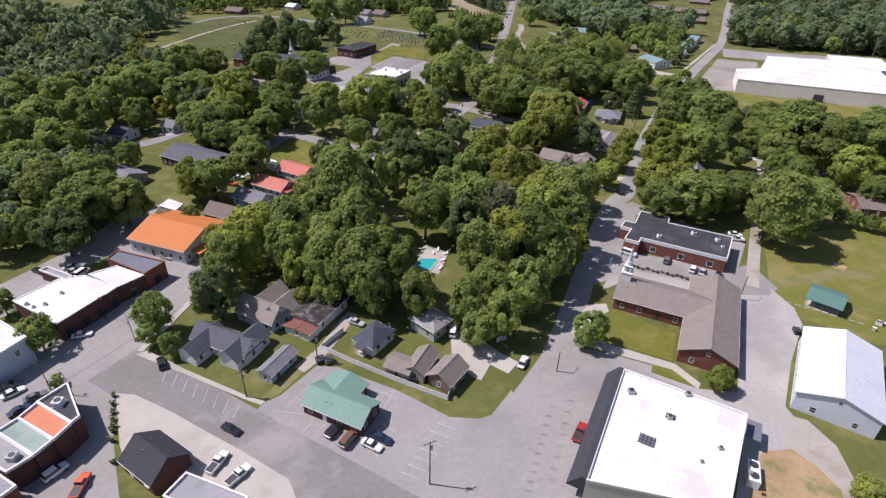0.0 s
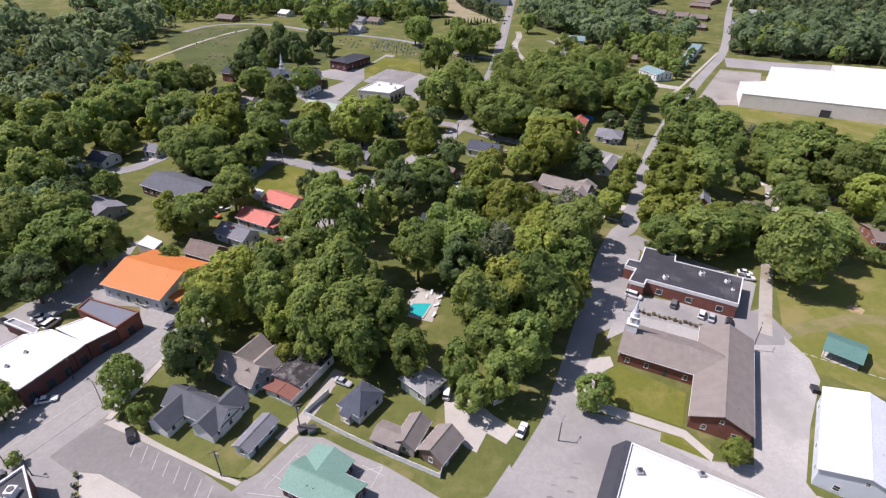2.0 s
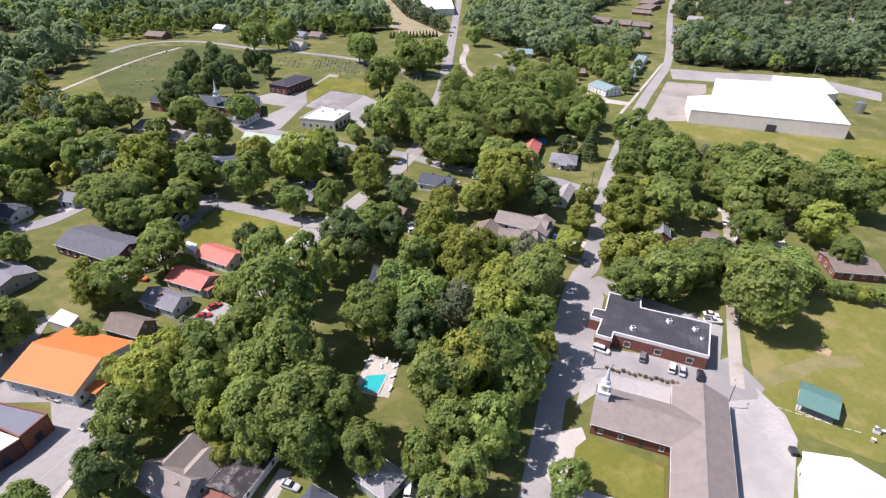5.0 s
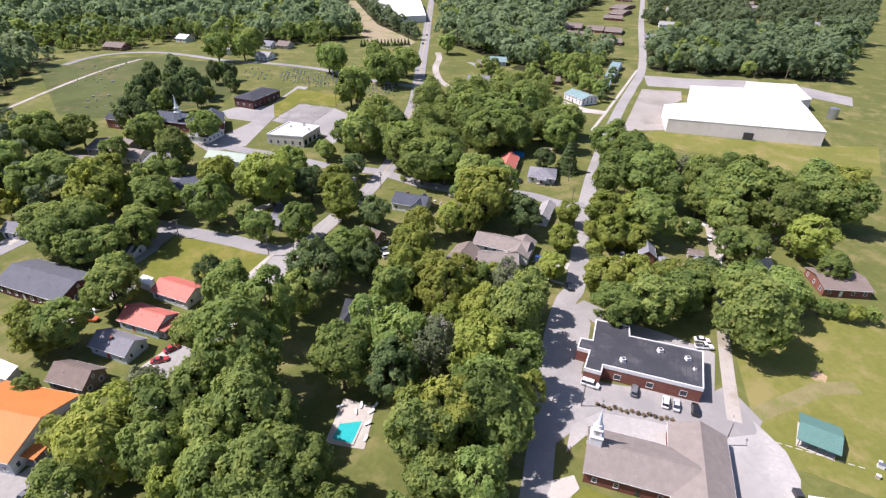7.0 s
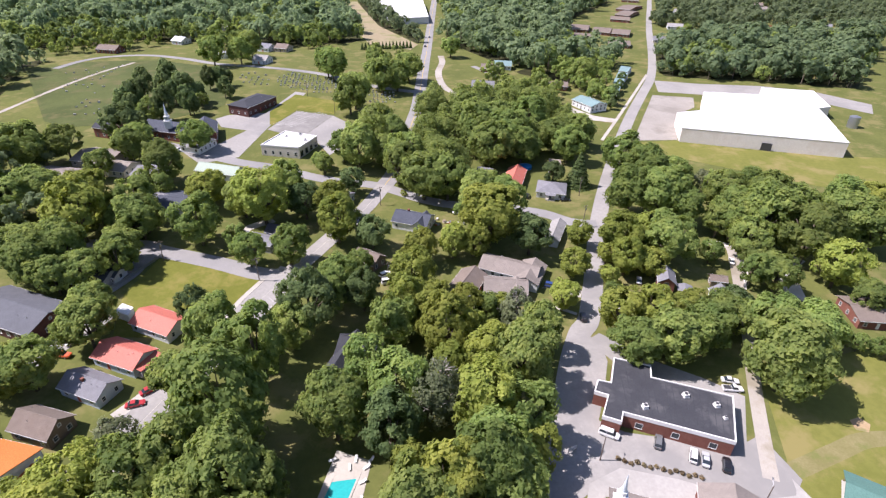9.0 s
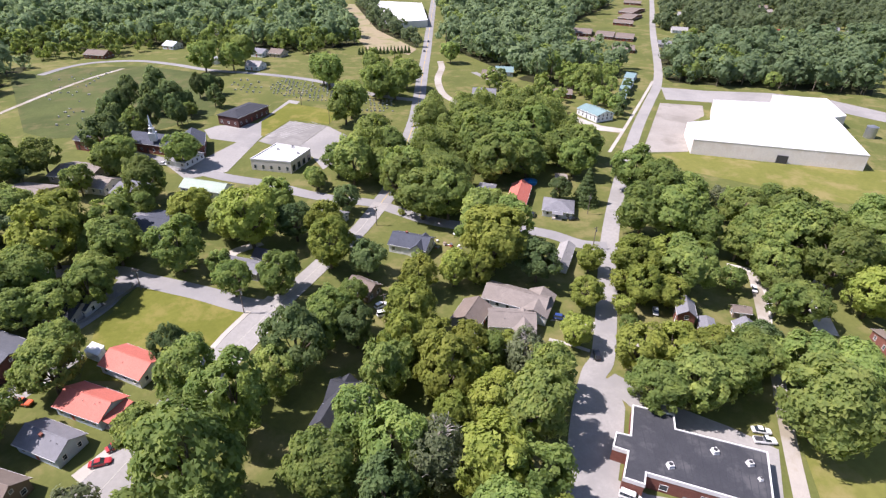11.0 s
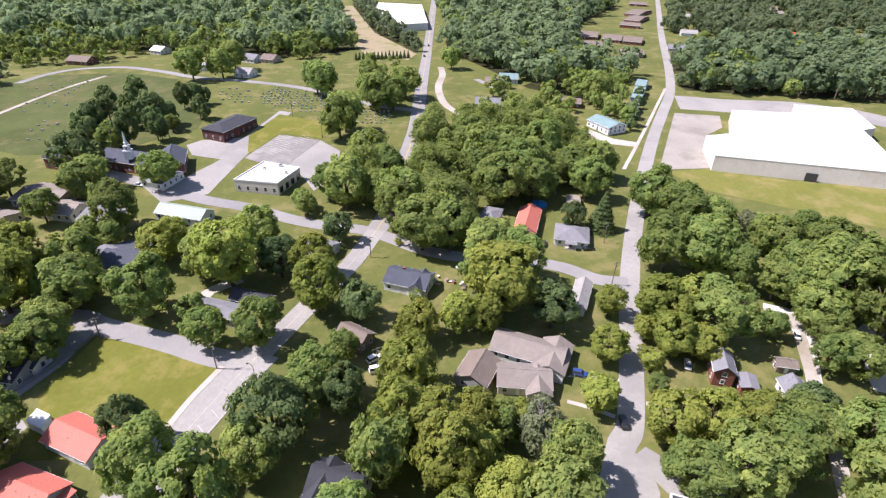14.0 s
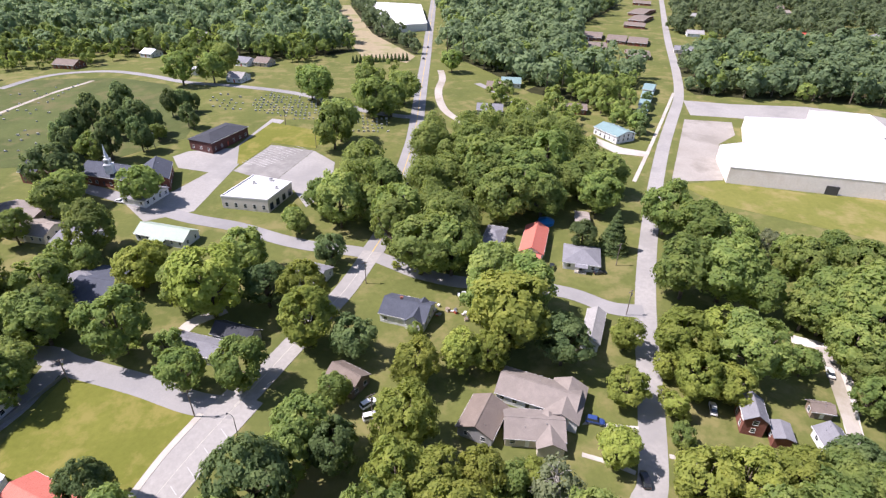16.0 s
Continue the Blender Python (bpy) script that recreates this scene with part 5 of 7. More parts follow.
drape("lawn_4", [(52.7, 98.0), (61.8, 92.9), (60.1, 89.3), (51.1, 94.2)], LAWN, 0.1, label="mown strip of lawn before the church")
drape("field_1", [(110.0, 158.5), (149.0, 167.3), (162.4, 162.0), (171.4, 143.8), (141.4, 106.2), (113.1, 105.3), (98.4, 116.2), (97.6, 129.2)], FIELD, 0.04, label="dry mown ball field")
drape("field_2", [(156.6, 333.6), (180.1, 335.1), (211.3, 318.8), (260.4, 305.0), (290.1, 299.3), (256.4, 261.4), (217.9, 270.4), (175.8, 303.7), (164.1, 312.8)], FIELD, 0.04, label="rough meadow before the warehouse")
drape("dirt_1", [(124.0, 143.6), (127.0, 144.1), (128.2, 141.6), (125.9, 139.5), (123.2, 140.6)], DIRT, 0.06, label="bare dirt mound of the ball field")
drape("dirt_2", [(62.6, 68.8), (66.6, 72.2), (72.8, 73.0), (75.8, 68.4), (77.2, 63.5), (74.0, 56.8), (56.1, 56.5)], DIRT, 0.09, label="bare orange dirt behind the store")
drape("gravel_1", [(77.0, 81.9), (80.5, 80.4), (82.6, 73.9), (80.6, 62.2), (71.9, 56.8), (72.1, 65.8), (72.0, 73.7)], GRAVEL, 0.085, label="pale gravel edge of the yard")
drape("dirt_3", [(-17.8, 897.2), (5.3, 897.5), (27.8, 698.6), (59.6, 592.7), (50.3, 567.0), (37.7, 581.9), (15.0, 593.2), (-6.1, 731.5)], PLOUGHED, 0.05, label="bare brown strip of ploughed ground")
drape("kerb_walk_1", [(-71.6, 97.5), (-69.2, 98.8), (-57.6, 92.7), (-40.8, 84.8), (-36.7, 83.4), (-37.4, 82.4), (-41.9, 84.2), (-58.5, 91.8)], CONCRETE, 0.16, label="pale concrete sidewalk along the cross street")
drape("church_walk", [(34.3, 109.1), (42.0, 120.1), (47.2, 120.8), (47.2, 117.3), (43.9, 115.2), (39.5, 106.0), (57.9, 97.2), (61.5, 90.8), (60.2, 89.0), (56.5, 95.2), (37.4, 103.3)], CONCRETE, 0.13, label="pale concrete church path")

# ---- shops along the main street ----
flat_building("shop", [(-76.6, 82.0), (-69.2, 73.4), (-69.9, 71.8), (-79.6, 76.8)], 6, BRICKDARK, BLACK_ROOF, "corner shop with a dark flat roof and white parapet", units=[(-75.1, 76.5, 1.8)], windows=[(3, 1.4, 2.2, 0.6)])
flat_building("shop", [(-79.5, 76.7), (-69.8, 71.6), (-70.9, 67.8), (-80.7, 72.7)], 6, BRICKDARK, surface("orange_roof", (0.6, 0.22, 0.12), (0.66, 0.27, 0.16), 0.2, 2.0), "brick shop with an orange flat roof", windows=[(3, 1.4, 2.2, 0.6)])
flat_building("shop", [(-81.1, 73.0), (-71.3, 68.0), (-72.7, 64.6), (-82.9, 69.7)], 5.6, BRICKDARK, surface("green_roof", (0.24, 0.32, 0.25), (0.36, 0.44, 0.42), 0.12, 2.0), "brick shop with a faded green flat roof", windows=[(3, 1.4, 2.2, 0.6)])
flat_building("shop", [(-83.3, 70.0), (-73.1, 64.7), (-75.5, 61.3), (-86.3, 66.3)], 5.2, BRICKDARK, GREY_ROOF, "dark shop with a grey flat roof", units=[(-76.3, 64.3, 1.6)])
flat_building("shop", [(-76.6, 61.0), (-72.2, 58.8), (-73.9, 55.8), (-80.0, 58.9)], 5.0, BRICK, GREY_ROOF, "low red brick shop with a grey roof")
flat_building("shop", [(-107.3, 110.5), (-91.0, 101.7), (-85.9, 113.8), (-101.6, 120.3)], 5.5, BRICKDARK, WHITE_ROOF, "long brick shop with a white flat roof", units=[(-96.9, 113.9, 0.7), (-98.2, 109.1, 0.7), (-100.3, 107.9, 0.6), (-102.7, 109.0, 0.7)], windows=[(1, 1.8, 2.2, 0.5)], rim=0.18)
flat_building("shop", [(-101.6, 120.6), (-85.9, 114.1), (-84.7, 117.6), (-96.2, 122.7)], 5.2, BRICKDARK, WHITE_ROOF, "narrow brick shop with a white flat roof", windows=[(1, 1.8, 2.2, 0.5)], rim=0.18)
flat_building("shop", [(-95.5, 123.4), (-84.7, 117.9), (-80.4, 123.5), (-90.2, 127.9)], 5.0, BRICKDARK, WHITE_ROOF, "red brick shop with a white flat roof", windows=[(1, 1.8, 2.2, 0.5)], rim=0.18)
flat_building("shop", [(-94.5, 131.2), (-80.4, 123.8), (-77.6, 130.2), (-93.9, 135.8)], 5.0, BRICK, METAL["slate"], "red brick shop with a grey metal roof and stepped front", windows=[(1, 1.8, 2.2, 0.5)], coping=BRICK, rim=0.35)
flat_building("shop", [(-109.7, 102.4), (-103.1, 100.7), (-93.1, 95.0), (-95.3, 89.4), (-98.6, 83.8)], 7, SIDING["blue"], WHITE_ROOF, "two-storey blue shop with a white flat roof", windows=[(2, 1.0, 1.4, 4.2), (1, 1.0, 1.4, 4.2)])
flat_building("open_shed", [(-112.1, 127.6), (-110.8, 129.3), (-101.5, 125.1), (-101.5, 122.9)], 3.0, BRICKDARK, GREY_ROOF, "low dark lean-to behind the shops")
house(-81.4, 149.2, -20.0, 20.8, 19.6, 4.3, 3.0, METAL['orange'], SIDING["steel"], "large hall with a bright orange metal roof and pale blue walls", category="hall", name="hall", porch=("right", 3.0, 14.0))
house(-52.2, 66.5, -32.3, 9.2, 7.8, 3.5, 3.0, SHINGLES['charcoal'], BRICKDARK, "brick building with a dark slate gable roof", category="shop", skip=("right",))
flat_building("shop", [(-44.6, 62.6), (-32.0, 57.9), (-34.2, 52.9), (-46.7, 57.9)], 4, STUCCO, GREY_ROOF, "low building with a pale grey flat roof")
house(-19.7, 80.8, -25.2, 14.3, 7.2, 3.0, 1.9, METAL['green'], BRICKDARK, "restaurant with a green metal roof and dark walls", category="restaurant", name="restaurant", wings=[(-2.4, 3.5, 90, 7.0, 8.6, 2.9, 1.4, "gable")])
store = flat_building("store", [(41.8, 88.7), (63.4, 76.3), (50.3, 55.3), (27.2, 60.7)], 6, STUCCO, WHITE_ROOF, "large store with a white flat roof", units=[(47.3, 75.3, 1.0), (53.4, 81.5, 1.0), (54.4, 68.0, 0.7), (49.6, 65.0, 0.5), (41.5, 82.0, 1.2)], category='store')
house(92.1, 90.7, -123.1, 25.8, 15.5, 5, 2.6, METAL['white'], SIDING["steel"], "white and pale blue sheet metal barn", category="barn", name="barn", gap=6.0)

# ---- church and brick building ----
church = house(61.6, 119.6, -26.0, 23.0, 12.6, 3.8, 2.7, SHINGLES["taupe"], BRICK, "brick church nave with a brown shingle roof", category="church", name="church", gap=4.0, skip=("right",))
house(71.6, 110.9, 63.9, 34.0, 12.4, 3.8, 2.75, SHINGLES["taupe"], BRICK, "brick church hall with a brown shingle roof", category="church", name="church_hall", gap=5.0, skip=("back",))
office = flat_building("brick_office", [(70.4, 167.6), (79.0, 163.4), (77.2, 159.3), (94.8, 150.5), (87.1, 137.3), (64.8, 148.9), (63.2, 146.2), (59.3, 148.4), (63.3, 154.7), (60.4, 156.4), (62.8, 160.1), (65.8, 158.8)], 4.5, BRICK, BLACK_ROOF, "long brick building with a black flat roof and white fascia", units=[(70.8, 149.8, 1.25), (82.8, 152.1, 1.3), (88.8, 148.1, 1.2), (88.7, 144.2, 0.7)], category='office', rim=0.25, fascia=0.9, over=0.08, gap=7.0, windows=[(4, 1.6, 1.6, 0.7)])
shelter(109.1, 122.4, -40.5, 8.1, 8.7)

# ---- houses ----
house(-50.4, 100.3, -24.1, 16.1, 6.2, 3, 2.6, SHINGLES['slate'], SIDING["white"], "white bungalow with several dark grey gables", wings=[(-4.5, -3.0, 90, 10.0, 5.0, 3.0, 2.2, "gable"), (5.0, 0.5, 90, 11.0, 5.5, 3.0, 2.4, "gable")])
house(-44.8, 111.6, -27.1, 11.7, 6.5, 3.2, 3.2, SHINGLES['tan'], SIDING["blue"], "pale blue house with a tan shingle roof", wings=[(-2.5, 4.5, 90, 10.0, 6.0, 3.2, 2.6, "gable"), (3.5, 3.5, 90, 9.0, 6.0, 3.2, 2.6, "gable")])
house(-30.3, 113.6, 63.2, 12.6, 7.8, 3.2, 0.7, WEATHERED, SIDING["white"], "long white building with a low weathered dark roof", name="workshop", category="workshop")
house(-15.2, 103.0, -33.6, 5.9, 8.1, 3, 2.2, SHINGLES['blue'], SIDING["white"], "small white cottage with a slate-blue hip roof", kind="hip", porch=("front", 1.6, 2.5))
house(-36.4, 93.5, 65.2, 8.9, 3.6, 2.6, 0.9, SHINGLES['grey'], SIDING["blue"], "long narrow pale blue outbuilding with a grey roof", name="outbuilding", category="outbuilding")
house(-1.2, 108.8, -41.7, 8.1, 6.8, 3.6, 1.8, SHINGLES['light'], SIDING["sage"], "small sage green house with a pale hip roof", kind="hip")
house(-3.1, 93.9, 65.9, 7.7, 4.5, 3, 1.6, SHINGLES['taupe'], SIDING["tan"], "tan house with a taupe gable roof", wings=[(-2.5, 4.0, 90, 6.0, 5.0, 2.7, 1.0, "gable")])
house(3.0, 90.8, 55.6, 7.3, 5.8, 3, 2.0, SHINGLES['taupe'], SIDING["brown"], "dark brown house with a taupe gable roof")
house(-96.9, 206.5, -28.5, 26.8, 14.4, 3.8, 2.6, SHINGLES['slate'], BRICKDARK, "long brick hall with a charcoal gable roof", category="hall", name="hall")
house(-120.7, 190.5, -34.1, 14.7, 12.5, 3, 2.0, SHINGLES['grey'], SIDING["grey"], "grey house with a grey shingle roof")
house(-55.5, 198.1, -30.5, 13.7, 8.5, 3, 2.0, METAL['coral'], SIDING["white"], "white house with a coral red metal roof")
house(-61.0, 185.3, -27.5, 13.8, 8.3, 3, 2.2, METAL['coral'], SIDING["blue"], "pale blue house with a coral red metal roof and porch", porch=("right", 2.0, 7.0))
house(-65.9, 175.0, -28.0, 12.4, 7.4, 3, 2.2, SHINGLES['grey'], SIDING["blue"], "pale blue house with a grey shingle roof", chimney=(-0.5, -1.0, 2.4))
house(-72.0, 163.3, -23.4, 10.9, 7.4, 3.4, 2.6, SHINGLES['brown'], SIDING["brown"], "brown house with a weathered shingle roof")
flat_building("shed", [(-95.6, 166.7), (-88.7, 163.4), (-88.2, 168.3), (-94.7, 172.1)], 3.0, STUCCO, WHITE_ROOF, "small shed with a white flat roof", category='shed', rim=0.1)
house(2.1, 178.0, -24.1, 10.8, 8.5, 5.2, 3.2, SHINGLES['charcoal'], SIDING["white"], "large white house with steep charcoal gables", storeys=2, wings=[(-2.5, -4.0, 90, 15.0, 6.5, 4.8, 3.0, "gable")])
house(53.2, 214.6, -30.7, 19.5, 9.5, 3, 2.2, SHINGLES["taupe"], SIDING["white"], "white ranch house with a taupe shingle roof", wings=[(7.0, -0.5, 90, 12.5, 8.0, 2.9, 1.9, "gable")])
house(37.5, 208.4, 57.0, 10.5, 8.5, 3, 2.2, SHINGLES["brown"], SIDING["grey"], "grey house with a brown shingle roof")
house(49.0, 204.6, -12.0, 13.5, 8.5, 3, 2.0, SHINGLES["taupe"], SIDING["cream"], "cream house with a taupe shingle roof", wings=[(3.5, -2.0, 90, 9.0, 6.0, 2.9, 1.6, "gable")])
house(23.3, 250.7, -26.3, 13.9, 9.8, 3.4, 2.4, SHINGLES['blue'], SIDING["white"], "white cottage with a slate-blue roof on an open lawn", wings=[(4.0, -1.0, 90, 9.0, 5.0, 3.2, 2.2, "gable")], chimney=(-2.0, 0.3, 3.2))
house(5.5, 225.1, -40.2, 8.8, 6.9, 3, 2.2, SHINGLES['brown'], SIDING["brown"], "small brown house with a brown gable roof")
house(58.2, 288.4, -25.5, 6.9, 14.1, 4.2, 1.8, SHINGLES['grey'], SIDING["white"], "two-storey white house with a grey hip roof", kind="hip", storeys=2)
house(73.0, 286.3, 66.8, 19.2, 8.0, 3.2, 2.2, METAL['coral'], SIDING["white"], "white house with a coral red metal roof and front porch", porch=("left", 2.2, 7.0))
house(86.9, 274.7, -21.1, 12.2, 11.9, 3, 2.0, SHINGLES['grey'], SIDING["white"], "white house with a grey shingle roof", kind="hip", porch=("front", 2.0, 4.0))
house(96.7, 300.5, -18.2, 4.9, 13.1, 2.6, 1.2, SHINGLES['tan'], WOOD, "small tan outbuilding with a gable roof", name="shed", category="shed")
house(76.4, 236.9, 60.8, 15.1, 4.8, 3, 1.4, SHINGLES['light'], SIDING["white"], "white house with a pale roof behind a tall tree")
house(102.6, 201.0, 67.0, 7.4, 5.0, 5, 1.8, SHINGLES['grey'], BRICK, "two-storey red brick house with a grey roof", storeys=2, wings=[(-3.5, -6.0, 0, 5.0, 4.0, 3.2, 0.6, "gable")])
house(122.2, 201.5, -19.0, 4.9, 3.4, 2.6, 1.0, SHINGLES['brown'], WOOD, "small brown wooden shed", name="shed", category="shed")
house(117.8, 191.2, 77.0, 8.2, 5.9, 3, 2.0, SHINGLES['grey'], SIDING["white"], "white house with a grey gable roof by the gravel track")
house(-105.9, 311.4, -19.0, 16.5, 11.1, 3, 2.0, SHINGLES['tan'], SIDING["cream"], "cream house with a tan roof among trees")
house(-76.3, 276.4, -30.6, 11.8, 8.2, 3, 2.0, SHINGLES['grey'], SIDING["white"], "white house with a grey hip roof", kind="hip")
house(-58.9, 303.2, -23.4, 20.0, 8.3, 3, 2.2, METAL['pale'], SIDING["white"], "white house with a pale green metal roof", porch=("front", 2.0, 6.0))
house(-25.3, 245.6, -27.2, 12.0, 5.6, 3, 2.0, SHINGLES['charcoal'], SIDING["grey"], "grey house with a charcoal roof in deep shade")
house(-34.4, 241.2, -24.6, 14.9, 6.6, 3, 1.4, SHINGLES['grey'], SIDING["grey"], "grey house with a low grey roof behind trees")
house(-6.6, 272.9, -29.1, 10.6, 10.1, 3, 1.8, SHINGLES['grey'], SIDING["sage"], "sage house with a grey roof at the corner")
house(-82.3, 226.9, -20.7, 15.4, 5.7, 2.6, 1.2, SHINGLES['blue'], SIDING["white"], "house with a dark roof and a chain fence")
house(162.4, 179.8, -12.8, 15.4, 12.6, 3, 1.4, SHINGLES['brown'], BRICK, "long brick house with a brown roof by the field")
house(-150.6, 224.4, -21.3, 11.3, 9.9, 3, 2.0, SHINGLES['grey'], SIDING["white"], "white house with a grey shingle roof among trees")
house(-140.6, 233.1, -22.4, 9.2, 9.2, 3, 2.0, SHINGLES['blue'], SIDING["white"], "white house with a blue shingle roof among trees")
house(-128.8, 304.0, -17.8, 16.4, 15.8, 3, 2.0, SHINGLES['taupe'], SIDING["cream"], "cream house with a taupe shingle roof among trees")
house(-116.1, 323.5, -19.2, 19.2, 16.0, 3, 2.0, SHINGLES['taupe'], SIDING["tan"], "tan house with a taupe shingle roof among trees")
house(-70.3, 272.6, -20.0, 12.8, 18.3, 3, 2.0, SHINGLES['blue'], SIDING["white"], "white house with a blue shingle roof among trees")
house(-88.3, 303.3, -24.1, 11.7, 12.0, 3, 2.0, SHINGLES['grey'], SIDING["white"], "white house with a grey shingle roof among trees")
house(-81.2, 223.2, -16.7, 9.2, 11.3, 3, 2.0, SHINGLES['charcoal'], SIDING["grey"], "grey house with a charcoal shingle roof among trees")
house(-122.9, 243.1, -20.1, 6.7, 6.8, 3, 2.0, SHINGLES['grey'], SIDING["white"], "white house with a grey shingle roof among trees")
house(-169.7, 241.4, -19.2, 8.7, 6.6, 3, 2.0, SHINGLES['brown'], SIDING["cream"], "cream house with a brown shingle roof among trees")
house(-75.6, 335.4, -25.5, 10.8, 13.1, 3, 2.0, SHINGLES['grey'], SIDING["white"], "white house with a grey shingle roof among trees")
drape("drive_9", [(-127.6, 237.2), (-122.8, 247.5), (-117.7, 245.9), (-122.5, 235.2)], CONCRETE, 0.13, label="pale concrete driveway")
flat_building("shed", [(-69.7, 204.1), (-65.2, 201.4), (-65.2, 205.4), (-69.0, 207.7)], 2.6, SIDING["white"], WHITE_ROOF, "small white shed beside the red-roofed house", category='shed', rim=0.08)

# ---- far buildings ----
flat_building("bank", [(-44.0, 325.0), (-34.5, 344.3), (-17.8, 335.5), (-25.5, 319.5)], 5, STUCCO, WHITE_ROOF, "cream office with a white flat roof", units=[(-26.2, 338.0, 1.4), (-23.1, 330.0, 1.2), (-32.8, 335.8, 1.2)], category='office', windows=[(3, 1.2, 1.8, 0.8), (2, 2.2, 2.6, 0.3)])
far_office = house(-57.7, 393.3, 60.0, 26.0, 13.5, 5.0, 1.6, SHINGLES["charcoal"], BRICKDARK, "long brick office with a dark hip roof and white fascia", kind="hip", name="office", category="office", gap=4.0)
old_church = house(-93.1, 353.7, -22.8, 24.2, 13.1, 4.5, 3.0, SHINGLES['blue'], BRICK, "old brick church with a dark roof", name="old_church", category="church")
house(-75.2, 350.2, 100.3, 18.1, 11.2, 5, 3.2, SHINGLES['blue'], BRICK, "brick church front with a dark roof", name="old_church_wing", category="church")
house(-125.2, 359.1, -24.3, 8.1, 11.1, 5, 3, SHINGLES['charcoal'], BRICK, "brick annex of the old church", name="annex", category="church")
warehouse = flat_building("warehouse", [(179.9, 333.2), (257.2, 303.3), (280.0, 348.0), (286.5, 362.0), (297.0, 364.5), (313.4, 400.5), (281.5, 411.0), (272.5, 393.5), (233.5, 403.0), (209.0, 363.4), (191.4, 360.5)], 7.5, BLOCK, WHITE_ROOF, "very large warehouse with a white roof and beige walls", category='warehouse', rim=0.3)
house(150.3, 394.4, -69.8, 17.8, 13.3, 4, 2.0, METAL['teal'], SIDING["white"], "white apartment building with a teal roof", storeys=2)
house(211.4, 476.9, -35.5, 6.6, 16.8, 3.5, 2.0, METAL['teal'], SIDING["white"], "small white row house with a teal roof", group="row houses")
house(201.1, 459.0, -33.8, 6.2, 15.2, 3.5, 2.0, METAL['teal'], SIDING["white"], "small white row house with a teal roof", group="row houses")
house(191.4, 442.6, -32.4, 5.9, 13.8, 3.5, 2.0, METAL['teal'], SIDING["white"], "small white row house with a teal roof", group="row houses")
house(180.2, 423.6, -30.9, 5.6, 12.3, 3.5, 2.0, METAL['teal'], SIDING["white"], "small white row house with a teal roof", group="row houses")
flat_building("factory", [(19.9, 879.5), (92.9, 854.9), (84.0, 713.8), (45.0, 700.8)], 7, SIDING["white"], WHITE_ROOF, "far white factory with a flat roof", category='factory', rim=0.3)
house(245.5, 672.2, -25.3, 20.8, 32.5, 3, 1.8, SHINGLES['brown'], BRICK, "low brick apartment block with a brown roof", group="far blocks")
house(264.6, 653.8, -27.8, 18.0, 31.4, 3, 1.8, SHINGLES['brown'], BRICK, "low brick apartment block with a brown roof", group="far blocks")
house(280.9, 642.1, -27.7, 17.5, 30.8, 3, 1.8, SHINGLES['brown'], BRICK, "low brick apartment block with a brown roof", group="far blocks")
house(373.9, 826.7, -43.3, 19.0, 52.6, 3, 1.8, SHINGLES['brown'], BRICK, "low brick apartment block with a brown roof", group="far blocks")
house(347.3, 774.2, -41.1, 17.4, 45.9, 3, 1.8, SHINGLES['brown'], BRICK, "low brick apartment block with a brown roof", group="far blocks")
house(253.5, 585.5, -21.3, 19.5, 24.7, 3, 1.8, SHINGLES['brown'], BRICK, "low brick apartment block with a brown roof", group="far blocks")
house(227.2, 622.8, -19.4, 24.0, 27.2, 3, 1.8, SHINGLES['brown'], BRICK, "low brick apartment block with a brown roof", group="far blocks")
house(106.2, 489.0, -16.2, 14.4, 14.4, 3, 1.8, SHINGLES['brown'], BRICK, "low brick apartment block with a brown roof", group="far blocks")
house(143.7, 438.2, -15.7, 12.7, 11.1, 3, 1.8, SHINGLES['brown'], BRICK, "low brick apartment block with a brown roof", group="far blocks")
house(470.7, 658.7, -26.2, 13.3, 12, 3.2, 2.6, METAL['red'], BRICK, "far house among the trees")
house(546.6, 672.7, -32.7, 11.2, 12, 3.2, 2.6, SHINGLES['grey'], SIDING["white"], "far house among the trees")
house(585.2, 861.5, -27.3, 20, 12, 3.2, 2.6, SHINGLES['brown'], BRICK, "far house among the trees")
house(359.9, 676.6, -22.2, 16.3, 12, 3.2, 2.6, SHINGLES['light'], SIDING["white"], "far house among the trees")
house(479.1, 783.1, -41.8, 11.6, 12, 3.2, 2.6, SHINGLES['grey'], SIDING["white"], "far house among the trees")
house(-197.4, 565.8, -18.1, 17.5, 12, 3.2, 2.6, SHINGLES['brown'], BRICK, "far house among the trees")
house(-130.0, 678.3, -22.3, 15.4, 12, 3.2, 2.6, SHINGLES['light'], SIDING["white"], "far house among the trees")
house(-151.2, 601.5, -27.9, 11, 12, 3.2, 2.6, METAL['white'], SIDING["white"], "far house among the trees")
house(-68.5, 510.8, -19.4, 11, 12, 3.2, 2.6, SHINGLES['light'], SIDING["white"], "far house among the trees")
house(-71.9, 562.8, -29.5, 11, 12, 3.2, 2.6, SHINGLES['grey'], SIDING["white"], "far house among the trees")
house(-58.0, 561.1, -23.6, 11, 12, 3.2, 2.6, SHINGLES['brown'], SIDING["tan"], "far house among the trees")
house(117.4, 496.3, -12.7, 13.0, 12, 3.2, 2.6, METAL['teal'], SIDING["white"], "far house among the trees")
house(55.6, 383.1, -19.9, 11, 8, 3.2, 2.6, METAL['teal'], SIDING["white"], "far house among the trees")

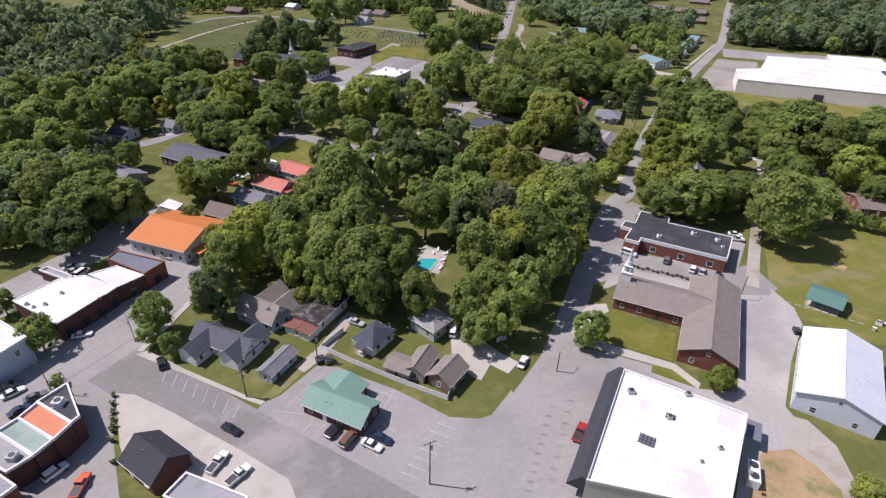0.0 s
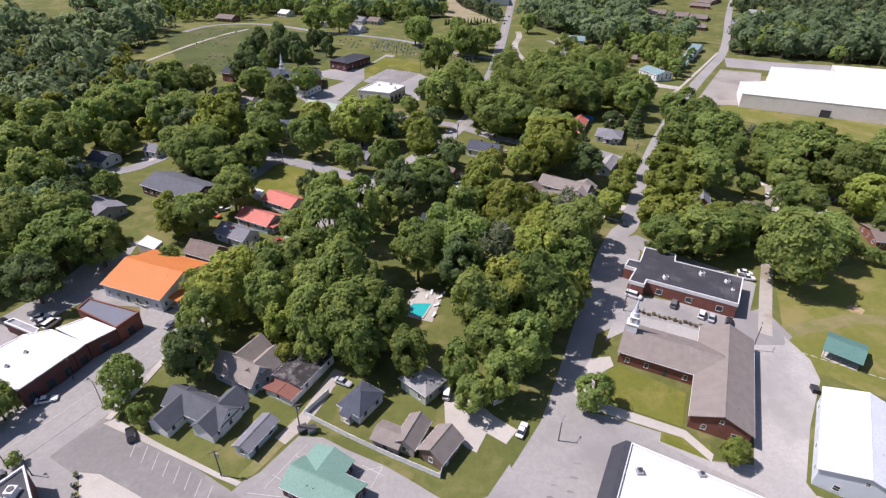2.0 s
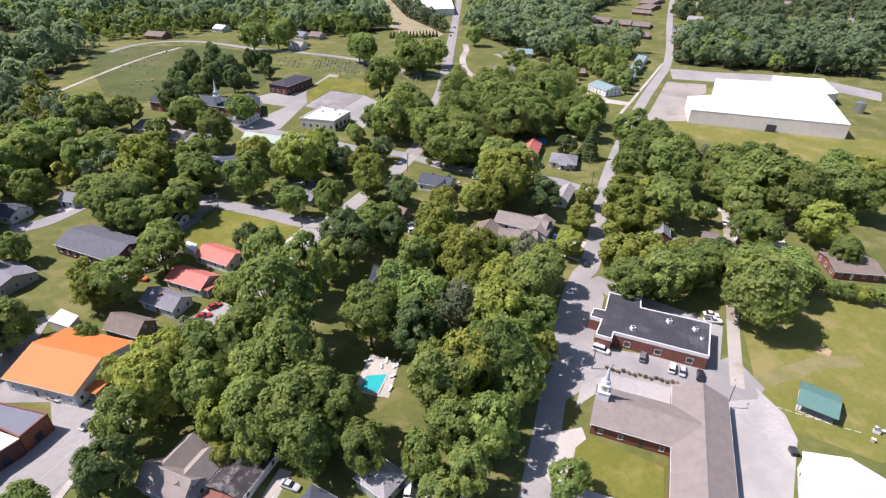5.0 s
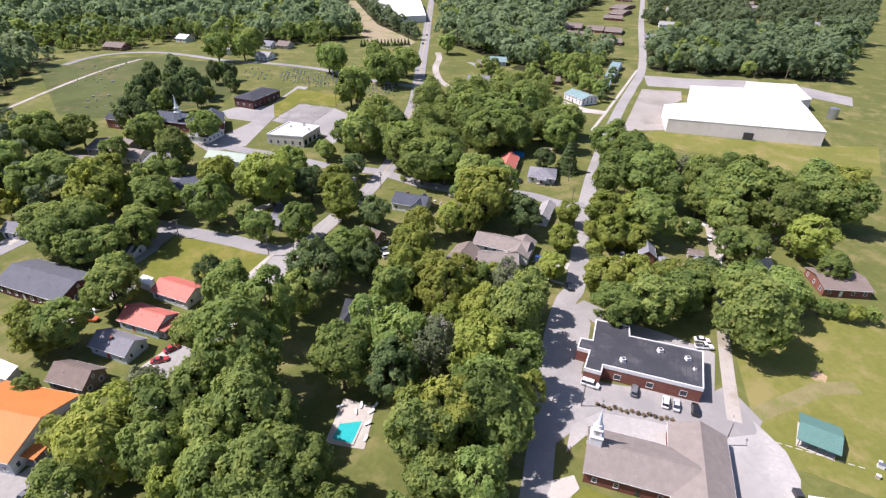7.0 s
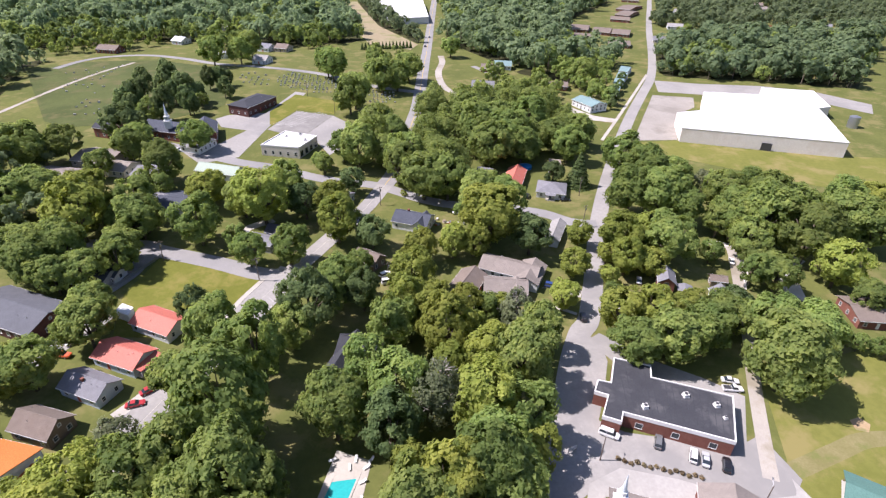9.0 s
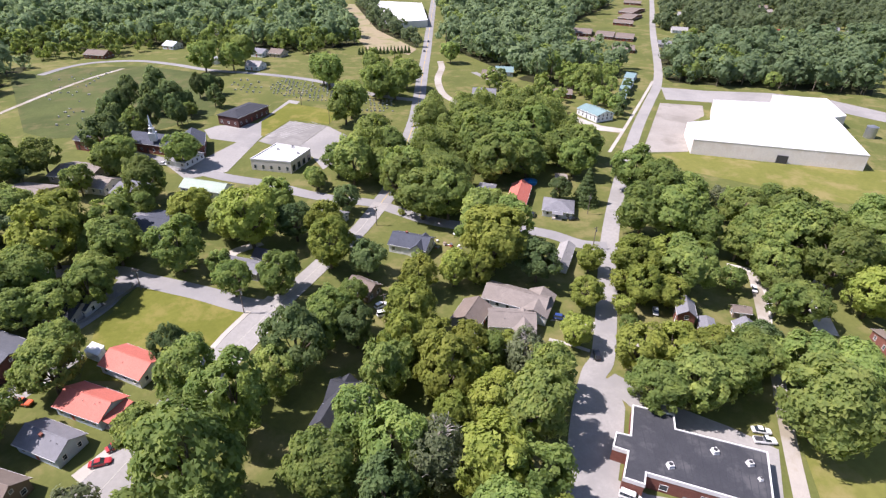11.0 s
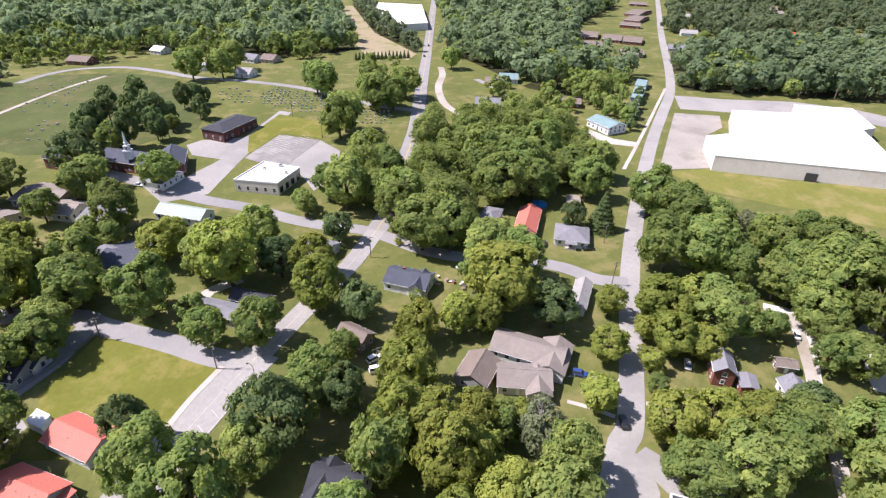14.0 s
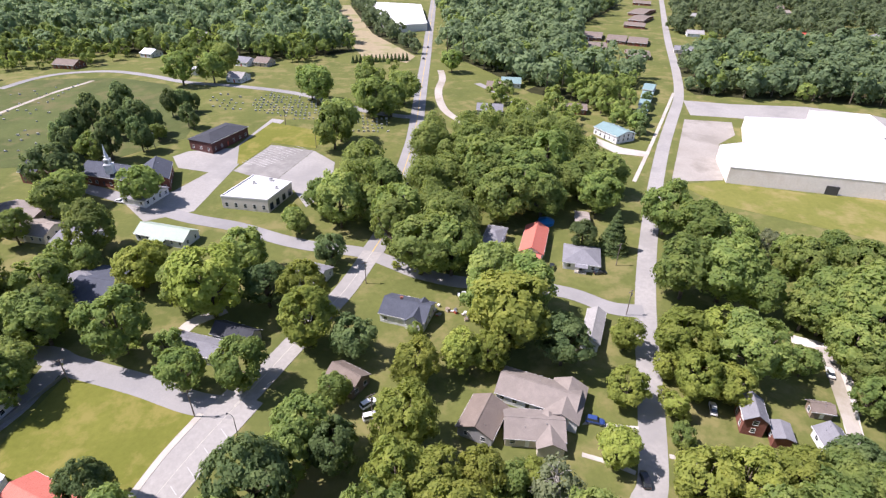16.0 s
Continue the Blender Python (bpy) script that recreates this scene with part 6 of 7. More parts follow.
house(509.7, 621.2, 20, 16, 10.0, 3.2, 2.6, SHINGLES['grey'], SIDING["white"], "far white house with a grey roof", gap=5.0)
house(550.0, 651.8, 25, 17, 10.0, 3.2, 2.6, SHINGLES['light'], SIDING["white"], "far white house with a pale roof", gap=5.0)
house(429.2, 789.6, -20, 18, 10.0, 3.2, 2.6, SHINGLES['light'], SIDING["white"], "far white house with a pale roof", gap=5.0)
house(304.0, 598.6, -25, 16, 10.0, 3.2, 2.6, SHINGLES['grey'], SIDING["cream"], "far cream house with a grey roof", gap=5.0)
house(562.6, 815.5, 10, 20, 10.0, 3.2, 2.6, SHINGLES['tan'], SIDING["white"], "far white house with a tan roof", gap=5.0)
house(670.1, 768.4, 15, 18, 10.0, 3.2, 2.6, SHINGLES['light'], SIDING["white"], "far white house with a pale roof", gap=5.0)
house(676.4, 880.2, 15, 20, 10.0, 3.2, 2.6, SHINGLES['brown'], BRICK, "far brick house with a brown roof", gap=5.0)
house(89.1, 436.4, -15, 15, 10.0, 3.2, 2.6, SHINGLES['grey'], SIDING["grey"], "far grey house beside the lane", gap=5.0)
house(411.1, 905.8, -30, 24, 10.0, 3.2, 2.6, SHINGLES['brown'], BRICK, "far brick block with a brown roof", gap=5.0)
house(316.4, 725.8, -30, 22, 10.0, 3.2, 2.6, SHINGLES['brown'], BRICK, "far brick block with a brown roof", gap=5.0)

house(-33.9, 106.3, 63.2, 3.4, 7.6, 2.3, 0.35, METAL["rust"], SIDING["white"], "low porch with a rusty red roof before the workshop", name="porch", category="porch", gap=5.0)
drape("car_park_14", [(47.5, 127.0), (51.5, 134.5), (60.0, 137.5), (72.0, 133.0), (84.0, 127.0), (80.0, 119.0), (66.0, 125.0), (54.0, 131.0)], PALETAR, 0.078, label="pale asphalt strip behind the church")

# ---- things ----
steeple(church, 52.6, 124.4, 6.7, -26.0)
steeple(old_church, -91.5, 347.4, 14.9, 0.0, 1.1)
mansard(store, (41.8, 88.7), (27.2, 60.7), 3.3, 3.4, 6.6, SHINGLES['charcoal'])
fence([(-23.5, 107.0), (-27.8, 100.4), (-17.3, 94.5), (-9.0, 90.2), (2.9, 84.6), (3.6, 87.5)], 1.6, TRIM, 'white panelled yard fence along the lot')
fence([(-78.8, 216.2), (-74.3, 222.1), (-67.7, 233.8), (-66.4, 236.8)], 1.2, STEEL, 'grey metal fence beside the lane')
fence([(-120.5, 181.7), (-110.5, 177.0), (-103.6, 172.5)], 1.0, WOOD, 'weathered wooden rail fence')
drape("pool_deck", [(-4.1, 150.0), (3.8, 146.1), (0.7, 133.7), (-2.7, 134.7), (-8.4, 136.9)], CONCRETE, 0.09, label="pale concrete pool deck")
pool([(-3.4, 145.8), (1.2, 144.0), (-2.1, 135.6), (-6.8, 137.5)])
lounger(2.7, 144.5, 30)
lounger(3.7, 146.2, 40)
lounger(1.7, 140.9, 20)
lounger(-5.0, 147.2, 10)
lounger(1.1, 136.5, 60)
lounger(0.3, 146.8, 80)
utility_pole(86.0, 124.0, 8.0, 60, False)
utility_pole(28.7, 94.1, 6.0, 60, False)
utility_pole(-0.6, 63.9, 12.0, 25, True)
utility_pole(-64.7, 233.9, 8.0, 25, True)
utility_pole(-30.8, 218.8, 9.0, 25, True)
utility_pole(90.3, 244.1, 9.5, 25, True)
utility_pole(-41.2, 84.7, 8.0, 25, True)
utility_pole(-27.8, 96.0, 8.5, 25, True)
utility_pole(20.5, 107.7, 10.5, 25, True)
utility_pole(56.1, 140.0, 8.0, 60, False)
utility_pole(11.2, 268.9, 8.5, 25, True)
utility_pole(98.7, 271.2, 9.0, 25, True)
utility_pole(11.4, 213.6, 8.0, 25, True)
utility_pole(-122.1, 150.5, 9.0, 25, True)
utility_pole(-10.5, 384.2, 9.0, 25, True)
utility_pole(-87.2, 388.5, 9.0, 25, True)
utility_pole(-28.3, 416.3, 9.0, 25, True)
street_lamp(-73.8, 102.1, 8.5, 150)
street_lamp(-84.7, 86.0, 7.5, 150)
street_lamp(-19.7, 212.0, 7.0, 150)
street_lamp(-78.9, 84.5, 6.0, 150)
street_lamp(-85.5, 110.7, 7.5, -30)
planter(-69.8, 84.2)
planter(-68.8, 81.8)
planter(-67.7, 79.5)
planter(-66.8, 77.7)
planter(-65.9, 76.0)
planter(-65.3, 74.8)
planter(-64.3, 72.5)
planter(-61.4, 67.5)
tree(60.4, 139.8, 0.6, 'dry', 0.7)
tree(61.6, 138.9, 0.6, 'dry', 0.7)
tree(62.8, 138.1, 0.6, 'dry', 0.7)
tree(64.4, 138.2, 0.6, 'dry', 0.7)
tree(65.6, 137.3, 0.6, 'dry', 0.7)
tree(66.8, 136.5, 0.6, 'dry', 0.7)
tree(68.3, 136.6, 0.6, 'dry', 0.7)
tree(69.5, 135.7, 0.6, 'dry', 0.7)
tree(70.7, 134.9, 0.6, 'dry', 0.7)
tree(72.2, 135.0, 0.6, 'dry', 0.7)
tree(73.3, 134.2, 0.6, 'dry', 0.7)
tree(74.5, 133.4, 0.6, 'dry', 0.7)
tree(76.0, 133.4, 0.6, 'dry', 0.7)
tree(77.1, 132.6, 0.6, 'dry', 0.7)
tree(74.2, 174.6, 1.3, 'broad', 0.75)
tree(76.6, 173.6, 1.3, 'broad', 0.75)
tree(78.9, 172.4, 1.3, 'broad', 0.75)
tree(80.8, 171.1, 1.3, 'broad', 0.75)
tree(83.3, 169.7, 1.3, 'broad', 0.75)
tree(21.4, 276.8, 1.5, 'light', 0.8)
tree(-16.2, 321.2, 1.5, 'light', 0.8)
tree(87.2, 203.6, 1.5, 'light', 0.8)
tree(85.5, 212.0, 1.5, 'light', 0.8)
dumpster(-27.2, 96.0, 30, DARKTRIM, 'dark steel dumpster beside the lot')
dumpster(-25.1, 95.9, 30, METAL['darkgreen'], 'green steel dumpster beside the lot')
dumpster(94.1, 109.5, 80, DARKTRIM, 'dark steel dumpster by the metal barn')
tank(301.4, 348.6, 3.0, 6.5, STEEL, 'grey metal tank beside the warehouse')
tank(-101.7, 532.2, 3.4, 4.5, TRIM, 'round white tank among the trees')
tank(83.0, 303.3, 3.2, 1.2, plain('blue_liner', (0.02, 0.2, 0.5), 0.4), 'round blue garden pool behind the red house', 'garden_pool')
signboard(50.4, 143.0, 20, 2.6, 1.2, 'white church notice board on the lawn')
signboard(16.5, 104.1, 30, 3.0, 1.6, 'pale grey board sign beside the drive')
heap(35.4, 252.8, 1, 'mixed boxes and boards lying in the yard')
heap(40.5, 247.6, 2, 'mixed boxes and boards lying in the yard')
heap(23.6, 257.7, 3, 'mixed boxes and boards lying in the yard')
heap(30.0, 251.0, 4, 'mixed boxes and boards lying in the yard')
heap(118.0, 112.4, 5, 'mixed boxes and boards lying in the yard')
car(4.6, 107.3, 80, 'white', 'van', 'white camper van parked on the concrete drive')
roof_seams(office, (70.1, 165.9), (93.6, 149.7), (65.7, 149.7), (87.4, 138.4), 4.54, 17)
marks = bpy.data.objects['car_park_1']
line_mark(marks, 0.5, 78.5, 4.4, 76.6, 0.12, lift=0.09)
line_mark(marks, -0.7, 76.3, 3.1, 74.5, 0.12, lift=0.09)
line_mark(marks, -1.8, 74.2, 2.0, 72.4, 0.12, lift=0.09)
line_mark(marks, -2.9, 72.1, 0.8, 70.4, 0.12, lift=0.09)
line_mark(marks, -4.0, 70.1, -0.3, 68.5, 0.12, lift=0.09)
line_mark(marks, -5.0, 68.2, -1.4, 66.6, 0.12, lift=0.09)
line_mark(marks, -6.0, 66.4, -2.4, 64.8, 0.12, lift=0.09)
line_mark(marks, -31.9, 81.9, -27.1, 90.3, 0.12, lift=0.09)
line_mark(marks, -27.1, 90.3, -25.5, 92.5, 0.12, lift=0.09)
line_mark(marks, -27.6, 89.8, -26.0, 88.9, 0.12, lift=0.09)
line_mark(marks, -31.0, 85.1, -28.4, 83.5, 0.12, lift=0.09)
line_mark(marks, -34.9, 81.0, -28.1, 80.2, 0.12, lift=0.09)
line_mark(marks, -14.3, 85.8, -8.9, 87.2, 0.12, lift=0.09)
line_mark(marks, -8.9, 87.2, -10.9, 82.3, 0.12, lift=0.09)
line_mark(marks, -27.4, 74.5, -25.6, 78.0, 0.12, lift=0.09)
line_mark(marks, -25.1, 73.4, -22.7, 77.5, 0.12, lift=0.09)
line_mark(marks, -12.2, 72.3, -11.0, 69.7, 0.12, lift=0.09)
line_mark(marks, -14.6, 73.6, -11.5, 70.9, 0.12, lift=0.09)
line_mark(marks, -11.4, 78.3, -7.9, 75.8, 0.12, lift=0.09)
line_mark(marks, 1.4, 77.8, 3.2, 79.4, 0.12, lift=0.09)
line_mark(marks, -13.2, 87.5, -8.6, 85.1, 0.12, lift=0.09)
marks = bpy.data.objects['road_4']
line_mark(marks, -62.1, 93.2, -61.5, 88.9, 0.12, lift=0.11)
line_mark(marks, -59.1, 91.6, -58.6, 87.4, 0.12, lift=0.11)
line_mark(marks, -56.1, 90.0, -55.7, 85.8, 0.12, lift=0.11)
line_mark(marks, -53.2, 88.4, -52.9, 84.4, 0.12, lift=0.11)
line_mark(marks, -50.4, 86.9, -50.1, 82.9, 0.12, lift=0.11)
line_mark(marks, -47.6, 85.4, -47.4, 81.5, 0.12, lift=0.11)
line_mark(marks, -44.9, 83.9, -44.8, 80.1, 0.12, lift=0.11)
line_mark(marks, -42.2, 82.4, -42.2, 78.7, 0.12, lift=0.11)
marks = bpy.data.objects['road_1']
line_mark(marks, -23.9, 214.4, -22.1, 211.8, 0.15, lift=0.115)
line_mark(marks, -26.6, 209.4, -24.9, 207.0, 0.15, lift=0.115)
line_mark(marks, -29.2, 204.8, -27.5, 202.5, 0.15, lift=0.115)
line_mark(marks, -31.6, 200.5, -29.9, 198.3, 0.15, lift=0.115)
line_mark(marks, -33.9, 196.4, -32.2, 194.4, 0.15, lift=0.115)
line_mark(marks, -21.4, 211.6, -33.0, 190.5, 0.15, lift=0.115)
marks = bpy.data.objects['car_park_7']
line_mark(marks, -43.6, 368.2, -38.7, 365.4, 0.2, lift=0.09)
line_mark(marks, -42.5, 369.9, -37.5, 367.1, 0.2, lift=0.09)
line_mark(marks, -41.3, 371.6, -36.3, 368.8, 0.2, lift=0.09)
line_mark(marks, -40.1, 373.3, -35.1, 370.5, 0.2, lift=0.09)
line_mark(marks, -38.9, 375.1, -33.9, 372.2, 0.2, lift=0.09)
line_mark(marks, -37.7, 376.9, -32.7, 374.0, 0.2, lift=0.09)
line_mark(marks, -36.5, 378.7, -31.4, 375.8, 0.2, lift=0.09)
line_mark(marks, -35.3, 380.6, -30.1, 377.6, 0.2, lift=0.09)
line_mark(marks, -34.0, 382.5, -28.9, 379.5, 0.2, lift=0.09)
line_mark(marks, -32.7, 384.4, -27.6, 381.4, 0.2, lift=0.09)
line_mark(marks, -31.4, 386.3, -26.3, 383.3, 0.2, lift=0.09)
line_mark(marks, -30.1, 388.3, -24.9, 385.2, 0.2, lift=0.09)
line_mark(marks, -37.3, 366.6, -32.3, 362.6, 0.2, lift=0.09)
line_mark(marks, -36.0, 368.1, -31.0, 364.1, 0.2, lift=0.09)
line_mark(marks, -34.7, 369.7, -29.6, 365.7, 0.2, lift=0.09)
line_mark(marks, -33.4, 371.3, -28.3, 367.2, 0.2, lift=0.09)
line_mark(marks, -32.0, 372.9, -26.9, 368.8, 0.2, lift=0.09)
line_mark(marks, -30.6, 374.6, -25.5, 370.4, 0.2, lift=0.09)
line_mark(marks, -29.3, 376.2, -24.1, 372.0, 0.2, lift=0.09)
line_mark(marks, -27.9, 377.9, -22.7, 373.7, 0.2, lift=0.09)
line_mark(marks, -26.4, 379.7, -21.3, 375.4, 0.2, lift=0.09)
line_mark(marks, -25.0, 381.4, -19.8, 377.1, 0.2, lift=0.09)
line_mark(marks, -23.5, 383.2, -18.3, 378.8, 0.2, lift=0.09)
line_mark(marks, -22.1, 385.0, -16.8, 380.5, 0.2, lift=0.09)
line_mark(marks, -20.6, 386.8, -15.3, 382.3, 0.2, lift=0.09)
marks = bpy.data.objects['car_park_2']
stain(marks, 18.7, 78.5, 0.55, -12, 1)
stain(marks, 17.4, 76.0, 0.55, -12, 2)
stain(marks, 16.2, 73.5, 0.55, -12, 3)
stain(marks, 15.0, 71.2, 0.55, -12, 4)
stain(marks, 13.9, 68.9, 0.55, -12, 5)
stain(marks, 12.8, 66.7, 0.55, -12, 6)
stain(marks, 11.7, 64.6, 0.55, -12, 7)
stain(marks, 10.7, 62.5, 0.55, -12, 8)
stain(marks, 25.5, 83.3, 0.55, -12, 9)
stain(marks, 24.5, 80.6, 0.55, -12, 10)
stain(marks, 23.6, 78.1, 0.55, -12, 11)
stain(marks, 22.7, 75.7, 0.55, -12, 12)
stain(marks, 21.8, 73.3, 0.55, -12, 13)
stain(marks, 20.9, 71.0, 0.55, -12, 14)
stain(marks, 20.1, 68.8, 0.55, -12, 15)
stain(marks, 19.3, 66.7, 0.55, -12, 16)
stain(marks, 18.5, 64.6, 0.55, -12, 17)
stain(marks, 17.8, 62.7, 0.55, -12, 18)
stain(marks, 31.5, 88.4, 0.55, -12, 19)
stain(marks, 30.2, 85.0, 0.55, -12, 20)
stain(marks, 28.9, 81.8, 0.55, -12, 21)
stain(marks, 27.7, 78.7, 0.55, -12, 22)
stain(marks, 26.6, 75.7, 0.55, -12, 23)
stain(marks, 25.5, 72.9, 0.55, -12, 24)
stain(marks, 24.4, 70.2, 0.55, -12, 25)
stain(marks, 23.4, 67.6, 0.55, -12, 26)
stain(marks, 22.4, 65.1, 0.55, -12, 27)
marks = bpy.data.objects['field_1']
line_mark(marks, 98.8, 123.3, 100.2, 122.6, 0.25, lift=0.06)
line_mark(marks, 100.8, 122.2, 102.1, 121.4, 0.25, lift=0.06)
line_mark(marks, 102.7, 121.0, 104.0, 120.3, 0.25, lift=0.06)
line_mark(marks, 104.6, 119.9, 105.9, 119.2, 0.25, lift=0.06)
line_mark(marks, 106.4, 118.8, 107.7, 118.1, 0.25, lift=0.06)
line_mark(marks, 108.3, 117.7, 109.6, 117.0, 0.25, lift=0.06)
line_mark(marks, 110.1, 116.6, 111.4, 115.9, 0.25, lift=0.06)
line_mark(marks, 111.9, 115.5, 113.2, 114.8, 0.25, lift=0.06)
line_mark(marks, 113.7, 114.5, 114.9, 113.8, 0.25, lift=0.06)
graves("gravestones", [(-53.0, 461.6), (-43.1, 476.2), (-12.7, 460.9), (-0.3, 436.8), (-3.0, 415.9), (-24.9, 425.3), (-48.4, 441.6)], 5.0, 2.6, 1, "rows of grey gravestones on the cemetery lawn", 0.85)
graves("gravestones", [(10.9, 431.8), (31.6, 425.0), (27.1, 404.4), (12.0, 400.5), (0.1, 413.2)], 5.0, 2.6, 2, "rows of grey gravestones on the cemetery lawn", 0.8)
graves("gravestones", [(-205.0, 486.8), (-193.0, 517.5), (-165.9, 510.5), (-159.8, 448.9), (-139.1, 394.4), (-150.9, 377.7)], 7.0, 5.0, 3, "rows of grey gravestones on the cemetery lawn", 0.35)
graves("gravestones", [(-84.7, 479.7), (-60.6, 478.1), (-54.1, 437.7), (-70.6, 443.7)], 6.0, 4.0, 4, "rows of grey gravestones on the cemetery lawn", 0.5)
tree(8.1, 567.1, 2.0, 'conifer')
tree(11.0, 567.7, 2.0, 'conifer')
tree(14.0, 568.4, 2.0, 'conifer')
tree(17.1, 569.0, 2.0, 'conifer')
tree(20.1, 569.6, 2.0, 'conifer')
tree(23.1, 570.2, 2.0, 'conifer')
tree(26.2, 570.8, 2.0, 'conifer')
tree(29.3, 571.4, 2.0, 'conifer')
tree(32.4, 572.1, 2.0, 'conifer')
tree(35.5, 572.7, 2.0, 'conifer')
tree(38.6, 573.3, 2.0, 'conifer')
tree(41.7, 573.9, 2.0, 'conifer')
tree(44.8, 574.5, 2.0, 'conifer')
tree(48.0, 575.1, 2.0, 'conifer')
tree(51.2, 575.8, 2.0, 'conifer')
bm = bmesh.new()
box(bm, -2.6, 2.6, -0.1, 0.1, 0.0, 4.2)
on(warehouse, part('loading_door', bm, DARKTRIM, None, 'dark loading door'), 221.1, 316.7, 2.6, -27.9)

# patches on the store's roof
rnd = random.Random(8)
for i in range(16):
    px, py = 36 + 22 * rnd.random(), 62 + 18 * rnd.random()
    bm = bmesh.new()
    w, d = rnd.uniform(0.15, 0.5), rnd.uniform(0.1, 0.9)
    box(bm, -w, w, -d, d, 0.0, 0.012)
    on(store, part("roof_patch", bm, GREY_ROOF, None, "grey patch on the white roof"), px, py, 6.0, rnd.choice((-30, -28, 60)))

# hatches, a dock canopy and a white cooling unit at the store


def roof_hatch(parent, x, y, z, w, d, ang, n):
    """A low skylight: a dark kerb with n by 3 small panes in it."""
    bm = bmesh.new()
    box(bm, -w / 2, w / 2, -d / 2, d / 2, 0.0, 0.22, None, 0.02)
    hatch = on(parent, part("skylight", bm, DARKTRIM, None, "dark framed skylight with pale panes"), x, y, z, ang)
    for i in range(n):
        for j in range(3):
            cx, cy = -w / 2 + w * (i + 0.5) / n, -d / 2 + d * (j + 0.5) / 3
            bm = bmesh.new()
            box(bm, cx - w / n * 0.36, cx + w / n * 0.36, cy - d * 0.12, cy + d * 0.12, 0.2, 0.26)
            part("pane", bm, STEEL, hatch)
    return hatch


roof_hatch(store, 40.9, 69.7, 6.0, 3.0, 2.4, -30, 4)
roof_hatch(store, 47.6, 75.6, 6.0, 1.8, 1.4, -30, 2)
bm = bmesh.new()
box(bm, -1.4, 1.4, -2.6, 2.6, 3.0, 3.15)
on(store, part("dock_canopy", bm, METAL["slate"], None, "flat grey canopy over the loading dock"), 65.2, 75.0, 0.0, -30)
for px, py in ((67.3, 76.4), (65.9, 73.0)):
    bm = bmesh.new()
    tube(bm, (0, 0, 0), (0, 0, 3.0), 0.07, 0.07, 6)
    on(store, part("canopy_post", bm, STEEL, None), px, py, 0.0)
unit = tagged(base("cooling_unit", 61.2, 66.2, -24.0, dz=0.08), "white metal cooling unit standing behind the store", "cooling unit")
bm = bmesh.new()
box(bm, -1.1, 1.1, -2.6, 2.6, 0.0, 2.2, None, 0.05)
part("casing", bm, TRIM, unit)
for k in (-1.3, 1.3):
    bm = bmesh.new()
    tube(bm, (0, k, 2.2), (0, k, 2.32), 0.8, 0.8, 14)
    part("fan_ring", bm, DARKTRIM, unit)

# ---- vehicles ----
car(-41.4, 75.5, -27, "black", "sedan", 'black sedan driving on the cross street')
car(-12.3, 72.1, -28, "white", "sedan")
car(-10.5, 73.8, -26, "navy", "sedan")
car(-20.5, 75.6, 60, "black", "suv")
car(-17.1, 73.4, 62, "brown", "van", 'brown van parked before the restaurant')
car(-63.8, 94.2, 123, "black", "suv")
car(30.1, 75.9, 60, "red", "pickup", 'red pickup truck parked before the store')
car(-41.4, 67.5, 70, "white", "pickup")
car(-36.6, 64.8, 56, "white", "pickup")
car(-70.8, 65.0, 60, "white", "suv")
car(-64.6, 62.2, 93, "orange", "pickup", 'orange truck parked on the yard')
car(-91.7, 84.4, 48, "white", "sedan")
car(-87.0, 79.6, 52, "navy", "sedan")
car(-86.2, 83.4, 43, "grey", "sedan")
car(-94.1, 86.7, 24, "grey", "sedan")
car(-87.6, 103.7, 19, "white", "sedan")
car(-115.4, 131.0, -24, "black", "sedan")
car(-107.2, 133.3, 26, "white", "sedan")
car(-105.3, 131.3, 43, "silver", "sedan")
car(-102.5, 130.5, 74, "white", "van")
car(-82.7, 140.1, -30, "white", "sedan")
car(-82.2, 139.7, -25, "silver", "sedan")
car(-70.2, 130.9, 65, "grey", "sedan")
car(70.1, 189.1, 77, "black", "suv", 'black car driving up the side street')
car(60.9, 146.4, -34, "white", "van", 'white van parked by the brick building')
car(71.8, 142.8, 59, "grey", "suv")
car(78.2, 138.1, 58, "white", "suv")
car(80.5, 136.8, 60, "silver", "sedan")
car(84.5, 134.8, 60, "black", "suv")
car(100.8, 159.3, -18, "white", "sedan")
car(99.7, 156.4, -13, "white", "pickup")
car(-53.9, 169.1, 12, "red", "sedan")
car(-77.5, 194.0, 24, "white", "sedan")
car(-83.6, 191.5, -34, "white", "sedan")
car(-79.0, 189.1, -14, "orange", "pickup")
car(-51.9, 173.4, 36, "red", "sedan")
car(65.0, 205.7, -23, "blue", "suv")
car(96.2, 205.8, 64, "white", "sedan")
car(135.4, 213.6, 62, "white", "sedan")
car(11.5, 213.2, 10, "white", "van")
car(10.6, 217.5, 33, "white", "suv")
car(42.3, 259.0, 2, "white", "sedan")
car(75.2, 271.7, 62, "black", "suv")
car(90.9, 266.9, 2, "black", "sedan")
car(21.0, 96.5, 65, "white", "sedan", 'white car on the side street')
car(-20.6, 110.3, -25, "silver", "sedan")
car(74.6, 628.1, 85, "black", "sedan")
car(65.3, 581.7, 86, "black", "sedan")
car(-84.9, 333.0, -18, "white", "sedan")

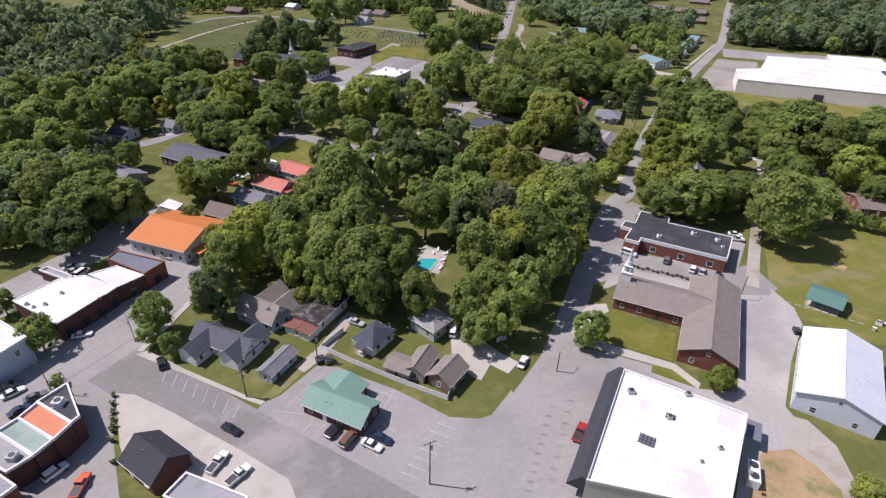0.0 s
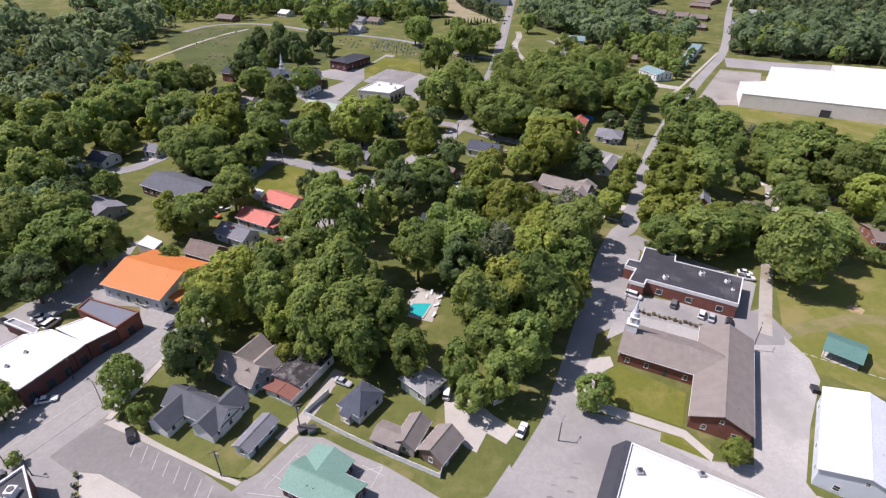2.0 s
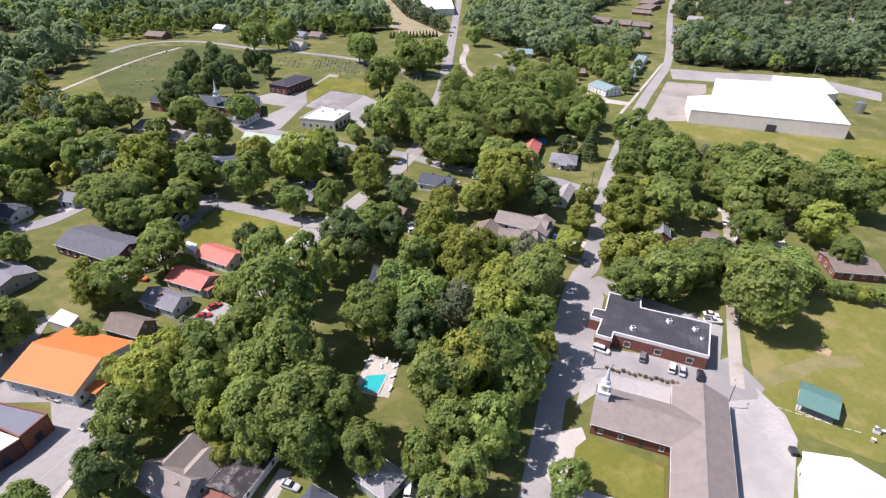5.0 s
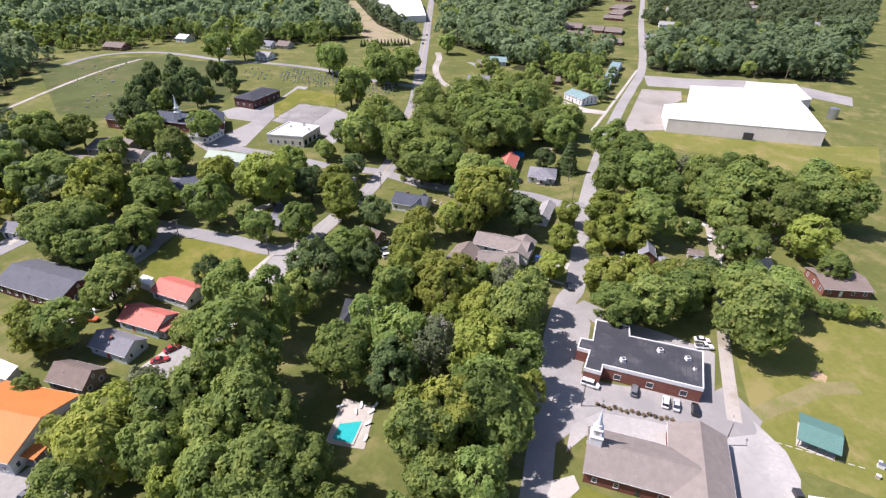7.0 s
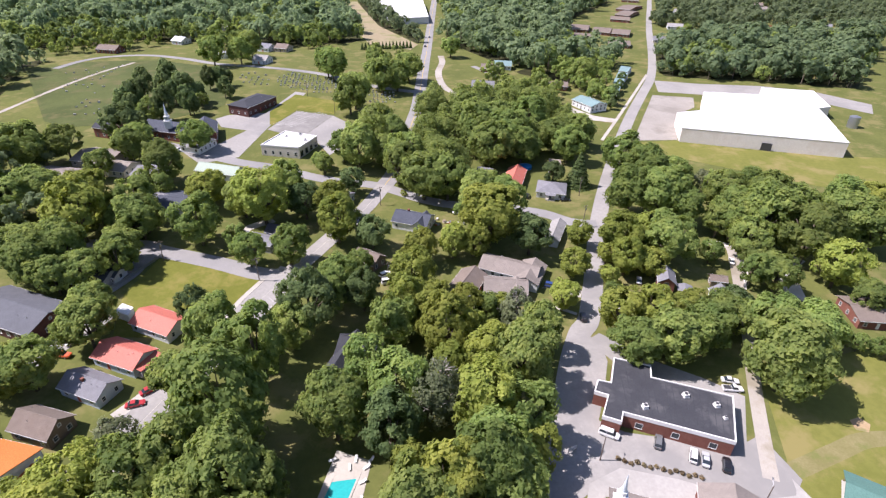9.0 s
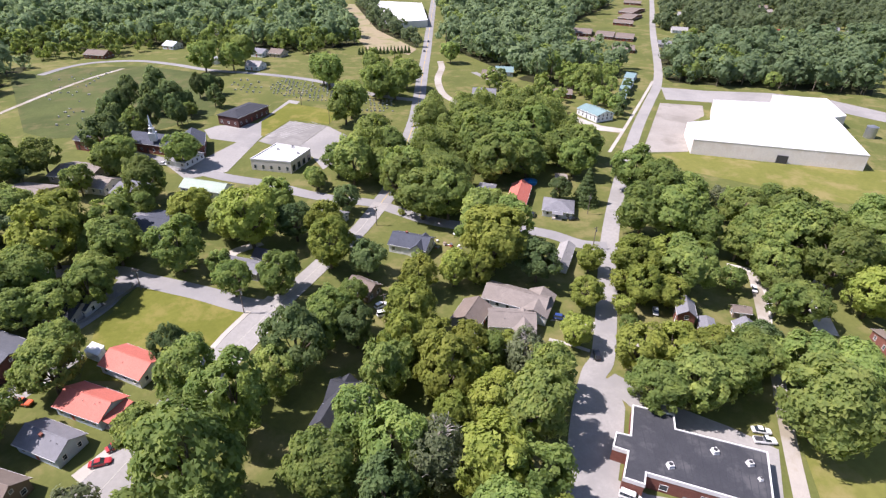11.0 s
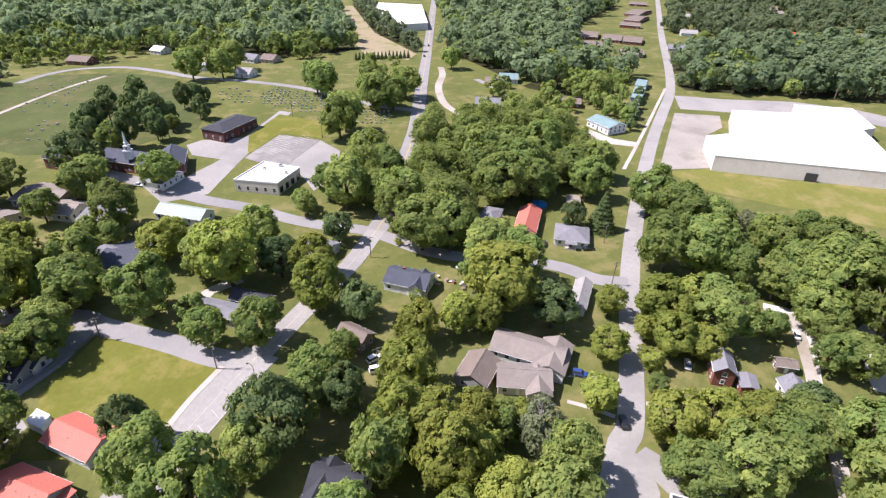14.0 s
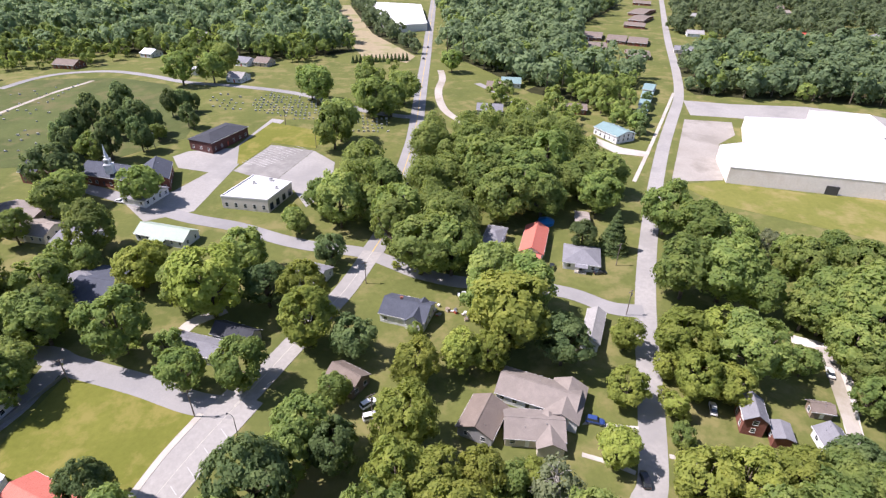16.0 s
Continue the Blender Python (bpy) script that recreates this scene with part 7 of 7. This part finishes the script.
# ---- trees ----
for tx, ty, tr in [(-79.5, 294.6, 9.0), (-100.8, 319.5, 7.9), (-75.2, 253.9, 7.0), (-82.6, 252.3, 6.1), (-76.9, 234.2, 6.2), (-53.7, 243.2, 8.6), (-27.2, 277.1, 8.1), (-34.4, 227.2, 5.5), (-40.6, 238.4, 4.1), (-20.9, 227.2, 6.7), (2.4, 218.1, 4.1), (-13.0, 302.6, 4.2), (2.8, 306.0, 10.0), (14.2, 308.7, 7.5), (20.5, 289.2, 8.3), (29.7, 272.5, 10.6), (43.0, 291.9, 9.1), (45.9, 278.6, 5.8), (64.7, 304.7, 10.8), (77.5, 318.8, 11.0), (61.4, 331.8, 10.8), (93.4, 339.2, 11.0), (82.2, 196.6, 2.9), (125.9, 290.3, 9.8), (129.7, 275.0, 9.6), (142.1, 273.0, 8.1), (111.3, 250.3, 10.2), (122.5, 247.4, 11.0), (128.7, 240.4, 7.7), (110.0, 214.9, 8.8)]:
    tree(tx, ty, tr, "broad", 1.0)
for tx, ty, tr in [(157.5, 263.9, 5.9), (156.4, 254.2, 8.2), (171.9, 259.6, 7.4), (147.7, 233.1, 9.2), (160.0, 231.6, 8.4), (139.1, 231.2, 6.6), (170.5, 246.6, 8.7), (126.1, 213.8, 3.9), (133.0, 199.8, 5.3), (140.0, 208.5, 5.3), (107.4, 179.6, 5.6), (113.4, 177.2, 5.2), (105.6, 308.6, 8.0), (102.9, 321.3, 9.5), (117.4, 328.4, 8.6), (-77.9, 283.8, 4.5), (-108.7, 304.2, 5.8), (88.3, 169.5, 8.7), (77.0, 168.7, 6.8), (99.5, 172.9, 7.4), (111.2, 155.2, 11.0), (121.0, 173.2, 8.1), (128.2, 167.0, 7.6), (139.3, 196.2, 6.0), (161.3, 182.6, 5.3), (143.0, 228.4, 7.7), (151.2, 222.6, 11.0), (160.3, 210.5, 11.0), (182.1, 219.6, 10.1), (190.5, 214.0, 9.3)]:
    tree(tx, ty, tr, "broad", 1.0)
for tx, ty, tr in [(141.7, 215.9, 7.7), (179.3, 240.6, 8.2), (197.4, 236.9, 9.1), (-104.1, 231.0, 9.1), (-93.7, 230.8, 7.7), (-75.1, 249.1, 8.1), (-74.7, 330.8, 7.6), (-101.3, 329.7, 7.5), (-130.2, 324.7, 7.8), (-145.1, 316.3, 11.0), (-120.6, 274.8, 8.7), (-126.7, 266.6, 8.4), (-47.1, 177.1, 2.9), (-80.0, 177.1, 7.6), (-71.3, 191.3, 7.3), (-90.9, 217.5, 6.9), (10.4, 102.3, 4.3), (38.1, 103.6, 4.2), (-121.3, 201.0, 5.1), (-112.4, 156.8, 9.8), (-102.2, 158.2, 7.6), (-146.5, 201.0, 9.5), (-99.6, 223.1, 8.7), (-151.2, 227.2, 9.7), (-166.8, 222.6, 9.0), (-83.3, 220.4, 6.8), (-75.8, 225.9, 6.9), (-81.8, 159.4, 2.8), (-69.4, 105.2, 4.7), (-93.5, 98.3, 4.0)]:
    tree(tx, ty, tr, "broad", 1.0)
for tx, ty, tr in [(-83.6, 86.8, 1.5), (-68.6, 100.6, 2.7), (-62.5, 97.2, 2.4), (140.8, 168.0, 2.3), (144.8, 166.2, 2.4), (149.3, 164.1, 2.4), (158.2, 161.0, 2.4), (151.9, 258.5, 2.9), (-1.3, 382.4, 9.5), (-111.2, 111.5, 2.7), (49.9, 254.8, 9.1), (23.5, 298.6, 9.5), (19.3, 322.2, 9.5), (1.7, 391.5, 9.5), (29.5, 429.3, 9.5), (17.9, 435.8, 9.5), (-16.7, 462.6, 9.5), (-81.8, 265.5, 7.6), (-152.9, 281.4, 9.5), (-146.0, 285.3, 9.5), (-156.8, 273.8, 9.5), (-136.9, 241.5, 6.9), (-72.6, 198.9, 6.5), (-85.9, 285.5, 4.8), (-41.7, 263.0, 7.9), (47.4, 244.8, 8.3), (58.7, 248.9, 8.5), (39.7, 270.8, 9.5), (-4.3, 314.6, 6.4), (13.8, 339.2, 8.8)]:
    tree(tx, ty, tr, "broad", 1.0)
for tx, ty, tr in [(64.3, 359.0, 9.5), (76.9, 344.5, 9.5), (82.0, 308.0, 8.9), (61.4, 319.1, 9.2), (-12.9, 452.1, 9.5), (16.9, 457.9, 9.5), (38.9, 452.5, 9.5), (81.3, 533.7, 7.9), (19.2, 426.0, 9.3), (165.6, 401.2, 4.6), (163.6, 443.2, 9.3), (-108.6, 374.5, 5.9), (-87.0, 396.1, 4.0), (-100.6, 497.9, 9.5), (-82.7, 504.0, 9.5), (-78.9, 529.0, 9.5), (-125.4, 160.1, 9.5), (-118.7, 167.9, 9.5), (-166.3, 204.7, 9.5), (-148.9, 183.3, 8.4), (-163.5, 212.6, 9.5), (-154.0, 252.2, 9.5), (-148.8, 268.9, 9.5), (-180.0, 257.0, 9.5), (-199.0, 262.4, 9.5), (-129.2, 142.4, 5.2), (-124.0, 146.3, 5.4), (-135.0, 153.4, 4.6), (-194.4, 243.9, 9.5), (24.6, 241.0, 2.0)]:
    tree(tx, ty, tr, "broad", 1.0)
for tx, ty, tr in [(-14.7, 307.5, 3.7)]:
    tree(tx, ty, tr, "broad", 1.0)
for tx, ty, tr in [(-58.2, 272.1, 7.3), (-33.2, 256.5, 11.0), (-5.2, 240.3, 8.5), (49.9, 233.5, 11.0), (42.6, 226.5, 5.6), (34.9, 226.0, 5.9), (22.9, 223.1, 6.0), (74.0, 210.3, 5.3), (64.7, 193.7, 5.0), (84.7, 205.2, 3.0), (95.7, 222.8, 8.2), (106.1, 223.1, 7.1), (92.3, 210.0, 6.2), (101.1, 207.4, 5.1), (88.7, 217.5, 3.6), (82.7, 229.3, 4.4), (78.2, 182.3, 6.7), (87.8, 181.8, 6.7), (99.7, 181.9, 6.4), (-65.8, 142.3, 4.5), (161.1, 195.9, 8.6), (212.5, 237.4, 8.3), (-95.2, 249.4, 11.0), (-35.2, 117.0, 2.7), (-85.5, 176.7, 7.2), (64.0, 88.8, 2.8), (79.0, 60.8, 2.7), (153.5, 162.3, 2.6), (-96.6, 263.7, 9.5), (-56.7, 280.8, 5.7)]:
    tree(tx, ty, tr, "light", 1.0)
for tx, ty, tr in [(-6.8, 257.4, 7.4)]:
    tree(tx, ty, tr, "light", 1.0)
for tx, ty, tr in [(-18.1, 259.6, 7.0), (7.0, 235.0, 6.0), (0.0, 280.3, 5.1), (62.9, 225.5, 7.2), (90.1, 283.5, 4.9), (114.8, 185.4, 4.9), (-111.8, 344.2, 9.2), (-110.7, 139.9, 7.1), (-129.4, 191.8, 6.1), (-135.1, 171.3, 8.2), (117.9, 183.2, 4.2)]:
    tree(tx, ty, tr, "dark", 1.0)
for tx, ty, tr in [(-3.3, 205.8, 6.3), (-7.0, 198.5, 5.2), (38.6, 187.2, 4.5), (-36.2, 183.3, 6.8), (-24.3, 173.4, 8.4), (-16.7, 184.8, 5.8), (-43.9, 170.5, 5.5), (-37.0, 142.9, 7.5), (-41.5, 138.8, 7.6), (-30.8, 133.4, 6.4), (10.4, 181.3, 6.8), (51.7, 175.7, 6.2), (43.2, 163.5, 8.2), (3.9, 165.5, 6.4), (10.6, 157.5, 7.9), (-3.9, 152.9, 6.9), (38.6, 145.9, 7.1), (29.9, 136.7, 7.9), (30.9, 128.4, 7.3), (-56.1, 121.6, 5.9), (-41.4, 129.9, 6.5), (-4.5, 112.2, 4.8), (13.0, 127.9, 8.0), (27.3, 131.5, 8.1), (14.5, 116.8, 5.8), (7.5, 110.1, 4.5), (23.2, 115.5, 6.5), (17.0, 105.5, 4.6), (-28.2, 117.1, 4.1)]:
    tree(tx, ty, tr, "broad", 1.28)
for tx, ty, tr in [(-12.0, 191.5, 7.7), (3.3, 199.8, 5.3), (8.3, 145.9, 7.1), (-43.8, 195.8, 5.4), (-55.6, 111.0, 5.5)]:
    tree(tx, ty, tr, "dark", 1.28)
for tx, ty, tr in [(18.5, 203.4, 7.3), (15.7, 190.0, 6.7), (22.7, 188.2, 6.4), (32.6, 189.1, 5.7), (43.4, 187.1, 4.1), (-54.1, 140.1, 6.8), (25.3, 177.5, 7.9), (32.6, 178.3, 4.7), (34.0, 165.4, 6.6), (24.4, 165.4, 5.2), (30.8, 150.7, 8.0), (19.4, 129.4, 7.6), (12.8, 135.5, 4.9), (40.8, 138.6, 4.7), (-54.1, 130.7, 7.6), (-37.2, 123.5, 5.1)]:
    tree(tx, ty, tr, "light", 1.28)
for tx, ty, tr in [(46.5, 183.0, 5.7), (-51.0, 153.6, 4.4), (19.9, 154.2, 6.6)]:
    tree(tx, ty, tr, "pale", 1.28)
for tx, ty, tr in [(101.3, 281.3, 6.9)]:
    tree(tx, ty, tr, "conifer", 1.0)
for tx, ty, tr in [(-27.8, 153.0, 10.4), (-23.7, 137.0, 8.3), (-17.8, 135.2, 5.5), (-27.8, 121.1, 7.0), (-18.6, 120.7, 8.3), (-11.2, 121.4, 6.5), (-15.9, 113.0, 5.4)]:
    tree(tx, ty, tr, "tall", 1.28)
for tx, ty, tr in [(151.3, 270.4, 3.5), (158.7, 274.3, 3.8), (160.0, 266.7, 3.5), (142.8, 262.6, 2.9)]:
    tree(tx, ty, tr, "pale", 1.0)
for tx, ty, tr in [(100.0, 215.7, 2.8)]:
    tree(tx, ty, tr, "red", 1.0)
for tx, ty, tr in [(-123.1, 412.8, 5.9), (-126.3, 408.0, 4.5), (-121.3, 390.0, 5.8), (-125.4, 384.8, 4.4), (-108.1, 402.9, 5.9), (-103.1, 406.5, 4.9), (-101.3, 374.9, 5.6), (-104.6, 375.3, 4.1), (-98.5, 405.8, 5.9), (-102.4, 401.1, 4.3), (-90.4, 433.5, 4.8), (-85.3, 437.4, 4.0), (-77.7, 415.3, 3.8), (-74.1, 411.6, 2.8), (-91.3, 404.4, 3.7), (-89.8, 407.2, 3.1), (-123.3, 382.3, 5.3), (-118.7, 377.3, 4.3), (-91.0, 383.8, 5.1), (-88.9, 383.9, 3.7), (-115.2, 435.4, 5.6), (-115.5, 430.5, 4.9), (-83.9, 441.2, 3.7), (-79.5, 441.8, 2.7)]:
    tree(tx, ty, tr, "dark", 1.45)
for tx, ty, tr in [(186.0, 429.5, 3.2), (197.0, 450.5, 3.0), (172.5, 411.0, 4.0), (168.0, 398.0, 3.6), (163.5, 391.0, 2.8), (110.5, 478.0, 3.5)]:
    tree(tx, ty, tr, "dark", 1.1)

# ---- woods ----
woods("town_trees", [(6.1, 361.5), (28.1, 374.0), (57.6, 382.6), (100.8, 409.5), (121.3, 391.5), (121.5, 343.4), (131.2, 327.8), (107.4, 308.5), (90.1, 314.8), (70.4, 313.8), (53.0, 286.8), (28.5, 271.1), (20.4, 293.5), (14.7, 306.4), (1.2, 341.3)], 10.0, "green trees standing between the houses", LEAF, 56, (5.5, 8.5), 3000, 1.0, 45)
woods("town_trees", [(-362.6, 450.4), (-237.4, 456.1), (-195.3, 366.2), (-123.5, 316.8), (-101.8, 269.0), (-114.7, 237.2), (-149.0, 267.0), (-131.9, 205.8), (-151.1, 199.7), (-181.4, 198.6)], 9.5, "green trees standing between the houses", LEAFHAZE, 57, (4, 6.5), 1000, 0.6, 13)
woods("town_trees", [(-362.6, 450.4), (-237.4, 456.1), (-195.3, 366.2), (-123.5, 316.8), (-101.8, 269.0), (-114.7, 237.2), (-149.0, 267.0), (-131.9, 205.8), (-151.1, 199.7), (-181.4, 198.6)], 12.3, "light green trees among the darker ones", LEAFLIGHT, 97, (4, 6.5), 1000, 0.5, 13)
woods("town_trees", [(-182.1, 193.5), (-135.4, 195.3), (-107.8, 169.6), (-111.5, 147.5), (-123.1, 140.7), (-138.8, 134.1)], 8.5, "green trees standing between the houses", LEAFHAZE, 59, (4.5, 6.5), 1000, 0.9, 13)
woods("town_trees", [(-323.1, 669.4), (-274.1, 680.1), (-178.3, 662.8), (-97.7, 672.7), (-9.4, 642.7), (-3.0, 571.4), (-54.5, 568.3), (-87.8, 615.1), (-109.8, 540.2), (-134.0, 557.9), (-163.8, 602.0), (-184.2, 567.3), (-204.4, 551.5), (-265.6, 563.3)], 13, "green trees standing between the houses", LEAF, 62, (4.5, 7), 1000, 0.75, 13)
woods("town_trees", [(92.5, 471.7), (122.2, 461.3), (143.9, 446.6), (152.1, 419.9), (126.0, 405.1), (125.2, 352.8), (104.3, 398.9), (88.3, 412.5), (82.5, 431.9)], 9, "green trees standing between the houses", LEAF, 63, (4, 6), 1000, 0.8, 13)
woods("town_trees", [(16.8, 556.0), (48.6, 562.2), (57.1, 449.1), (37.4, 414.1), (14.2, 440.8)], 14, "green trees standing between the houses", LEAF, 65, (3.5, 5.5), 1000, 0.5, 13)
woods("town_trees", [(178.7, 558.1), (199.6, 538.1), (215.3, 503.0), (180.7, 433.8), (158.7, 396.4), (158.1, 435.0), (143.9, 446.6), (157.9, 498.0)], 8.5, "green trees standing between the houses", LEAF, 66, (3.0, 5.0), 1000, 0.8, 13)
woods("town_trees", [(66.5, 408.4), (83.8, 422.0), (85.3, 399.4), (67.4, 387.7)], 9, "green trees standing between the houses", LEAF, 67, (3.5, 5), 1000, 0.8, 13)
woods("far_woods", [(-356.0, 596.4), (-254.6, 585.6), (-187.6, 621.8), (-93.4, 596.7), (-60.8, 583.7), (-3.5, 598.1), (8.1, 616.9), (-6.4, 748.6), (-20.3, 907.6), (-561.1, 900.0)], 23.2, "light green trees among the far woods", LEAF, 23, (5.0, 8.5), share=0.55)
woods("far_woods", [(-356.0, 596.4), (-254.6, 585.6), (-187.6, 621.8), (-93.4, 596.7), (-60.8, 583.7), (-3.5, 598.1), (8.1, 616.9), (-6.4, 748.6), (-20.3, 907.6), (-561.1, 900.0)], 14.5, "dense green broad-leaved wood behind the town", LEAFHAZE, 3, (4.5, 11.0))
# Dark sheet over the grass, so gaps between crowns look shaded; same for each wood.
drape("forest_floor", [(-356.0, 596.4), (-254.6, 585.6), (-187.6, 621.8), (-93.4, 596.7), (-60.8, 583.7), (-3.5, 598.1), (8.1, 616.9), (-6.4, 748.6), (-20.3, 907.6), (-561.1, 900.0)], SHADEFLOOR, 0.03, 40.0, "dark soil under the far wood with crown shade in its colour")
woods("far_woods", [(87.7, 603.6), (107.4, 696.9), (121.8, 909.6), (384.7, 913.4), (249.7, 726.5), (208.7, 599.7), (219.9, 510.8), (201.9, 481.6), (157.2, 451.8), (127.0, 477.8), (111.6, 532.0)], 19.2, "light green trees among the far woods", LEAF, 24, (5.0, 8.5), share=0.55)
woods("far_woods", [(87.7, 603.6), (107.4, 696.9), (121.8, 909.6), (384.7, 913.4), (249.7, 726.5), (208.7, 599.7), (219.9, 510.8), (201.9, 481.6), (157.2, 451.8), (127.0, 477.8), (111.6, 532.0)], 12.0, "dense green broad-leaved wood behind the town", LEAFHAZE, 4, (4.5, 11.0))
drape("forest_floor", [(87.7, 603.6), (107.4, 696.9), (121.8, 909.6), (384.7, 913.4), (249.7, 726.5), (208.7, 599.7), (219.9, 510.8), (201.9, 481.6), (157.2, 451.8), (127.0, 477.8), (111.6, 532.0)], SHADEFLOOR, 0.03, 40.0, "dark soil under the far wood with crown shade in its colour")
woods("far_woods", [(242.5, 493.8), (241.4, 468.4), (276.5, 457.1), (318.7, 445.4), (373.7, 426.1), (520.5, 573.6), (395.8, 591.4), (304.3, 607.6)], 17.6, "light green trees among the far woods", LEAF, 25, (5.0, 8.5), share=0.55)
woods("far_woods", [(242.5, 493.8), (241.4, 468.4), (276.5, 457.1), (318.7, 445.4), (373.7, 426.1), (520.5, 573.6), (395.8, 591.4), (304.3, 607.6)], 11.0, "dense green broad-leaved wood behind the town", LEAFHAZE, 5, (4.5, 11.0))
drape("forest_floor", [(242.5, 493.8), (241.4, 468.4), (276.5, 457.1), (318.7, 445.4), (373.7, 426.1), (520.5, 573.6), (395.8, 591.4), (304.3, 607.6)], SHADEFLOOR, 0.03, 40.0, "dark soil under the far wood with crown shade in its colour")
woods("far_woods", [(-286.0, 325.3), (-379.0, 448.9), (-287.8, 492.1), (-236.2, 541.9), (-209.8, 397.3), (-186.2, 339.4), (-190.0, 274.6), (-239.4, 263.9)], 12.5, "dense green broad-leaved wood behind the town", LEAFHAZE, 6, (4.5, 11.0))
drape("forest_floor", [(-286.0, 325.3), (-379.0, 448.9), (-287.8, 492.1), (-236.2, 541.9), (-209.8, 397.3), (-186.2, 339.4), (-190.0, 274.6), (-239.4, 263.9)], SHADEFLOOR, 0.03, 40.0, "dark soil under the far wood with crown shade in its colour")
woods("far_woods", [(5.2, 924.2), (22.6, 714.5), (60.1, 597.2), (68.3, 628.2), (46.6, 730.5), (24.1, 930.1)], 11, "dense green broad-leaved wood behind the town", LEAFHAZE, 7, (4.0, 6.5))
drape("forest_floor", [(5.2, 924.2), (22.6, 714.5), (60.1, 597.2), (68.3, 628.2), (46.6, 730.5), (24.1, 930.1)], SHADEFLOOR, 0.03, 40.0, "dark soil under the far wood with crown shade in its colour")
woods("suburb_trees", [(319.4, 646.3), (583.7, 636.8), (893.0, 946.2), (470.7, 938.4)], 13.5, "scattered green trees of a far suburb", LEAFHAZE, 31, (5.0, 9.0), 600, 0.8)
